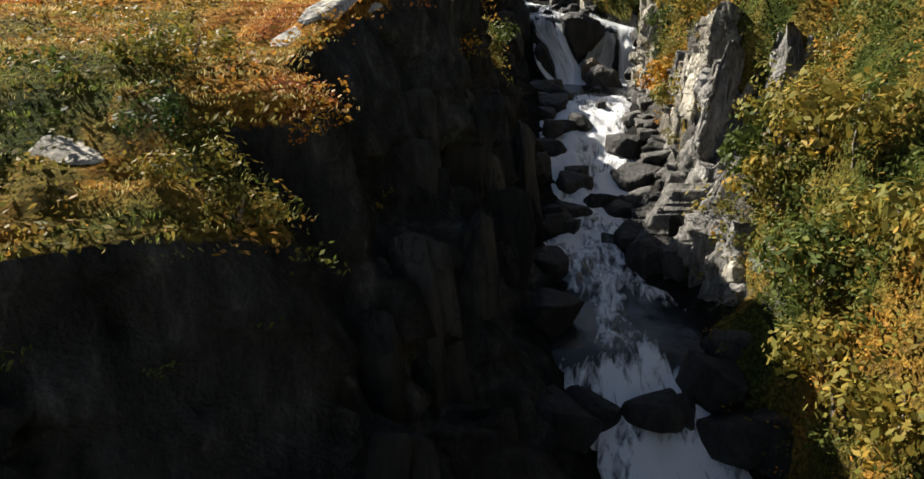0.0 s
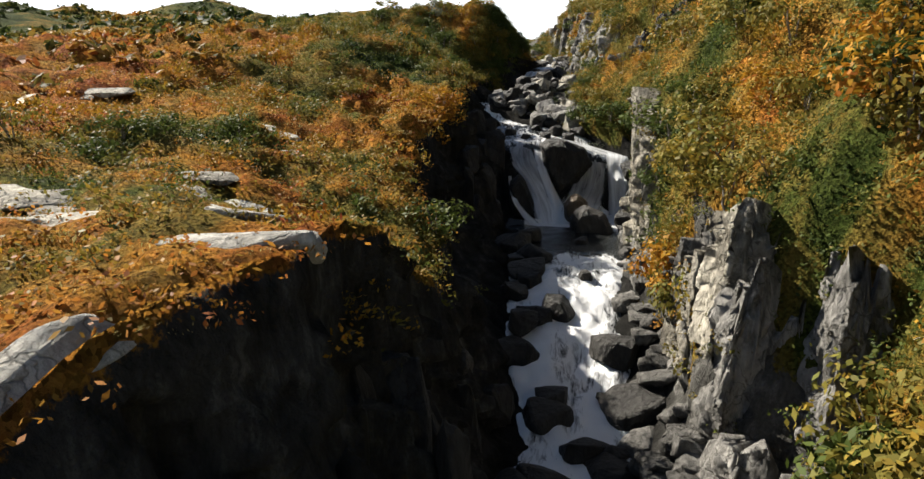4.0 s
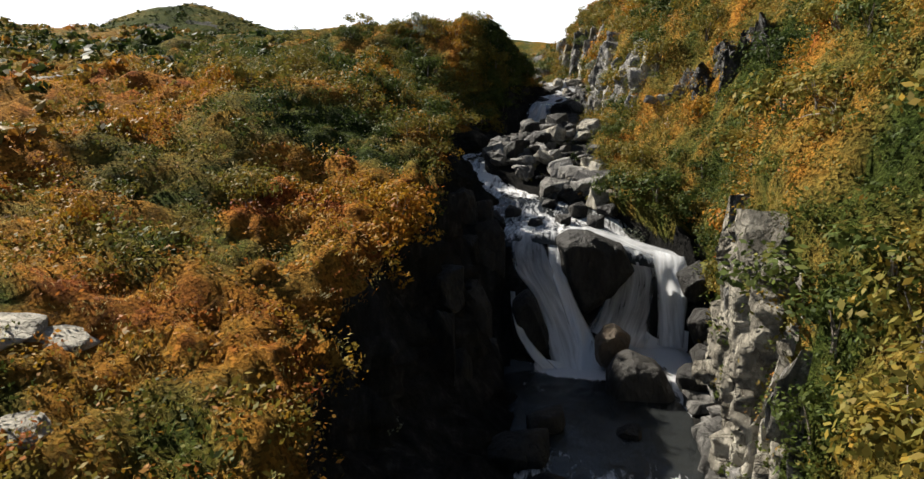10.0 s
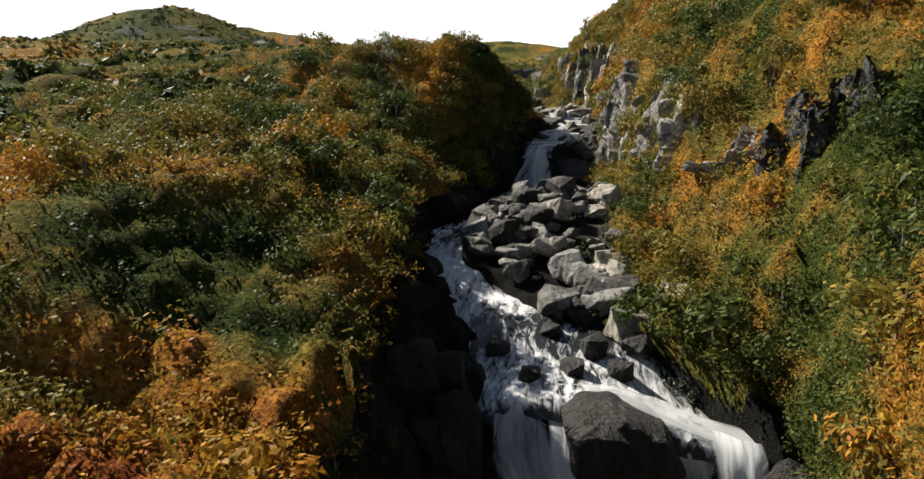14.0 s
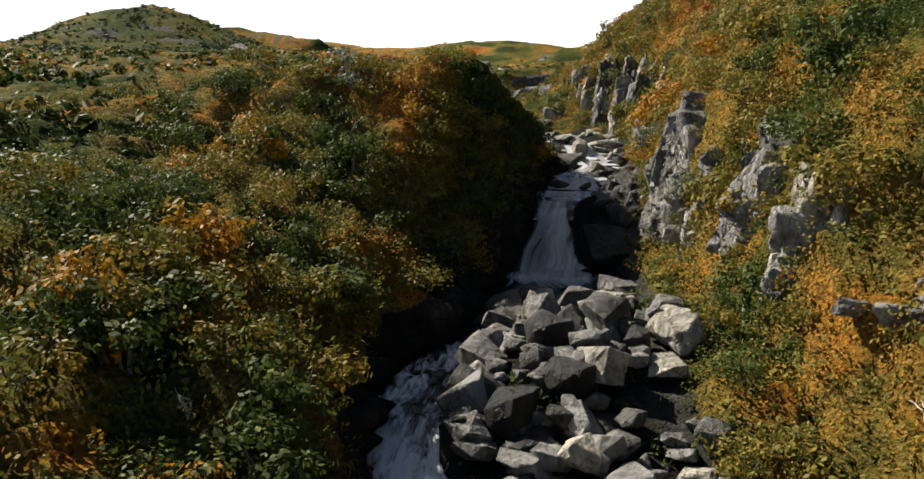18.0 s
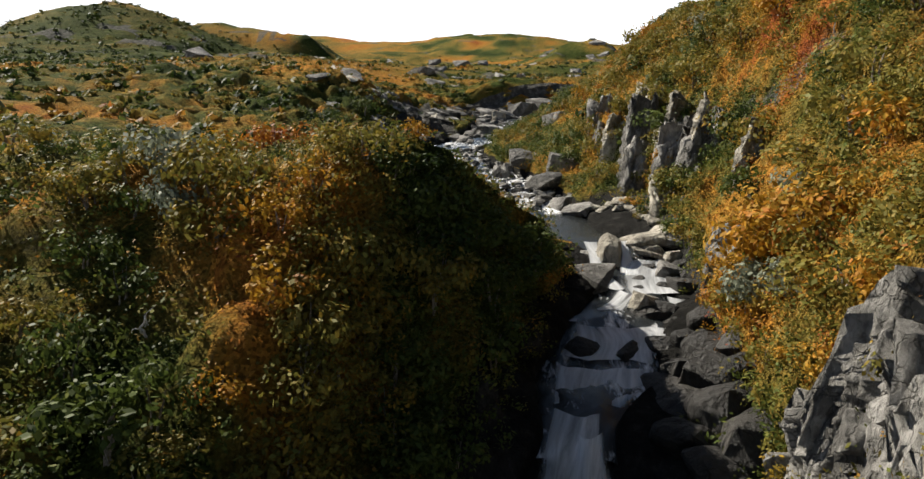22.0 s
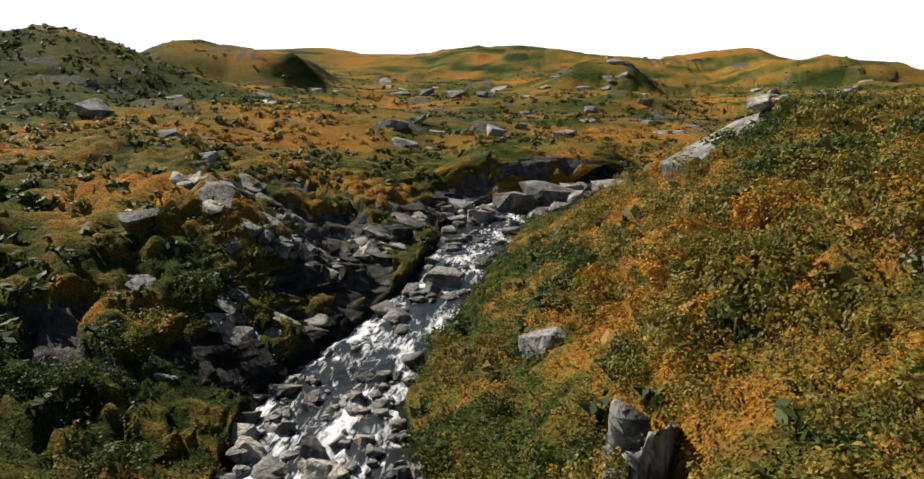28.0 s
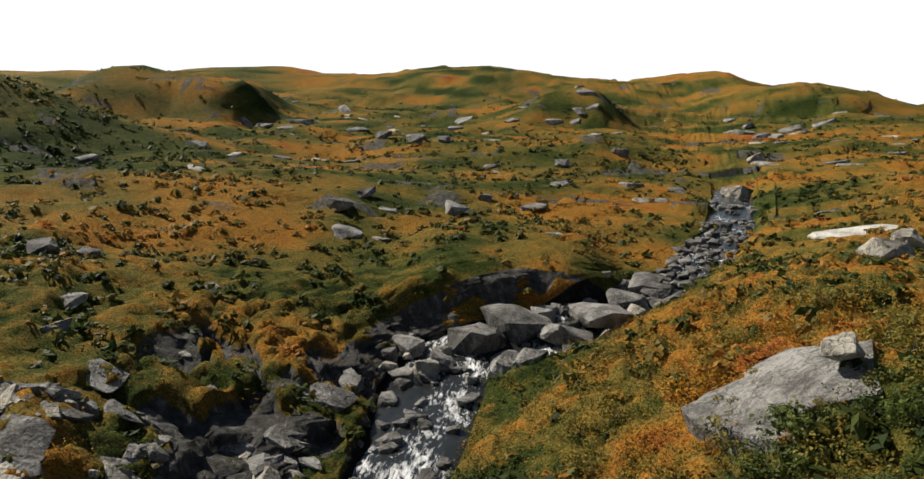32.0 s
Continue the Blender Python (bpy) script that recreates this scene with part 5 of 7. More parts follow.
wedge("boulder", "dark undercut ledge below the stone steps", [(1.5, 6.75), (2.2, 6.95), (3.0, 6.9), (3.05, 6.2), (2.8, 5.7), (1.5, 5.8)], 1.0, 90.3, ROCK_WET_SHADE, "ledges of the steps")


def boulder(kind, x, y, z, r, label, group="", flat=1.0, sx=1.0, sy=1.0, turn=None):
    ob = new("boulder", rng.choice(kind))
    a = rng.uniform(0, 360) if turn is None else turn
    ob.matrix_basis = pose(x, y, z, rng.uniform(-14, 14), rng.uniform(-14, 14), a) @ Matrix.Diagonal((r * sx, r * sy, r * flat, 1))
    return tagged(ob, label, "boulder", group)


def stones(name, label, kind, spots):
    """Small stones past counting, joined as one cover: rows of x, y, z, size."""
    vs, fs, at = [], [], 0
    for x, y, z, r in spots:
        me = rng.choice(kind)
        co = np.empty(len(me.vertices) * 3)
        me.vertices.foreach_get("co", co)
        tri = np.empty(len(me.polygons) * 3, np.int32)
        me.polygons.foreach_get("vertices", tri)
        m = np.array((pose(x, y, z, rng.uniform(-14, 14), rng.uniform(-14, 14), rng.uniform(0, 360)) @ Matrix.Diagonal((r, r, r * 0.75, 1))))
        vs.append(co.reshape(-1, 3) @ m[:3, :3].T + m[:3, 3])
        fs.append(tri.reshape(-1, 3) + at)
        at += len(me.vertices)
    return tagged(new(name, mesh_from(name, np.concatenate(vs), np.concatenate(fs), [kind[0].materials[0]])), label, "stones", kind="stuff")


# the rocks that split the falls: x, y, z, size
SPLITTERS = [(3.4, 22.6, -7.0, 0.9, 1.0, 1.1), (4.3, 21.6, -6.9, 0.8, 1.0, 1), (3.3, 24.3, -6.7, 0.8, 0.9, 1.2), (4.4, 23.4, -6.3, 0.9, 1.0, 1.1), (2.7, 15.6, -8.5, 0.65, 1.1, 0.9), (4.2, 16.4, -8.2, 0.9, 1.1, 1), (5.0, 17.4, -7.6, 0.9, 1.0, 1), (0.3, 15.2, -8.8, 1.0, 1, 1), (0.1, 18.8, -7.5, 0.9, 1, 1), (5.3, 14.6, -8.6, 1.0, 1, 1), (0.0, 21.6, -7.0, 0.9, 0.9, 1), (6.8, 55.4, -0.2, 0.8, 1.1, 1.0), (6.9, 54.2, -1.2, 1.1, 1.3, 0.9)]
SPLITTERS += [(5.4, 48.6, -3.0, 0.7, 0.8, 1), (0.2, 34.6, -4.6, 0.62, 0.9, 1), (1.6, 36.2, -4.6, 0.75, 1.1, 1.0), (2.2, 29.2, -6.9, 0.75, 0.9, 1.1), (3.0, 28.2, -7.0, 0.8, 0.8, 1.1), (0.9, 28.6, -7.2, 0.5, 0.9, 1), (0.8, 30.6, -6.4, 0.45, 1, 1), (0.3, 39.8, -3.9, 0.9, 0.8, 1), (3.6, 33.5, -5.2, 0.8, 0.9, 1.2), (3.9, 30.8, -6.0, 0.9, 0.8, 1.1), (3.6, 25.8, -7.4, 1.0, 0.8, 1.1), (3.2, 16.2, -8.9, 0.8, 1.0, 0.9), (4.6, 15.4, -8.9, 1.1, 1.0, 1), (1.2, 16.0, -9.0, 0.9, 0.9, 1)]
for x, y, z, r, f, sx in SPLITTERS:
    boulder(WETB if r < 1.2 else BIG_WET_SHADE, x, y, z, r, "wet black boulder splitting the white cascade", "boulders in the falls", f, sx)
for k in range(24):
    y = rng.uniform(24, 46)
    l, r = (float(v) for v in water_edges(y))
    t = rng.choice((rng.uniform(0.0, 0.25), rng.uniform(0.55, 1.25)))
    s = rng.uniform(0.28, 0.85)
    boulder(WETB if t < 0.9 else DRY, l + (r - l) * t, y, float(water_level(y)) + rng.uniform(-0.15, 0.35) * s, s, "wet dark boulder in the stream bed", "boulders in the falls")
# the heap of boulders below the shaded fall
small = []
for k in range(175):
    y = 60.5 + 15.8 * rng.random()
    l = float(np.interp(y, [60, 62.6, 63.6, 64.4, 66, 70, 74, 77], [0.9, -0.2, -1.6, -2.8, -3.1, -2.9, -2.6, -1.5]))
    r = float(np.interp(y, [58, 61, 66, 72, 77], [2.8, 3.1, 2.9, 2.9, 2.2]))
    x = l + (r - l) * rng.random()
    s = rng.choice((rng.uniform(0.18, 0.4), rng.uniform(0.3, 0.6), rng.uniform(0.5, 0.85)))
    z = max(height(x, y), float(water_level(y)) - 0.1) + 0.3 * s + (0.5 * float(smooth(65.4, 67, y)) + 0.7 * rng.random()) * math.exp(-(((x - 0.2) / 2.4) ** 2 + ((y - 69) / 4.5) ** 2))
    if s < 0.42:
        small.append((x, y, z, s))
        continue
    boulder(rng.choice((DRY, DRY, DRY, PALE, WETB)), x, y, z, s, "angular grey boulder in a tumbled heap beside the stream", "boulders of the heap", rng.uniform(0.8, 1.2))
# the shade beneath the heap's front is put into these boulders' black
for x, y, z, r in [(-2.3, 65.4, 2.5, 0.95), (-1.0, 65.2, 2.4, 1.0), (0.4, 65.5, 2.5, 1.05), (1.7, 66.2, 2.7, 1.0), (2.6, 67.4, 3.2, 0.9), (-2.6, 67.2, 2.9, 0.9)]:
    boulder(BIG_WET_SHADE, x, y, z, r, "boulder under the front of the heap, black for its shade", "boulders of the heap", 1.1)
stones("heap_stones", "small angular stones between the boulders of the heap", DRY, small)
for x, y, z, r, f in [(-0.2, 66.6, 2.2, 0.95, 0.9), (2.6, 63.4, 2.3, 1.25, 0.7), (2.9, 59.6, 1.6, 0.7, 1.2), (-2.5, 67.6, 3.2, 0.8, 0.9), (-2.2, 71.2, 3.3, 0.8, 0.9), (4.6, 60.4, 2.4, 0.8, 0.9), (0.6, 70.4, 3.6, 0.95, 1), (1.8, 72.6, 3.9, 0.8, 1.1)]:
    boulder(PALE, x, y, z, r, "large pale angular boulder in the heap", "boulders of the heap", f)
for x, y, z, r in [(0.9, 57.2, 0.9, 0.45), (-0.3, 56.7, 0.8, 0.4), (1.7, 58.6, 1.2, 0.5), (2.5, 57.5, 0.8, 0.45), (3.1, 58.9, 1.2, 0.45), (-1.3, 58.3, 1.1, 0.4), (0.3, 59.6, 1.3, 0.4), (6.4, 53.4, -1.0, 0.9), (6.5, 52.2, -2.2, 0.8), (6.2, 50.4, -3.0, 0.7)]:
    boulder(WETB, x, y, z, r, "wet black stone at the lip of the main fall", "boulders in the falls")
for x, y, r in [(1.5, 103.2, 0.4), (2.2, 102.2, 0.35), (2.9, 101.0, 0.45), (3.3, 99.8, 0.4), (3.5, 98.8, 0.5), (2.6, 101.9, 0.3), (1.1, 104.2, 0.5), (1.9, 103.6, 0.35), (3.0, 100.2, 0.3), (2.4, 103.4, 0.6), (3.7, 100.9, 0.5)]:
    boulder(PALE, x, y, height(x, y) + 0.1 * r, r, "pale flat stone on the shore of the pool", "stones of the pool shore", 0.5)
# ledges by the upper steps
for k, (x, y, z, r, f) in enumerate([(0.9, 95.2, 7.4, 0.6, 0.8), (2.9, 95.4, 7.6, 0.55, 0.6), (3.7, 96.2, 7.8, 0.6, 0.6), (3.9, 98.0, 7.9, 0.7, 0.5), (3.3, 93.8, 7.2, 0.6, 0.7), (3.6, 92.2, 7.1, 0.7, 0.6), (0.5, 93.2, 7.0, 0.75, 0.9), (1.25, 88.1, 5.9, 0.62, 0.9), (-0.1, 88.1, 6.1, 0.5, 0.9), (-0.3, 85.9, 5.7, 0.4, 0.6), (2.6, 88.4, 5.9, 0.8, 0.8), (3.2, 89.9, 6.4, 0.6, 0.8), (2.4, 85.6, 5.0, 1.5, 1.0), (2.0, 81.8, 4.2, 1.3, 1.0)]):
    boulder((PALE if k % 2 else DRY) if y > 93 else WETB if r < 0.8 else BIG_WET_SHADE, x, y, z, r, "broad rock ledge beside the stepped falls", "ledges of the steps", f, 1.3)
# pale rock all over these slabs stands in for sun on their tops
for x, y, z, r, f, sx, turn in [(2.55, 96.0, 7.98, 0.85, 0.26, 1.0, 14), (2.75, 95.3, 7.62, 0.85, 0.24, 0.95, -12), (3.5, 95.0, 7.5, 0.55, 0.6, 0.9, 30)]:
    boulder(SLABS_PALE, x, y, z, r, "flat slab by the pool, coloured pale for its sunlit top", "ledges of the steps", f, sx, 0.7, turn)
for x, y, z, r in [(2.6, 94.2, 7.2, 0.28), (3.2, 93.8, 7.2, 0.32), (2.1, 93.1, 7.05, 0.25), (3.7, 94.3, 7.3, 0.45), (2.9, 92.5, 7.0, 0.3), (1.9, 92.2, 6.9, 0.24), (3.9, 93.3, 7.2, 0.4)]:
    boulder(WETB, x, y, z, r, "wet dark stone standing in the white water of the steps", "ledges of the steps", 0.9)
boulder(PALE, 2.15, 90.9, 6.85, 0.62, "pale angular boulder on the lip of the ledge", "ledges of the steps", 0.7)
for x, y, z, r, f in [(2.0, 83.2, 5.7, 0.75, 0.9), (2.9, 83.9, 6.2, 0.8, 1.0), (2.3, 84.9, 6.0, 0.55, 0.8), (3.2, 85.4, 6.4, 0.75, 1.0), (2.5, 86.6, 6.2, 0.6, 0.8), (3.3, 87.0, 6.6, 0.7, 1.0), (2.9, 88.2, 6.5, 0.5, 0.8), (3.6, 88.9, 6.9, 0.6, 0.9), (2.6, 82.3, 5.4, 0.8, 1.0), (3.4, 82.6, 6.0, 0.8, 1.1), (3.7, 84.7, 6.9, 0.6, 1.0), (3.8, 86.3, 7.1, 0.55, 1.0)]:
    boulder(BIG_WET_SHADE if r > 0.7 else WETB, x, y, z, r, "black block on the shaded bank of the falls", "ledges of the steps", f, 1.15)
# the stony riffle above the pool
small = []
for k in range(250):
    y = 105 + 22 * rng.random()
    l, r = (float(v) for v in water_edges(y))
    t = rng.uniform(-0.06, 1.1)
    s = rng.uniform(0.12, 0.42) * (1.8 if rng.random() < 0.16 else 1)
    spot = (l + (r - l) * t, y, float(water_level(y)) + rng.uniform(-0.1, 0.25) * s, s)
    if s < 0.36 or len(small) > 400:
        small.append(spot)
    else:
        boulder(DRY if rng.random() < 0.75 else PALE, *spot, "grey boulder in the foaming riffle", "boulders of the riffle", rng.uniform(0.6, 0.9))
stones("riffle_stones", "small wet grey stones breaking the riffle", DRY, small)
for x, y, z, r, f in [(-6.2, 106.4, 7.6, 0.8, 0.6), (-5.4, 109.6, 7.8, 1.0, 0.7), (-9.4, 112.8, 8.2, 1.3, 0.6), (-9.6, 107.2, 8.0, 1.3, 0.8), (-0.2, 112.8, 9.0, 1.15, 0.9), (-15.7, 122.5, 9.8, 1.0, 0.9), (-1.5, 110.0, 8.4, 1.0, 0.7), (-0.6, 124.2, 11.4, 0.9, 1), (-7.4, 141.0, 9.5, 1.35, 0.8), (-2.9, 116, 9.2, 0.9, 0.8), (0.3, 104.0, 7.8, 0.7, 0.4)]:
    boulder(BIG, x, y, z, r, "big rounded grey boulder by the riffle", "boulders of the riffle", f)
# the rocky cascade at the head of the reach
for x, y, z, r, f in [(-4.2, 164.4, 10.6, 1.9, 0.9), (-1.4, 167.2, 11.3, 2.0, 0.7), (2.2, 165.5, 10.8, 1.8, 0.7), (4.9, 167.8, 11.9, 2.0, 0.6), (5.2, 161.0, 10.6, 1.4, 0.6), (-9.3, 163.5, 10.3, 1.3, 0.9), (-12.3, 156.2, 10.3, 1.2, 0.7), (0.6, 161.5, 10.2, 1.2, 0.7), (-2.2, 161, 10.1, 1.1, 0.8), (7.5, 170.5, 12.2, 1.5, 0.7), (9.5, 175, 12.8, 1.3, 0.6), (-6.6, 167.5, 11.2, 1.2, 0.9)]:
    boulder(BIG, x, y, z, r, "massive grey rock among the upper cascades", "rocks of the upper cascade", f, 1.25)
for k in range(44):
    y = rng.uniform(158, 178)
    l, r = (float(v) for v in water_edges(y))
    x = l - 1.2 + (r - l + 3.0) * rng.random()
    s = rng.choice((rng.uniform(0.3, 0.7), rng.uniform(0.6, 1.3)))
    boulder(DRY if rng.random() < 0.7 else PALE, x, y, max(float(water_level(y)), height(x, y)) + 0.2 * s, s, "angular grey rock among the upper cascades", "rocks of the upper cascade", rng.uniform(0.7, 1.0))
small = []
for k in range(260):
    y = rng.choice((rng.uniform(127, 222), rng.uniform(168, 205)))
    l, r = (float(v) for v in water_edges(y))
    s = rng.uniform(0.2, 0.75)
    small.append((l + (r - l) * rng.uniform(-0.1, 1.1), y, float(water_level(y)) + 0.1 * s, s))
stones("upper_stream_stones", "grey stones strewn along the upper stream", DRY, small)
# loose stones on the moor
for x, y, r in [(-29.2, 155.1, 0.8), (-38.3, 165.2, 1.1), (-35.0, 166.0, 0.9), (-24.3, 174.2, 0.7), (-21.6, 192.3, 1.5), (-9.4, 198, 1.5), (-20.5, 200.4, 1.2), (-6.2, 206.3, 1.0), (-54.6, 178.0, 1.9), (30.4, 226, 2.2), (-27, 150, 0.8), (8.5, 130, 0.5), (22, 161, 1.6), (25, 164, 1.3), (-31.5, 268, 1.8), (-24, 264, 2.2), (-18, 262, 1.4), (5, 240, 1.4), (16, 252, 1.6), (40, 250, 1.8), (-62, 210, 1.4)]:
    boulder(DRY if x < 20 else PALE, x, y, height(x, y) + 0.3 * r, r, "weathered grey stone lying on the autumn moor", "stones of the moor", 0.75)
# bare slabs bedded flush with the slope
def bedded(kind, x, y, r, flat, sx, sy, label, group, sink=0.12, tilt=0.8, turn=None):
    e = 0.8
    nx, ny = (height(x - e, y) - height(x + e, y)) / (2 * e), (height(x, y - e) - height(x, y + e)) / (2 * e)
    up = Vector((max(-0.5, min(0.5, nx * tilt)), max(-0.5, min(0.5, ny * tilt)), 1)).normalized()
    q = Vector((0, 0, 1)).rotation_difference(up)
    ob = new("flat_rock", rng.choice(kind))
    ob.matrix_basis = Matrix.Translation((x, y, height(x, y) - sink * r)) @ q.to_matrix().to_4x4() @ Matrix.Rotation(rng.uniform(0, 6.28) if turn is None else radians(turn), 4, "Z") @ Matrix.Diagonal((r * sx, r * sy, r * flat, 1))
    return tagged(ob, label, "flat rock", group)


SMOOTH = [hull_mesh("slab", 330 + k, ROCK_BARE, 24, (1, 1, 1), 0.6, 0.06, 4, 0.07) for k in range(4)]
for x, y, rx, ry, rz, turn in RIM_SLABS:
    bedded(SMOOTH, x, y, 1.0, rz, rx, ry, "smooth pale slab bare along the rim of the moor", "slabs of the brink", (0.42 if rz > 0.4 else 0.66) * rz, 1.0, turn)
for x, y, r in BRINK:
    bedded(PALE, x, y, r, 0.24, rng.uniform(0.8, 1.3), rng.uniform(0.8, 1.3), "pale lichened slab bedded in the heath at the brink", "slabs of the brink", 0.03, 0.6)
for k in range(40):
    y = rng.uniform(126, 153)
    x = rng.uniform(-23.5, -11.5)
    bedded(DRY if rng.random() < 0.75 else PALE, x, y, rng.uniform(0.4, 1.25), 0.30, rng.uniform(0.8, 1.5), rng.uniform(0.7, 1.2), "grey lichened slab cropping out of the mossy bank", "slabs of the upper bank")
for k in range(130):
    y = rng.uniform(160, 400)
    x = rng.uniform(-60, 75) * y / 230
    if abs(x - float(water_edges(y)[0]) - 2) > 7:
        bedded(DRY if rng.random() < 0.6 else PALE, x, y, rng.uniform(0.5, 1.6) * (1 + (y - 160) / 200), rng.uniform(0.35, 0.7), rng.uniform(0.9, 1.8), rng.uniform(0.7, 1.2), "flat grey slab showing through the moor", "slabs of the moor")
bedded(BIG, 7.6, 136.8, 2.4, 0.7, 0.75, 1.25, "smooth grey rock hump in the moor beside the stream", "slabs of the moor", 0.12, 0.9, 20)
bedded(BIG, 9.2, 137.2, 2.2, 0.6, 1.0, 1.0, "smooth grey rock hump in the moor beside the stream", "slabs of the moor", 0.1, 0.8, 70)
boulder(PALE, 9.6, 136.4, 20.35, 0.72, "squarish pale stone perched on the rock hump", "stones of the moor", 0.8)
for x0, x1, y0, y1, count in [(-17.6, -13.2, 135.5, 141.0, 44), (-24.6, -20.0, 139.2, 142.6, 30), (-13.5, -11.0, 140.5, 147.0, 16)]:
    for k in range(count):
        x, y = rng.uniform(x0, x1), rng.uniform(y0, y1)
        bedded(DRY if rng.random() < 0.55 else PALE, x, y, rng.uniform(0.28, 0.75), rng.uniform(0.45, 0.9), rng.uniform(0.8, 1.6), rng.uniform(0.6, 1.1), "broken lichened rock cropping out above the stream bank", "broken rocks of the upper bank")
bedded(SMOOTH, 27.5, 177.0, 2.6, 0.22, 1.5, 0.7, "flat pale slab in the moor grass", "slabs of the moor", 0.05)


def rock_face(y, z, length, tall, seed, mat, origin):
    """A jointed cliff face let into the slope: a broken wall and the ledge that runs back into the hill."""
    nu, nv, nc = int(length / 0.09) + 8, int(tall / 0.10) + 8, 7
    u = np.linspace(0, 1, nu)
    yy = y + (u - 0.5) * length * 1.15
    env = np.clip(np.sin(np.pi * u), 0, 1) ** 0.32
    steps = cells(yy * 0.9, seed * 3.1, 0, seed) * 0.26 + cells(yy * 2.3, seed * 1.7, 0, seed + 5) * 0.16
    top = z + tall * env * (0.78 + steps)
    foot = np.array([float(np.interp(z, *wall_at(v, 1))) for v in yy])
    back = np.array([float(np.interp(t, *wall_at(v, 1))) for v, t in zip(yy, top)])
    v = np.linspace(0, 1, nv)[None, :]
    Z = (z - 0.7) + (top[:, None] - z + 0.7) * v
    Y = np.repeat(yy[:, None], nv, 1)
    joint = cells(Y * 1.0 + Z * 0.15, seed * 2.0, Z * 0.12, seed + 1) * 0.66 + cells(Y * 2.1, seed * 1.0, Z * 0.36 + Y * 0.2, seed + 2) * 0.36 + cells(Y * 4.2, seed * 1.0, Z * 1.7, seed + 6) * 0.12 + fbm(Y * 2.5, seed * 1.0, Z * 1.6, 4, seed + 3) * 0.20
    X = foot[:, None] + (back - foot)[:, None] * (0.42 * v + 0.1) - joint * (0.35 + 0.65 * env[:, None]) - 0.25 + (1 - env[:, None]) * 0.9
    c = np.linspace(0, 1, nc + 1)[1:][None, :]
    XC = X[:, -1:] + (np.maximum(back[:, None], X[:, -1:]) + 0.7 - X[:, -1:]) * c
    YC = np.repeat(yy[:, None], nc, 1)
    ZC = top[:, None] + 0.22 * fbm(YC * 1.6, XC * 1.6, 0, 3, seed + 4) - 0.15 * c
    P = np.stack([np.concatenate([X, XC], 1) - origin[0], np.concatenate([Y, YC], 1) - origin[1], np.concatenate([Z, ZC], 1) - origin[2]], -1)
    return mesh_from("rock_face", P.reshape(-1, 3), grid_faces(*P.shape[:2])[:, ::-1], [mat])


def outcrop(label, y, z, length, tall, count, pale, out=0.25, depth=0.7):
    """A crag set into the gorge side at height z, along y: a jointed face with loosened slabs about it."""
    side = 1 if out > 0 else -1
    face_x = lambda yy, zz: float(np.interp(zz, *wall_at(yy, side)))
    top = thing("rock_outcrop", label, "rock outcrop", pose(face_x(y, z), y, z), "outcrops of the gorge side")
    if side > 0:
        part("rock_face", rock_face(y, z, length, tall, int(y * 7) % 900, ROCK_PALE if pale > 0.5 else ROCK, top.location), top)
    for k in range(int(count * 0.9) if side > 0 else count):
        u = rng.random()
        yy = y + (u - 0.5) * length * 1.2
        h = tall * rng.uniform(0.10, 0.42) if side > 0 else tall * rng.uniform(0.2, 0.6)
        zz = z - 0.2 + rng.random() ** 1.6 * max(tall * (0.5 + 0.4 * math.sin(math.pi * u)) - h, 0)
        w, d = length / count * rng.uniform(0.4, 1.3), depth * rng.uniform(0.45, 1.0)
        x = face_x(yy, zz + 0.5 * h) + (d * 0.5 - abs(out) * rng.uniform(0.2, 1.7)) * side
        m = pose(x - top.location.x, yy - y, zz - z + h * 0.45, rng.uniform(-12, 12), rng.uniform(-4, 9) * side, rng.uniform(-25, 25))
        part("slab", rng.choice(SLABS_SHADE if side < 0 else SLABS_PALE if rng.random() < pale else SLABS), top, "", m @ Matrix.Diagonal((d, w, h * 0.58, 1)))
    return top


def wall_at(y, side):
    """Heights and places across the gorge side at y, from the water up."""
    r = int(np.clip(np.searchsorted(ROWS, y), 0, len(ROWS) - 1))
    cols = np.where((SPAN >= 6) & (SPAN <= 8))[0] if side > 0 else np.where(SPAN == 4)[0][::-1]
    z = np.maximum.accumulate(GZ[r, cols])
    return z + np.arange(len(z)) * 1e-6, GX[r, cols]


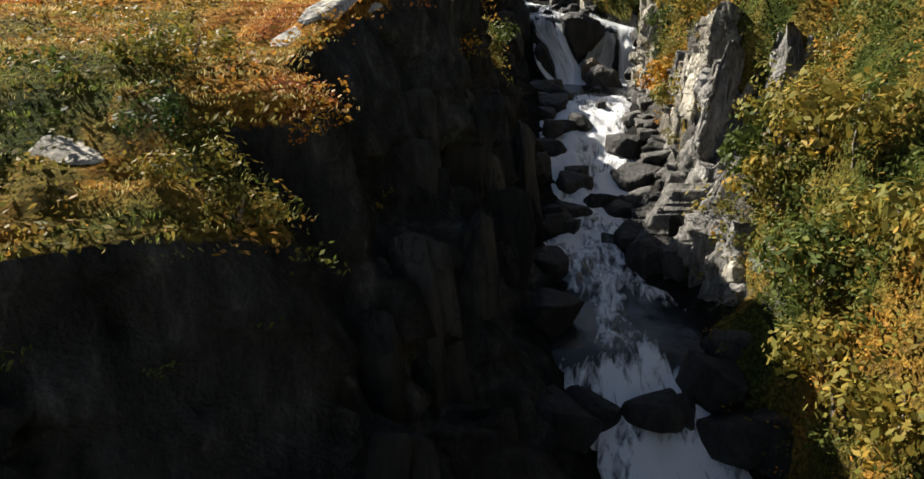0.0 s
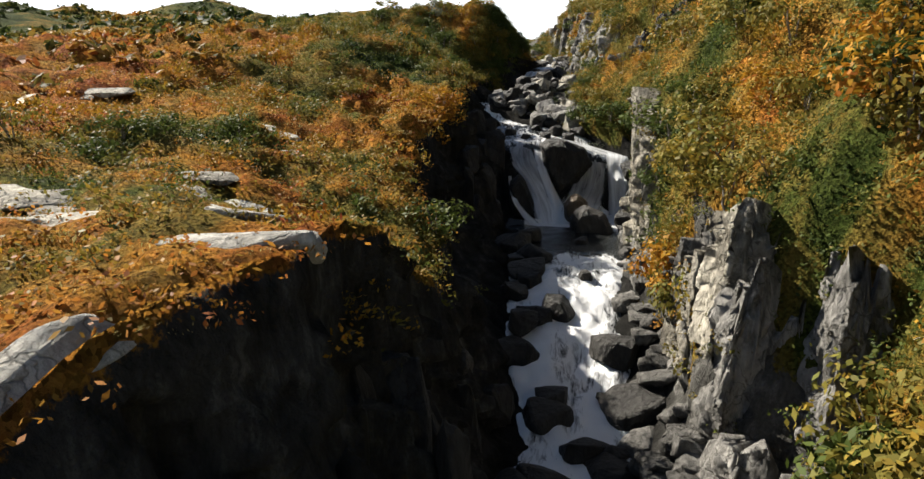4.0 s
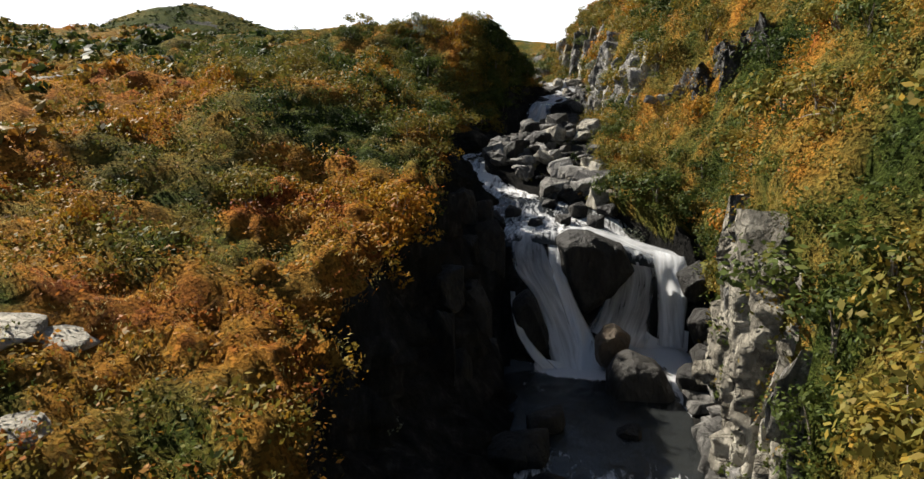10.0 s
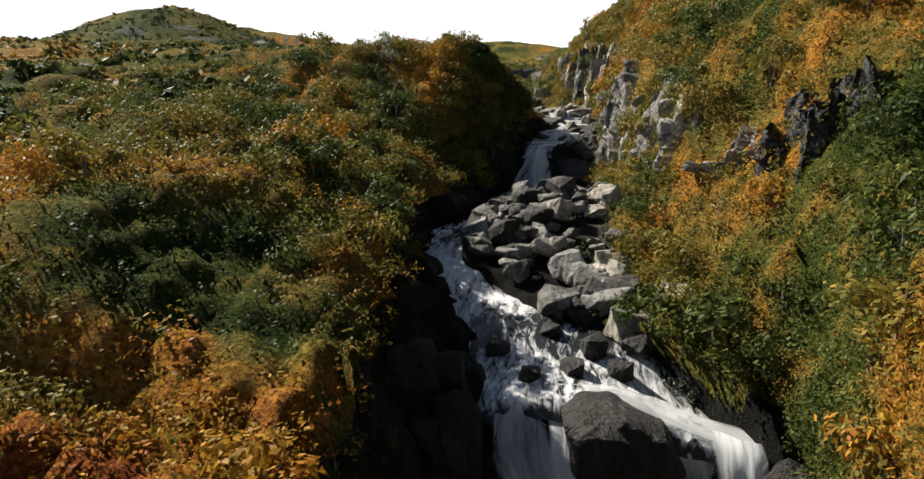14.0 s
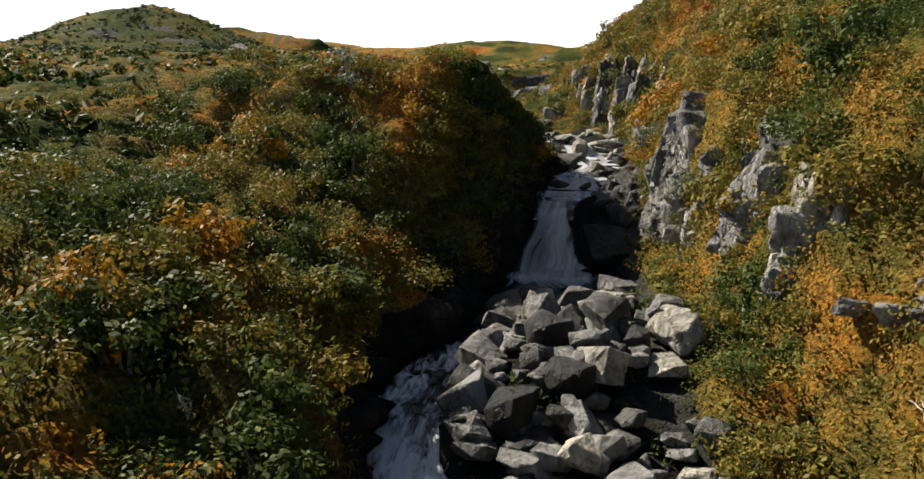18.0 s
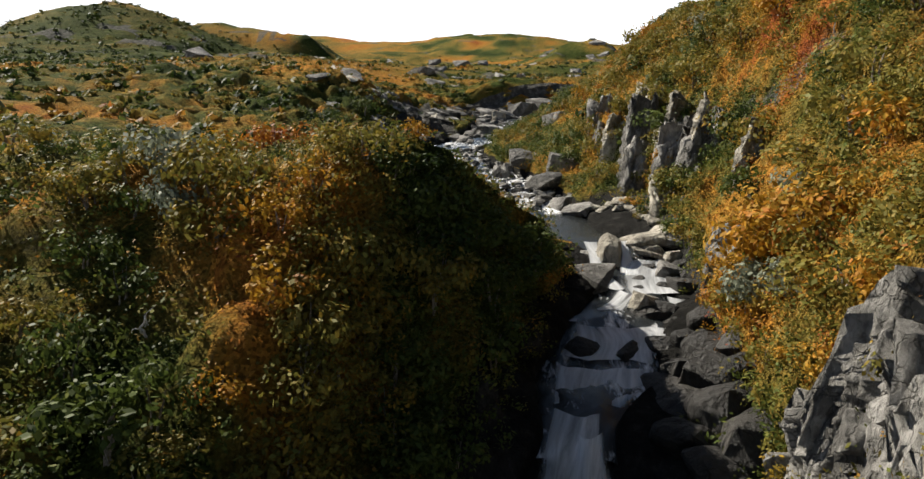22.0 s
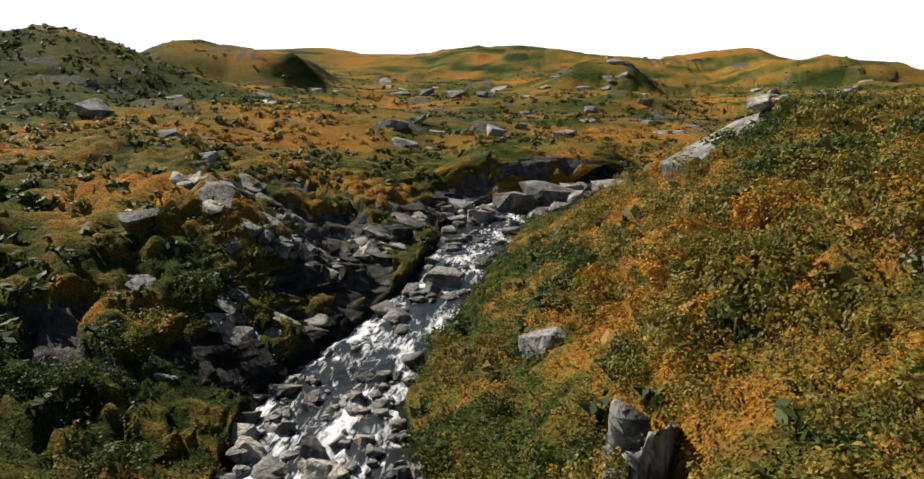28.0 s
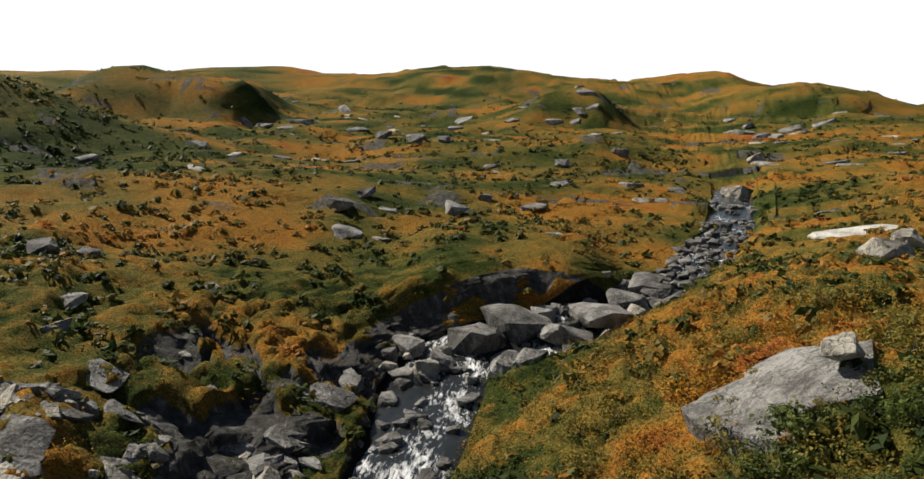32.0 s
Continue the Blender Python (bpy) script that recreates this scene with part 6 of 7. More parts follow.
for label, y, z, length, tall, count, pale in [
    ("pale vertical rock rib on the gorge side, split by joints", 41.6, -2.6, 4.6, 6.4, 16, 0.6),
    ("pale vertical rock rib on the gorge side, split by joints", 46.0, -1.6, 3.2, 6.8, 12, 0.6),
    ("grey rock steps at the foot of the gorge side", 22.5, -7.0, 6.0, 3.0, 12, 0.45),
    ("grey buttress with a dark lower face above the cascade", 32.4, -3.4, 2.6, 3.0, 8, 0.5),
    ("grey broken crag half hidden in birch scrub", 65.0, 6.0, 1.2, 1.9, 5, 0.3),
    ("grey broken crag half hidden in birch scrub", 68.4, 6.4, 1.0, 1.8, 5, 0.3),
    ("tall grey crag of upright slabs among shrubs", 78.8, 6.0, 4.0, 4.6, 12, 0.3),
    ("tall grey crag of upright slabs among shrubs", 75.4, 5.8, 1.6, 3.2, 6, 0.3),
    ("low grey crag above the shaded fall", 72.0, 6.8, 1.6, 3.2, 5, 0.3),
    ("low grey crag beside the stepped falls", 89.8, 8.2, 1.2, 1.5, 6, 0.5),
]:
    outcrop(label, y, z, length, tall, count, pale)
# ribs of the left wall, in near-black rock that stands in for shade
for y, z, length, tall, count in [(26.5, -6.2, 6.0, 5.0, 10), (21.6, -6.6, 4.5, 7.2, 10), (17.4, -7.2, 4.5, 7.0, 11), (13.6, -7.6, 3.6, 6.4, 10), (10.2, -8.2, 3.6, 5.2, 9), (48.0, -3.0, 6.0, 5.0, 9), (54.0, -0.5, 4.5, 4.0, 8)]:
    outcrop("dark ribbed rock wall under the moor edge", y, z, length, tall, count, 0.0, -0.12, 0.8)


def fin(seed, w, d, h, mat, lean):
    """A block of the crag: one face along the gorge, one across it, split by upright joints, with a broken top. Its corner stands at the origin."""
    nu, nv = int((w + d) / 0.11) + 6, int(h / 0.12) + 8
    u = np.linspace(-d, w, nu)[:, None]
    v = np.linspace(0, 1, nv)[None, :]
    top = h * (0.80 + 0.20 * cells(u * 1.5, seed * 1.3, 0, seed) + 0.14 * cells(u * 3.4, seed * 0.7, 0, seed + 1)) * np.clip(1.0 - 0.35 * smooth(0.5 * w, w, u), 0, 1)
    Z = -0.9 + (top + 0.9) * v
    turn = smooth(-0.10, 0.10, u)
    out = 0.17 * cells(u * 1.7 + 0.2 * Z, seed * 1.0, Z * 0.30, seed + 2) + 0.16 * cells(u * 3.3, seed * 1.0, Z * 0.9 + 0.3 * u, seed + 3) + 0.08 * cells(u * 7, seed * 1.0, Z * 3, seed + 6) + 0.14 * fbm(u * 1.5, seed * 1.0, Z * 1.1, 4, seed + 4)
    X = np.maximum(u, 0) - out * (1 - turn) + lean * 0.22 * Z
    Y = np.maximum(-u, 0) - out * turn + lean * 0.10 * Z
    X, Y, Z = np.broadcast_arrays(X, Y, Z)
    rows = [np.stack([X, Y, Z], -1)]
    mid = np.array([w * 0.75 + 0.22 * h * lean, d * 0.75 + 0.1 * h * lean, h * 0.85])
    rim = rows[0][:, -1]
    for c in (0.25, 0.5, 0.75, 1.0):
        ring = rim * (1 - c) + mid * c
        ring[:, 2] = rim[:, 2] * (1 - c) + mid[2] * c + 0.16 * fbm(ring[:, 0] * 2.2, ring[:, 1] * 2.2, seed * 1.0, 3, seed + 5)
        rows.append(ring[:, None])
    P = np.concatenate(rows, 1)
    return mesh_from("fin", P.reshape(-1, 3), grid_faces(*P.shape[:2])[:, ::-1], [mat])


def crag(label, fins, mat=None, lean=0.6):
    """A crag of upright blocks: rows of x, y, z of the corner, width, depth, height."""
    x, y, z = fins[0][:3]
    top = thing("rock_outcrop", label, "rock outcrop", pose(x, y, z), "outcrops of the gorge side")
    for k, (fx, fy, fz, w, d, h) in enumerate(fins):
        part("fin", fin(int(fy * 13 + fx * 7) % 900 + k, w, d, h, mat or (ROCK, ROCK_PALE)[k % 2], lean), top, "", pose(fx - x, fy - y, fz - z, 0, 0, rng.uniform(-9, 9)))
    return top


# coloured with the darkest rock for the shade this one lies in
wedge("boulder", "dark rock jutting into the pool", [(-6.6, 8.0), (-5.8, 8.9), (-4.6, 8.6), (-3.6, 7.8), (-3.8, 7.2), (-6.4, 7.2)], 3.0, 98.9, ROCK_WET_SHADE, "boulders of the riffle")
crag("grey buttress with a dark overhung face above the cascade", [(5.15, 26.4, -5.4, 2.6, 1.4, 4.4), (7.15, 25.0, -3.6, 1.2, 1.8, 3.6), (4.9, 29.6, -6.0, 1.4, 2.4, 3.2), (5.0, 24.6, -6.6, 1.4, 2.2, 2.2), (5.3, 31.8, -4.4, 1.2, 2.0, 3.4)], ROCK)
# sunlight on the head is put into its colour: paler rock than below
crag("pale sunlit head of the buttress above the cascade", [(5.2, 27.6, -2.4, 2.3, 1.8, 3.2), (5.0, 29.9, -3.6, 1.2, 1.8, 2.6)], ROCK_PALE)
# hollow and recess: their deep shade is put into the near-black rock
crag("dark hollow cliff under birch scrub", [(8.1, 61.0, 5.6, 2.7, 3.0, 3.6), (7.3, 62.2, 5.6, 1.0, 1.6, 2.4), (9.6, 60.2, 7.0, 1.6, 2.0, 3.0)], ROCK_WET_SHADE)
crag("dark recess behind a pale upright slab", [(6.9, 69.6, 6.6, 2.0, 2.6, 3.1)], ROCK_WET_SHADE)
crag("pale upright slabs leaning on the gorge side", [(5.3, 68.3, 6.2, 1.1, 1.5, 3.2), (6.0, 67.7, 6.4, 0.8, 1.2, 2.7)], ROCK_PALE)
crag("jagged grey crag of upright slabs over the pool", [(1.1, 113.0, 8.2, 2.3, 2.6, 4.8), (1.8, 109.4, 8.6, 1.7, 2.4, 4.0), (1.4, 111.2, 8.4, 1.2, 1.6, 3.4)])
crag("jagged grey crag of upright slabs over the pool", [(2.5, 106.0, 8.4, 2.0, 2.8, 5.2), (3.1, 107.8, 9.6, 1.8, 2.2, 4.6), (2.5, 104.4, 8.2, 1.4, 1.5, 3.2)])
crag("jagged grey crag of upright slabs over the pool", [(3.45, 101.0, 7.9, 1.7, 2.6, 4.8), (4.0, 102.8, 9.4, 1.9, 2.2, 4.0), (4.5, 99.2, 9.2, 1.7, 2.2, 3.4), (3.3, 99.6, 7.9, 1.0, 1.2, 2.2)])
crag("broken grey blades of rock among the birch scrub", [(4.5, 104.9, 9.9, 0.8, 0.9, 3.4), (5.2, 103.8, 10.6, 0.6, 0.8, 2.6), (4.7, 98.6, 8.6, 0.8, 0.9, 2.2), (5.0, 100.0, 10.4, 0.6, 0.9, 2.9), (5.6, 98.9, 10.8, 0.7, 0.8, 2.2)])
crag("broken grey blades of rock among the birch scrub", [(3.6, 109.6, 10.4, 0.7, 0.8, 2.6), (2.9, 111.4, 9.8, 0.6, 0.9, 2.8), (4.3, 107.0, 11.0, 0.6, 0.7, 2.2), (3.9, 104.0, 9.2, 0.6, 0.8, 2.4), (4.3, 97.6, 8.0, 0.6, 0.7, 1.8)])
crag("single standing rock fin in the scrub", [(5.6, 94.0, 10.9, 0.7, 0.45, 2.0)], ROCK_PALE)

small = []
for k in range(90):
    y, t = rng.uniform(20, 50), rng.random()
    l, r = float(water_edges(y)[1]), float(curve(RIGHT_BANK, y, 1))
    x, s = l + (r - l) * t, rng.uniform(0.2, 0.7)
    small.append((x, y, height(x, y) + 0.12 * s, s))
stones("rubble", "grey rubble on the bank of the cascade", DRY, small)

# ---- scrub ----
def leaf_cloud(seed, leaves, spread, tall, leaf, clumps, lift=0.4, slim=0.55):
    """Leaf quads gathered in clumps: arrays of corners n x 4 x 3 and a clump value each."""
    g = np.random.default_rng(seed)
    a, rr = g.uniform(0, 2 * np.pi, clumps), np.sqrt(g.uniform(0.0, 1, clumps))
    cz = tall * (0.28 + 0.62 * g.random(clumps) * (1 - 0.55 * rr))
    cen = np.stack([np.cos(a) * rr * spread * 0.75, np.sin(a) * rr * spread * 0.75, cz], 1)
    size = g.uniform(0.24, 0.46, clumps) * spread
    which = g.integers(0, clumps, leaves)
    d = g.normal(size=(leaves, 3))
    d /= np.linalg.norm(d, axis=1, keepdims=True)
    p = cen[which] + d * (size[which] * g.uniform(0.55, 1.05, leaves))[:, None] * np.array([1, 1, 0.8])
    p[:, 2] = np.maximum(p[:, 2], 0.04 * tall)
    n = d + g.normal(size=(leaves, 3)) * 0.38 + np.array([-0.1, 0.1, lift])
    n /= np.linalg.norm(n, axis=1, keepdims=True)
    u = np.cross(n, g.normal(size=(leaves, 3)))
    u /= np.linalg.norm(u, axis=1, keepdims=True)
    v = np.cross(n, u)
    s = leaf * g.uniform(0.6, 1.25, leaves)[:, None]
    quads = np.stack([p - u * s, p - v * s * slim, p + u * s, p + v * s * slim], 1)
    return quads, g.normal(size=clumps)[which] * 0.05


def tuft(seed, blades, spread, tall, wide):
    """Upright blades in a tussock: arrays of corners n x 4 x 3 and a value each."""
    g = np.random.default_rng(seed)
    a, r = g.uniform(0, 2 * np.pi, blades), np.sqrt(g.random(blades)) * spread
    base = np.stack([np.cos(a) * r, np.sin(a) * r, np.zeros(blades)], 1)
    h = tall * g.uniform(0.5, 1.15, blades)
    tip = base + np.stack([np.cos(a) * h * g.uniform(0.1, 0.9, blades), np.sin(a) * h * g.uniform(0.1, 0.9, blades), h], 1)
    turn = g.uniform(0, 2 * np.pi, blades)
    side = np.stack([np.cos(turn), np.sin(turn), np.zeros(blades)], 1) * (wide * g.uniform(0.6, 1.3, blades))[:, None]
    mid = base * 0.45 + tip * 0.55 + np.array([0, 0, 0.08 * tall])
    return np.stack([base, mid - side, tip, mid + side], 1), g.normal(size=blades) * 0.03


def leaf_mesh(name, quads, hue, mat):
    q = quads.reshape(-1, 3)
    return mesh_from(name, q, np.arange(len(q)).reshape(-1, 4), [mat], [("hue", np.repeat(hue, 4))])


def stem_mesh(seed, tall):
    r = random.Random(seed)
    bm = bmesh.new()
    rings, p, d = [], Vector((0, 0, -0.2)), Vector((r.uniform(-0.35, 0.35), r.uniform(-0.35, 0.35), 1))
    for k in range(6):
        rad = 0.035 * tall * (1 - k / 6.5)
        rings.append([bm.verts.new(p + Vector((math.cos(a) * rad, math.sin(a) * rad, 0))) for a in (0, 1.57, 3.14, 4.71)])
        p = p + d.normalized() * tall * 0.19
        d += Vector((r.uniform(-0.4, 0.4), r.uniform(-0.4, 0.4), r.uniform(-0.1, 0.2)))
    for a, b in zip(rings, rings[1:]):
        for k in range(4):
            bm.faces.new((a[k], a[(k + 1) % 4], b[(k + 1) % 4], b[k]))
    me = bpy.data.meshes.new("stem")
    bm.to_mesh(me)
    bm.free()
    me.materials.append(BARK)
    return me


STEMS = [stem_mesh(k, 1.0) for k in range(4)]
KINDS = [("willow_shrub", "dense green willow shrub on the slope", "shrub", 0.22), ("willow_shrub", "dark green willow shrub on the slope", "shrub", 0.08), ("birch_shrub", "olive and yellow birch shrub in autumn leaf", "shrub", 0.48), ("golden_birch_shrub", "golden orange birch shrub in autumn leaf", "shrub", 0.74), ("rowan_shrub", "rust red shrub in autumn leaf", "shrub", 0.90), ("grey_willow_shrub", "silvery grey willow shrub on the gorge side", "shrub", 0.5)]
SHRUBS = []
for kind, label, category, hue in KINDS:
    row = []
    for k in range(3):
        quads, dh = leaf_cloud(300 + len(SHRUBS) * 7 + k, 560, 1.0, 1.15, 0.068, 11)
        crown = leaf_mesh("crown", quads, hue + dh, SILVER if "grey" in kind else LEAVES)
        top = thing(kind, label, category, pose(0, 0, 0))
        part("crown", crown, top)
        for j in range(3):
            part("stem", STEMS[(k + j) % 4], top, "", pose(0, 0, 0, 0, 0, 120 * j + 40 * k))
        row.append(top)
    SHRUBS.append(row)

def limb(seed, length, radius, mat, bend=1.0):
    """A bent, tapering bare limb from the origin, leaning over."""
    r = random.Random(seed)
    bm = bmesh.new()
    rings, p, d = [], Vector((0, 0, -0.15)), Vector((r.uniform(-0.6, 0.6) * bend, r.uniform(-0.6, 0.6) * bend, 1)).normalized()
    n = 10
    for k in range(n):
        rad = radius * (1 - 0.85 * k / (n - 1))
        side = d.cross(Vector((0.3, 1, 0.2))).normalized()
        other = d.cross(side)
        rings.append([bm.verts.new(p + side * math.cos(a) * rad + other * math.sin(a) * rad) for a in (0, 1.047, 2.094, 3.142, 4.189, 5.236)])
        p = p + d * length / n
        d = (d + Vector((r.uniform(-0.5, 0.5) * bend, r.uniform(-0.5, 0.5) * bend, r.uniform(-0.45, 0.25) * bend))).normalized()
    for a, b in zip(rings, rings[1:]):
        for k in range(6):
            bm.faces.new((a[k], a[(k + 1) % 6], b[(k + 1) % 6], b[k]))
    bm.faces.new(rings[-1])
    me = bpy.data.meshes.new("limb")
    bm.to_mesh(me)
    bm.free()
    me.materials.append(mat)
    return me


for k, (x, y, s) in enumerate([(6.6, 17.2, 1.5), (7.6, 21.5, 1.3), (7.2, 43.5, 1.6), (6.4, 63.0, 1.2), (5.2, 68.4, 1.1), (-6.8, 60.2, 1.0), (-8.9, 79.6, 1.1)]):
    dead = thing("dead_shrub", "bare bleached shrub with twisted leafless stems", "shrub", pose(x, y, height(x, y), 0, 0, 70 * k), "dead shrubs")
    for j in range(3):
        stem = part("stem", limb(k * 5 + j, s * (1 - 0.2 * j), 0.035, PALE_BARK), dead, "", pose(0, 0, 0, 0, 0, 115 * j))
        part("twig", limb(k * 5 + j + 60, s * 0.45, 0.014, PALE_BARK), dead, "", pose(0, 0, 0.3 * s, 25, 0, 115 * j + 30))
# the bleached log in the bushes by the riffle
fallen = new("fallen_log", limb(91, 3.4, 0.20, PALE_BARK, 0.12))
low = Vector((-7.7, 101.6, height(-7.7, 101.6) + 0.25))
fallen.matrix_basis = Matrix.Translation(low) @ Vector((0, 0, 1)).rotation_difference(Vector((-2.9, 1.6, 0.9))).to_matrix().to_4x4()
tagged(fallen, "bleached bare log leaning in the yellow bushes", "log")

CA = np.gradient(GY, axis=0) * np.hypot(np.gradient(GX, axis=1), np.gradient(GZ, axis=1))
G2 = np.random.default_rng(12)


def sow(weight, count):
    """Places on the land, chosen by a weight on its cells: x, y, z and the cell's row and column."""
    w = np.clip(weight, 0, None) * CA
    c = np.cumsum(w[:-1, :-1].ravel())
    pick = np.searchsorted(c, G2.random(count) * c[-1])
    r, k = np.unravel_index(np.clip(pick, 0, len(c) - 1), w[:-1, :-1].shape)
    a, b = G2.random(count), G2.random(count)
    P = np.stack([GX, GY, GZ], -1)
    p = P[r, k] * ((1 - a) * (1 - b))[:, None] + P[r + 1, k] * (a * (1 - b))[:, None] + P[r, k + 1] * ((1 - a) * b)[:, None] + P[r + 1, k + 1] * (a * b)[:, None]
    return p, r, k


dry = (SPAN != 5)[None, :] & (GZ > wz_row + 0.35)
thicket = smooth(-0.10, 0.18, fbm(GX * 0.22, GY * 0.22, 0, 3, 91))
left_side, right_side = (SPAN < 5)[None, :], (SPAN > 5)[None, :]
thick_left = (0.2 + 0.8 * smooth(-0.02, 0.2, fbm(GX * 0.3, GY * 0.3, 0, 3, 91))) * smooth(64, 58, GY) + (0.45 + 0.55 * thicket) * smooth(58, 64, GY)
W_SHRUB = np.zeros_like(GX)
W_SHRUB += left_side * (SPAN != 4)[None, :] * thick_left * np.interp(GY, [4, 20, 28, 34, 54, 58, 66, 82, 86, 90, 108, 116, 135, 160], [0.2, 0.2, 0.2, 0.9, 1.1, 2.0, 1.7, 1.3, 0.4, 0.12, 0.2, 0.9, 0.6, 0.1]) * smooth(-26, -9, GX)
W_SHRUB += (SPAN == 4)[None, :] * 0.35 * smooth(np.where((GY > 38) & (GY < 62), 0.16, 0.45), np.where((GY > 38) & (GY < 62), 0.04, 0.15), np.repeat(ALONG[None, :], len(ROWS), 0)) * np.interp(GY, [8, 30, 38, 60, 92, 110], [0.3, 0.3, 1.0, 1.0, 0.9, 0.3])
W_SHRUB += (SPAN == 4)[None, :] * 3.0 * smooth(0.95, 0.6, ALONG)[None, :] * smooth(75, 79, GY) * smooth(92, 86, GY)
W_SHRUB += 1.7 * right_side * (0.55 + 0.45 * thicket) * np.interp(GY, [4, 100, 116, 124, 150, 165], [1.0, 1.0, 0.9, 0.6, 0.4, 0.1]) * (1 - 0.75 * smooth(0.5, 0.8, ROCKY))
W_SHRUB *= dry * (GX > -24) * (GX < 16) * (1 - 0.9 * np.maximum(bare, slabs))
W_SHRUB *= 1 - 0.96 * (SPAN == 3)[None, :] * smooth(83.5, 85, GY) * smooth(99, 95, GY) * smooth(-11, -9, GX)
W_SHRUB *= 1 - 0.95 * (SPAN == 4)[None, :] * smooth(114, 120, GY)
W_SHRUB *= 1 - 0.9 * (SPAN == 4)[None, :] * smooth(84, 86, GY) * smooth(0.35, 0.1, ALONG)[None, :]
W_SHRUB *= 1 - 0.9 * (SPAN == 6)[None, :] * smooth(0.0, 1.0, (GY < 50) | ((GY > 57) & (GY < 78) & (GX < 2.7)))


W_SHRUB *= 1 - 0.95 * smooth(1.6, 0.9, np.hypot(GX - 5.5, (GY - 92.6) * 0.7))
W_SHRUB *= 0.2 + 0.8 * smooth(0.2, 0.65, MOUND)


def scrub_hue(p, g):
    """Which colour a shrub takes, from drifts of colour over the land."""
    _, tint, _, tint2 = bushes(p[:, 0], p[:, 1])
    h = colour_drift(p[:, 0], p[:, 1], g.normal(size=len(p)) * 0.04 + 0.12 * tint + 0.06 * tint2)
    return np.clip(h, 0.03, 0.95)


shrub_spots, _, _ = sow(W_SHRUB * np.where(GX > 0, smooth(138, 126, GY), smooth(112, 100, GY)) * smooth(-16, -12, GX) * smooth(14, 11, GX), 440)
upper_spots, _, _ = sow(W_SHRUB * smooth(152, 140, GY) * np.where(GX > 0, smooth(108, 116, GY), 0.7 * smooth(108, 116, GY)) * smooth(-24, -18, GX) * smooth(16, 13, GX), 150)
slope_spots, _, _ = sow(W_SHRUB * left_side * smooth(36, 42, GY) * smooth(98, 92, GY) * smooth(-17, -12, GX) * (0.3 + smooth(58, 64, GY)), 170)
shrub_spots = np.concatenate([shrub_spots, upper_spots, slope_spots])
hues = scrub_hue(shrub_spots, G2)
for p, h in zip(shrub_spots, hues):
    row = min(range(5), key=lambda k: abs(KINDS[k][3] - h))
    s = rng.uniform(0.55, 1.15) * (1.5 if p[0] > 4.5 and p[1] < 106 else 1.1)
    ob = copy_thing(rng.choice(SHRUBS[row]), pose(p[0], p[1], p[2] - 0.08, rng.uniform(-10, 10), rng.uniform(-10, 10), rng.uniform(0, 360)))
    ob.scale = (s * rng.uniform(0.85, 1.2), s * rng.uniform(0.85, 1.2), s * rng.uniform(0.8, 1.25))
    ob["group"] = "shrubs of the gorge"
# single bushes that stand out, stretch by stretch: kind, x, y, size
BUSHES = []
# brink and cascade
BUSHES += [(2, -4.0, 9.0, 0.6), (2, -4.8, 9.5, 0.7), (1, -5.6, 10.2, 0.7), (2, -6.6, 11.6, 0.6), (4, -3.4, 11.9, 0.45), (2, 6.2, 13.6, 1.2), (2, 5.8, 15.4, 1.2), (5, 5.6, 17.4, 1.0), (2, 6.4, 18.2, 1.3), (2, 6.0, 20.2, 1.0), (3, 8.8, 27.5, 1.8), (3, 9.6, 29.5, 1.5), (5, -3.8, 40.4, 0.6)]
# heap
BUSHES += [(2, 6.8, 50.8, 0.9), (0, 7.2, 52.2, 0.8), (1, 7.0, 53.8, 1.0), (2, 6.6, 56.6, 0.9), (5, 4.2, 57.6, 0.8), (3, -5.9, 58, 0.9), (1, 5.2, 59.4, 0.9), (3, -8.4, 60.2, 1.1), (3, -9.1, 61, 1.2), (2, 4.4, 61.6, 0.9), (3, -7.4, 62.4, 0.9), (2, 5.0, 62.4, 1.1), (2, 4.0, 63.8, 0.9), (3, -8.6, 65.2, 1.1), (3, -9.1, 66, 1.4), (0, 3.7, 66.2, 0.8)]
# shaded hill
BUSHES += [(2, 5.6, 70.0, 1.0), (2, 4.8, 74.4, 1.1), (3, -12.6, 75.8, 1.1), (3, -11.2, 76, 1.2), (5, 4.4, 76.0, 1.0), (3, -11.8, 76.4, 1.2), (5, 4.0, 78.4, 0.7), (2, 4.7, 79.0, 0.9), (3, 5.0, 80.9, 0.9), (3, -7.7, 82, 1.3), (5, -9.4, 82.2, 1.0), (3, 4.2, 82.4, 0.7), (5, -10.2, 83, 1.3), (2, 3.9, 83.8, 0.6)]
BUSHES += [(2, -5.6, 84.6, 0.5), (5, 4.6, 84.8, 0.9), (3, -4.6, 85.4, 0.5), (3, 4.0, 85.5, 0.7), (3, -9.7, 86, 1.5), (5, 4.3, 86, 1.1), (3, -6.4, 86.0, 0.5), (2, -3.6, 86.2, 0.45), (4, -8.6, 86.4, 1.1), (3, 4.1, 87.4, 0.7), (2, -4.4, 87.6, 0.45), (2, 4.0, 88.2, 0.5), (1, -3.0, 88.2, 0.45), (5, 5.6, 88.4, 1.0), (3, 4.2, 89.2, 0.6)]
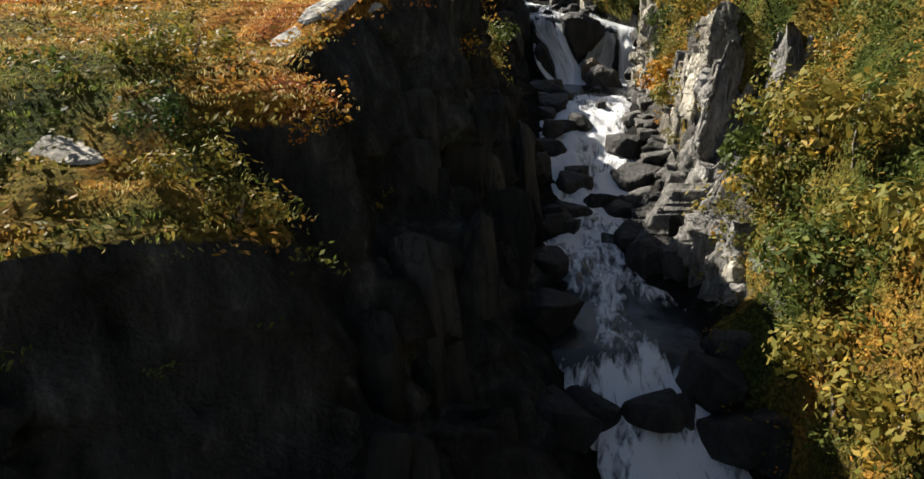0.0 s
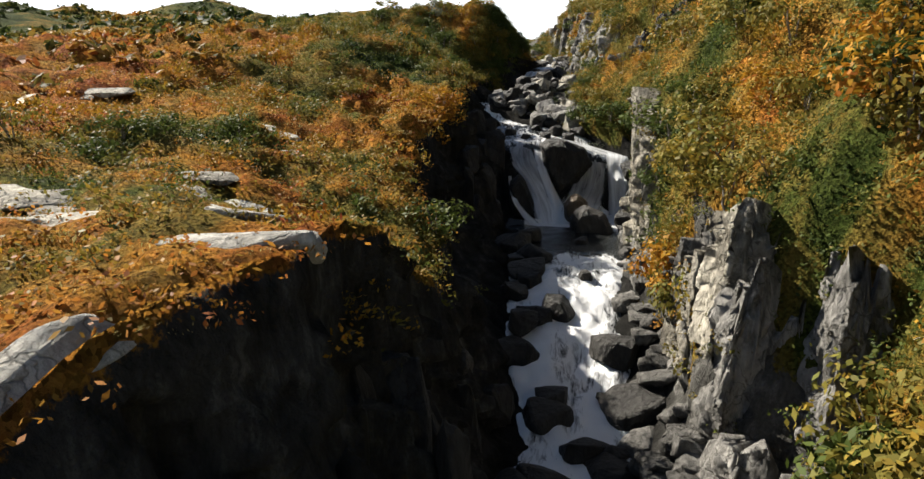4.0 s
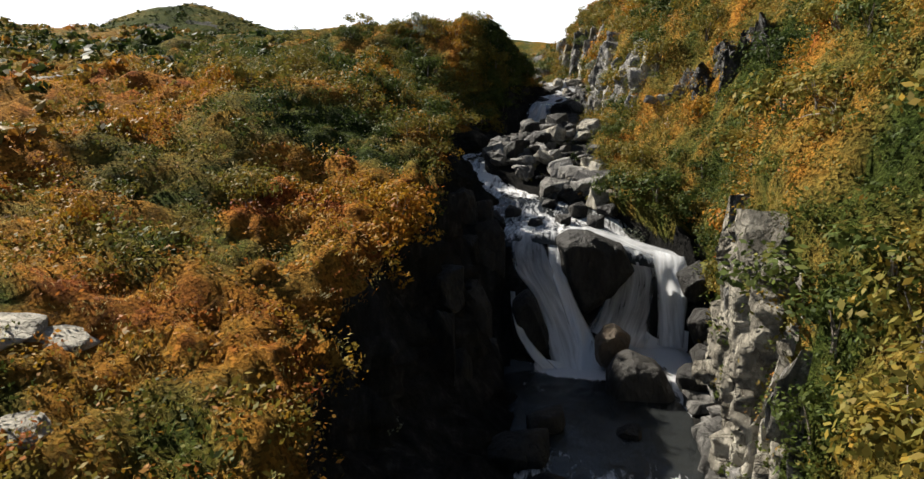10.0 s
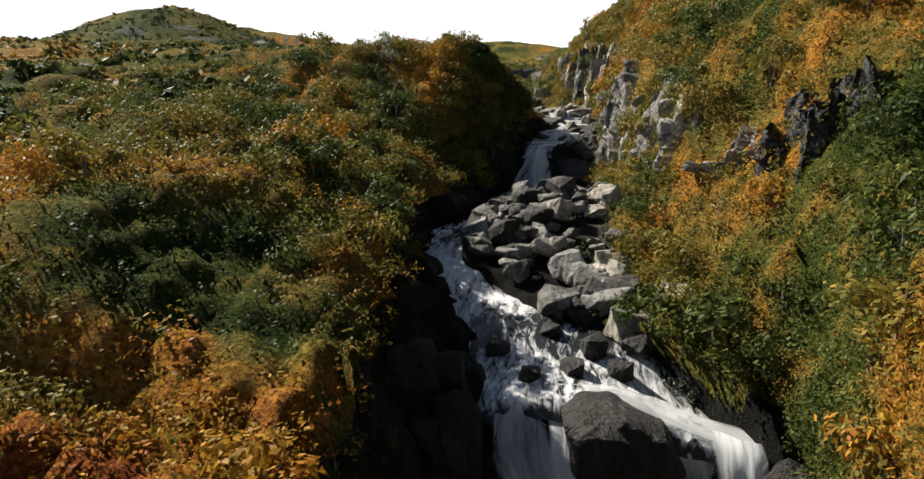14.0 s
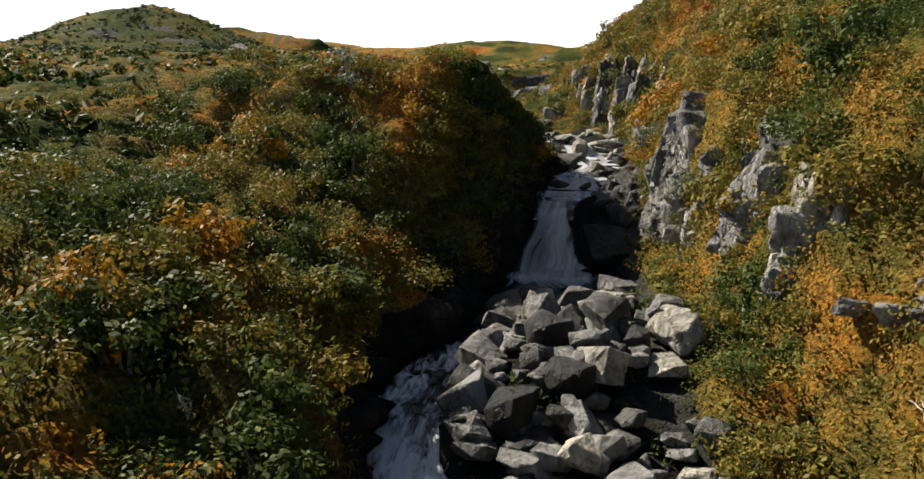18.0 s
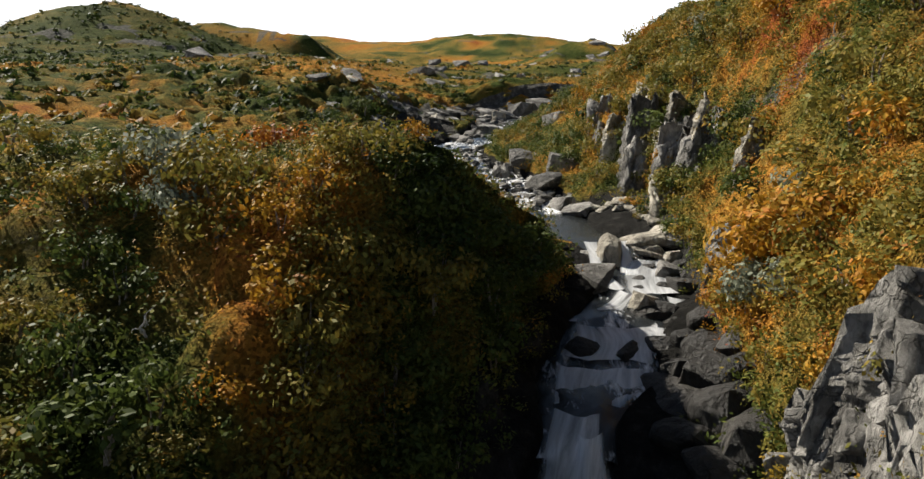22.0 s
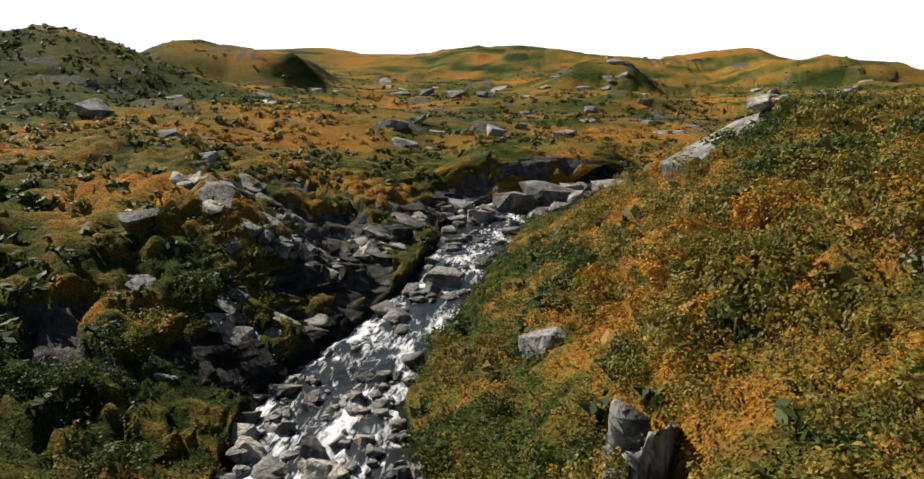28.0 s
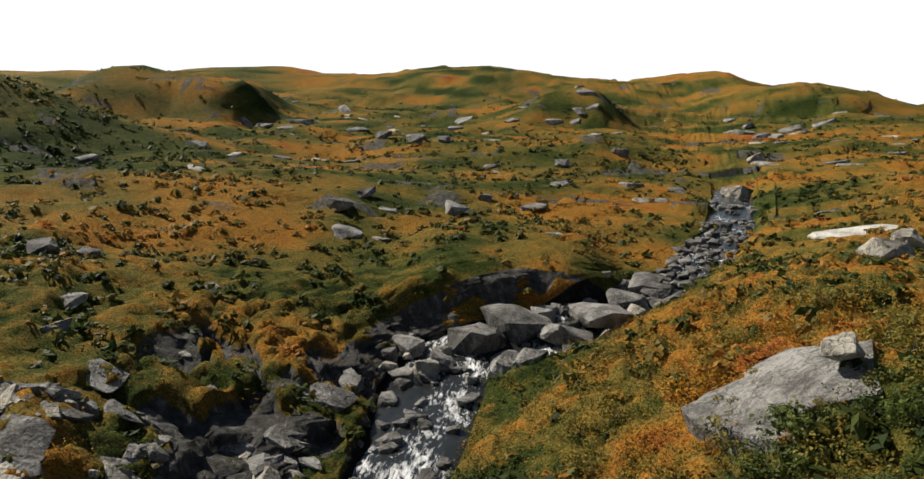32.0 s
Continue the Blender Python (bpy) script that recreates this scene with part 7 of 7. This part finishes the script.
# pool and riffle
BUSHES += [(3, -3.4, 91, 0.7), (3, -5, 92, 0.9), (0, 5.4, 92.2, 1.2), (2, -4.2, 93, 0.8), (2, 4.6, 97.4, 0.9), (2, 2.9, 100.2, 0.4), (1, 3.2, 100.6, 0.9), (3, 3.5, 100.8, 0.45), (3, -11.6, 101.6, 1.3), (3, 3.1, 101.8, 0.5), (2, 4.2, 101.8, 0.8), (3, -10.0, 102.2, 1.3), (3, -8.4, 102.6, 0.9), (3, -10.8, 102.8, 1.2), (3, 2.6, 102.9, 0.4)]
BUSHES += [(2, -12.4, 103.4, 1.2), (2, 6.6, 104.2, 1.0), (3, -13.2, 104.6, 1.2), (2, 4.6, 104.8, 0.9), (3, 3.8, 105.0, 0.6), (1, 6.8, 107.4, 1.1), (2, 4.8, 107.6, 0.9), (2, 6.4, 110.2, 1.0), (2, 4.0, 110.8, 0.9), (3, 2.8, 111.0, 0.6), (5, 7.6, 112, 1.1), (3, 7.6, 134.4, 0.6), (2, 6.6, 134.6, 0.6), (2, 8.8, 134.8, 0.6), (2, 10.2, 135.2, 0.6), (3, 5.6, 136.4, 0.5)]
for kind, x, y, s in BUSHES:
    ob = copy_thing(rng.choice(SHRUBS[kind]), pose(x, y, height(x, y) - 0.1, rng.uniform(-8, 8), rng.uniform(-8, 8), rng.uniform(0, 360)))
    ob.scale = (s, s * rng.uniform(0.85, 1.15), s * rng.uniform(0.9, 1.2))
    ob["group"] = "shrubs of the gorge"
for row in SHRUBS:
    for top in row:
        for o in (*top.children_recursive, top):
            bpy.data.objects.remove(o)


def sown_leaves(name, label, category, spots, hue, templates, lo, hi, mat, tilt=0.25):
    """Many plants joined as one cover."""
    allq, allh = [], []
    which = G2.integers(0, len(templates), len(spots))
    for k, (quads, dh) in enumerate(templates):
        sel = np.where(which == k)[0]
        n = len(sel)
        a = G2.uniform(0, 2 * np.pi, n)
        s = G2.uniform(lo, hi, n)
        c, sn = np.cos(a) * s, np.sin(a) * s
        q = quads[None]
        x = q[..., 0] * c[:, None, None] - q[..., 1] * sn[:, None, None]
        y = q[..., 0] * sn[:, None, None] + q[..., 1] * c[:, None, None]
        z = q[..., 2] * s[:, None, None] * G2.uniform(0.75, 1.2, n)[:, None, None]
        lean = G2.normal(size=(2, n)) * tilt
        x, y = x + z * lean[0][:, None, None], y + z * lean[1][:, None, None]
        o = spots[sel]
        allq.append(np.stack([x + o[:, 0, None, None], y + o[:, 1, None, None], z + o[:, 2, None, None]], -1).reshape(-1, 4, 3))
        allh.append((hue[sel][:, None] + dh[None]).ravel())
    return tagged(new(name, leaf_mesh(name, np.concatenate(allq), np.concatenate(allh), mat)), label, category, kind="stuff")


SMALL = [leaf_cloud(500 + k, 58, 1.0, 1.0, 0.092, 7) for k in range(4)]
spots, _, _ = sow(W_SHRUB * smooth(170, 150, GY), 13500)
sown_leaves("scrub", "autumn scrub of willow and dwarf birch over the gorge sides", "scrub", spots - np.array([0, 0, 0.08]), scrub_hue(spots, G2), SMALL, 0.32, 0.85, LEAVES)


TUFTS = [leaf_cloud(600 + k, 17, 0.5, 0.26, 0.046, 6, 0.8) for k in range(5)] + [tuft(640, 17, 0.40, 0.11, 0.014)]
OPEN = np.ones_like(GX)
for x, y, r in BRINK + [(a, b, 0.75 * (c + d)) for a, b, c, d, _, _ in RIM_SLABS]:
    OPEN = OPEN * (1 - np.exp(-((GX - x) ** 2 + (GY - y) ** 2) / (0.8 * r) ** 2))
W_HEATH = (SPAN != 5)[None, :] * (GZ > wz_row + 0.12) * np.where((SPAN > 5)[None, :] & (GY > 50), 1.7, 1.0) * (1 + 2.5 * smooth(78, 81, GY) * smooth(97, 93, GY) * (GX > -10) * (GX < 0)) * OPEN * (1 - smooth(0.35, 0.7, ROCKY)) * (GX > -22) * (GX < 14) * (1 + 1.5 * ((SPAN == 3)[None, :] * smooth(0.8, 0.97, ALONG)[None, :] + (SPAN == 4)[None, :] * smooth(0.15, 0.02, ALONG)[None, :]) * smooth(60, 40, GY)) * np.interp(GY, [3, 20, 60, 110, 160, 200], [1.2, 1.0, 0.6, 0.5, 0.35, 0.1]) * smooth(-24, -8, np.where(GX < 0, GX, 0))
spots, r, k = sow(W_HEATH, 37000)
sown_leaves("heath", "low heather and moor grass in russet and olive autumn colours", "heath", spots - np.array([0, 0, 0.04]), np.clip(HUE[r, k] + G2.normal(size=len(spots)) * 0.1, 0.02, 0.98), TUFTS, 0.7, 1.5, HEATH, 0.3)
W_GRASS = OPEN * (SPAN < 5)[None, :] * (1 - smooth(0.35, 0.7, ROCKY)) * (GX > -22) * (smooth(20, 14, GY) + 0.12 * smooth(60, 40, GY)) * (GY > 3) * (0.25 + smooth(-0.15, 0.2, fbm(GX * 0.3, GY * 0.3, 0, 3, 97))) * smooth(-24, -10, GX)
spots, r, k = sow(W_GRASS, 2600)
BLADES = [tuft(660 + k, 26, 0.40, 0.075, 0.007) for k in range(5)]
sown_leaves("moor_grass", "pale yellow-green moor grass on the brink", "grass", spots - np.array([0, 0, 0.02]), np.clip(HUE[r, k] - 0.15 + G2.normal(size=len(spots)) * 0.14, 0.02, 0.98), BLADES, 0.7, 1.4, GRASS, 0.4)
LOW = [leaf_cloud(700 + k, 14, 1.0, 0.55, 0.33, 4, 0.7) for k in range(4)]
W_FAR = dry * (1 - 0.9 * (SPAN == 4)[None, :] * smooth(180, 165, GY)) * (1 - smooth(0.4, 0.7, ROCKY)) * np.maximum(smooth(95, 130, GY), smooth(-12, -20, GX) * smooth(30, 45, GY)) * smooth(460, 380, GY) * (np.abs(GX + 10) < 150) * (0.25 + thicket) * (0.12 + 0.88 * smooth(340, 120, GY))
spots, r, k = sow(W_FAR, 22000)
sown_leaves("moor_scrub", "low dark scrub dotted over the far moor", "scrub", spots - np.array([0, 0, 0.1]), np.clip(HUE[r, k] - 0.16 + G2.normal(size=len(spots)) * 0.14, 0.02, 0.95), LOW, 0.4, 1.1, HEATH)
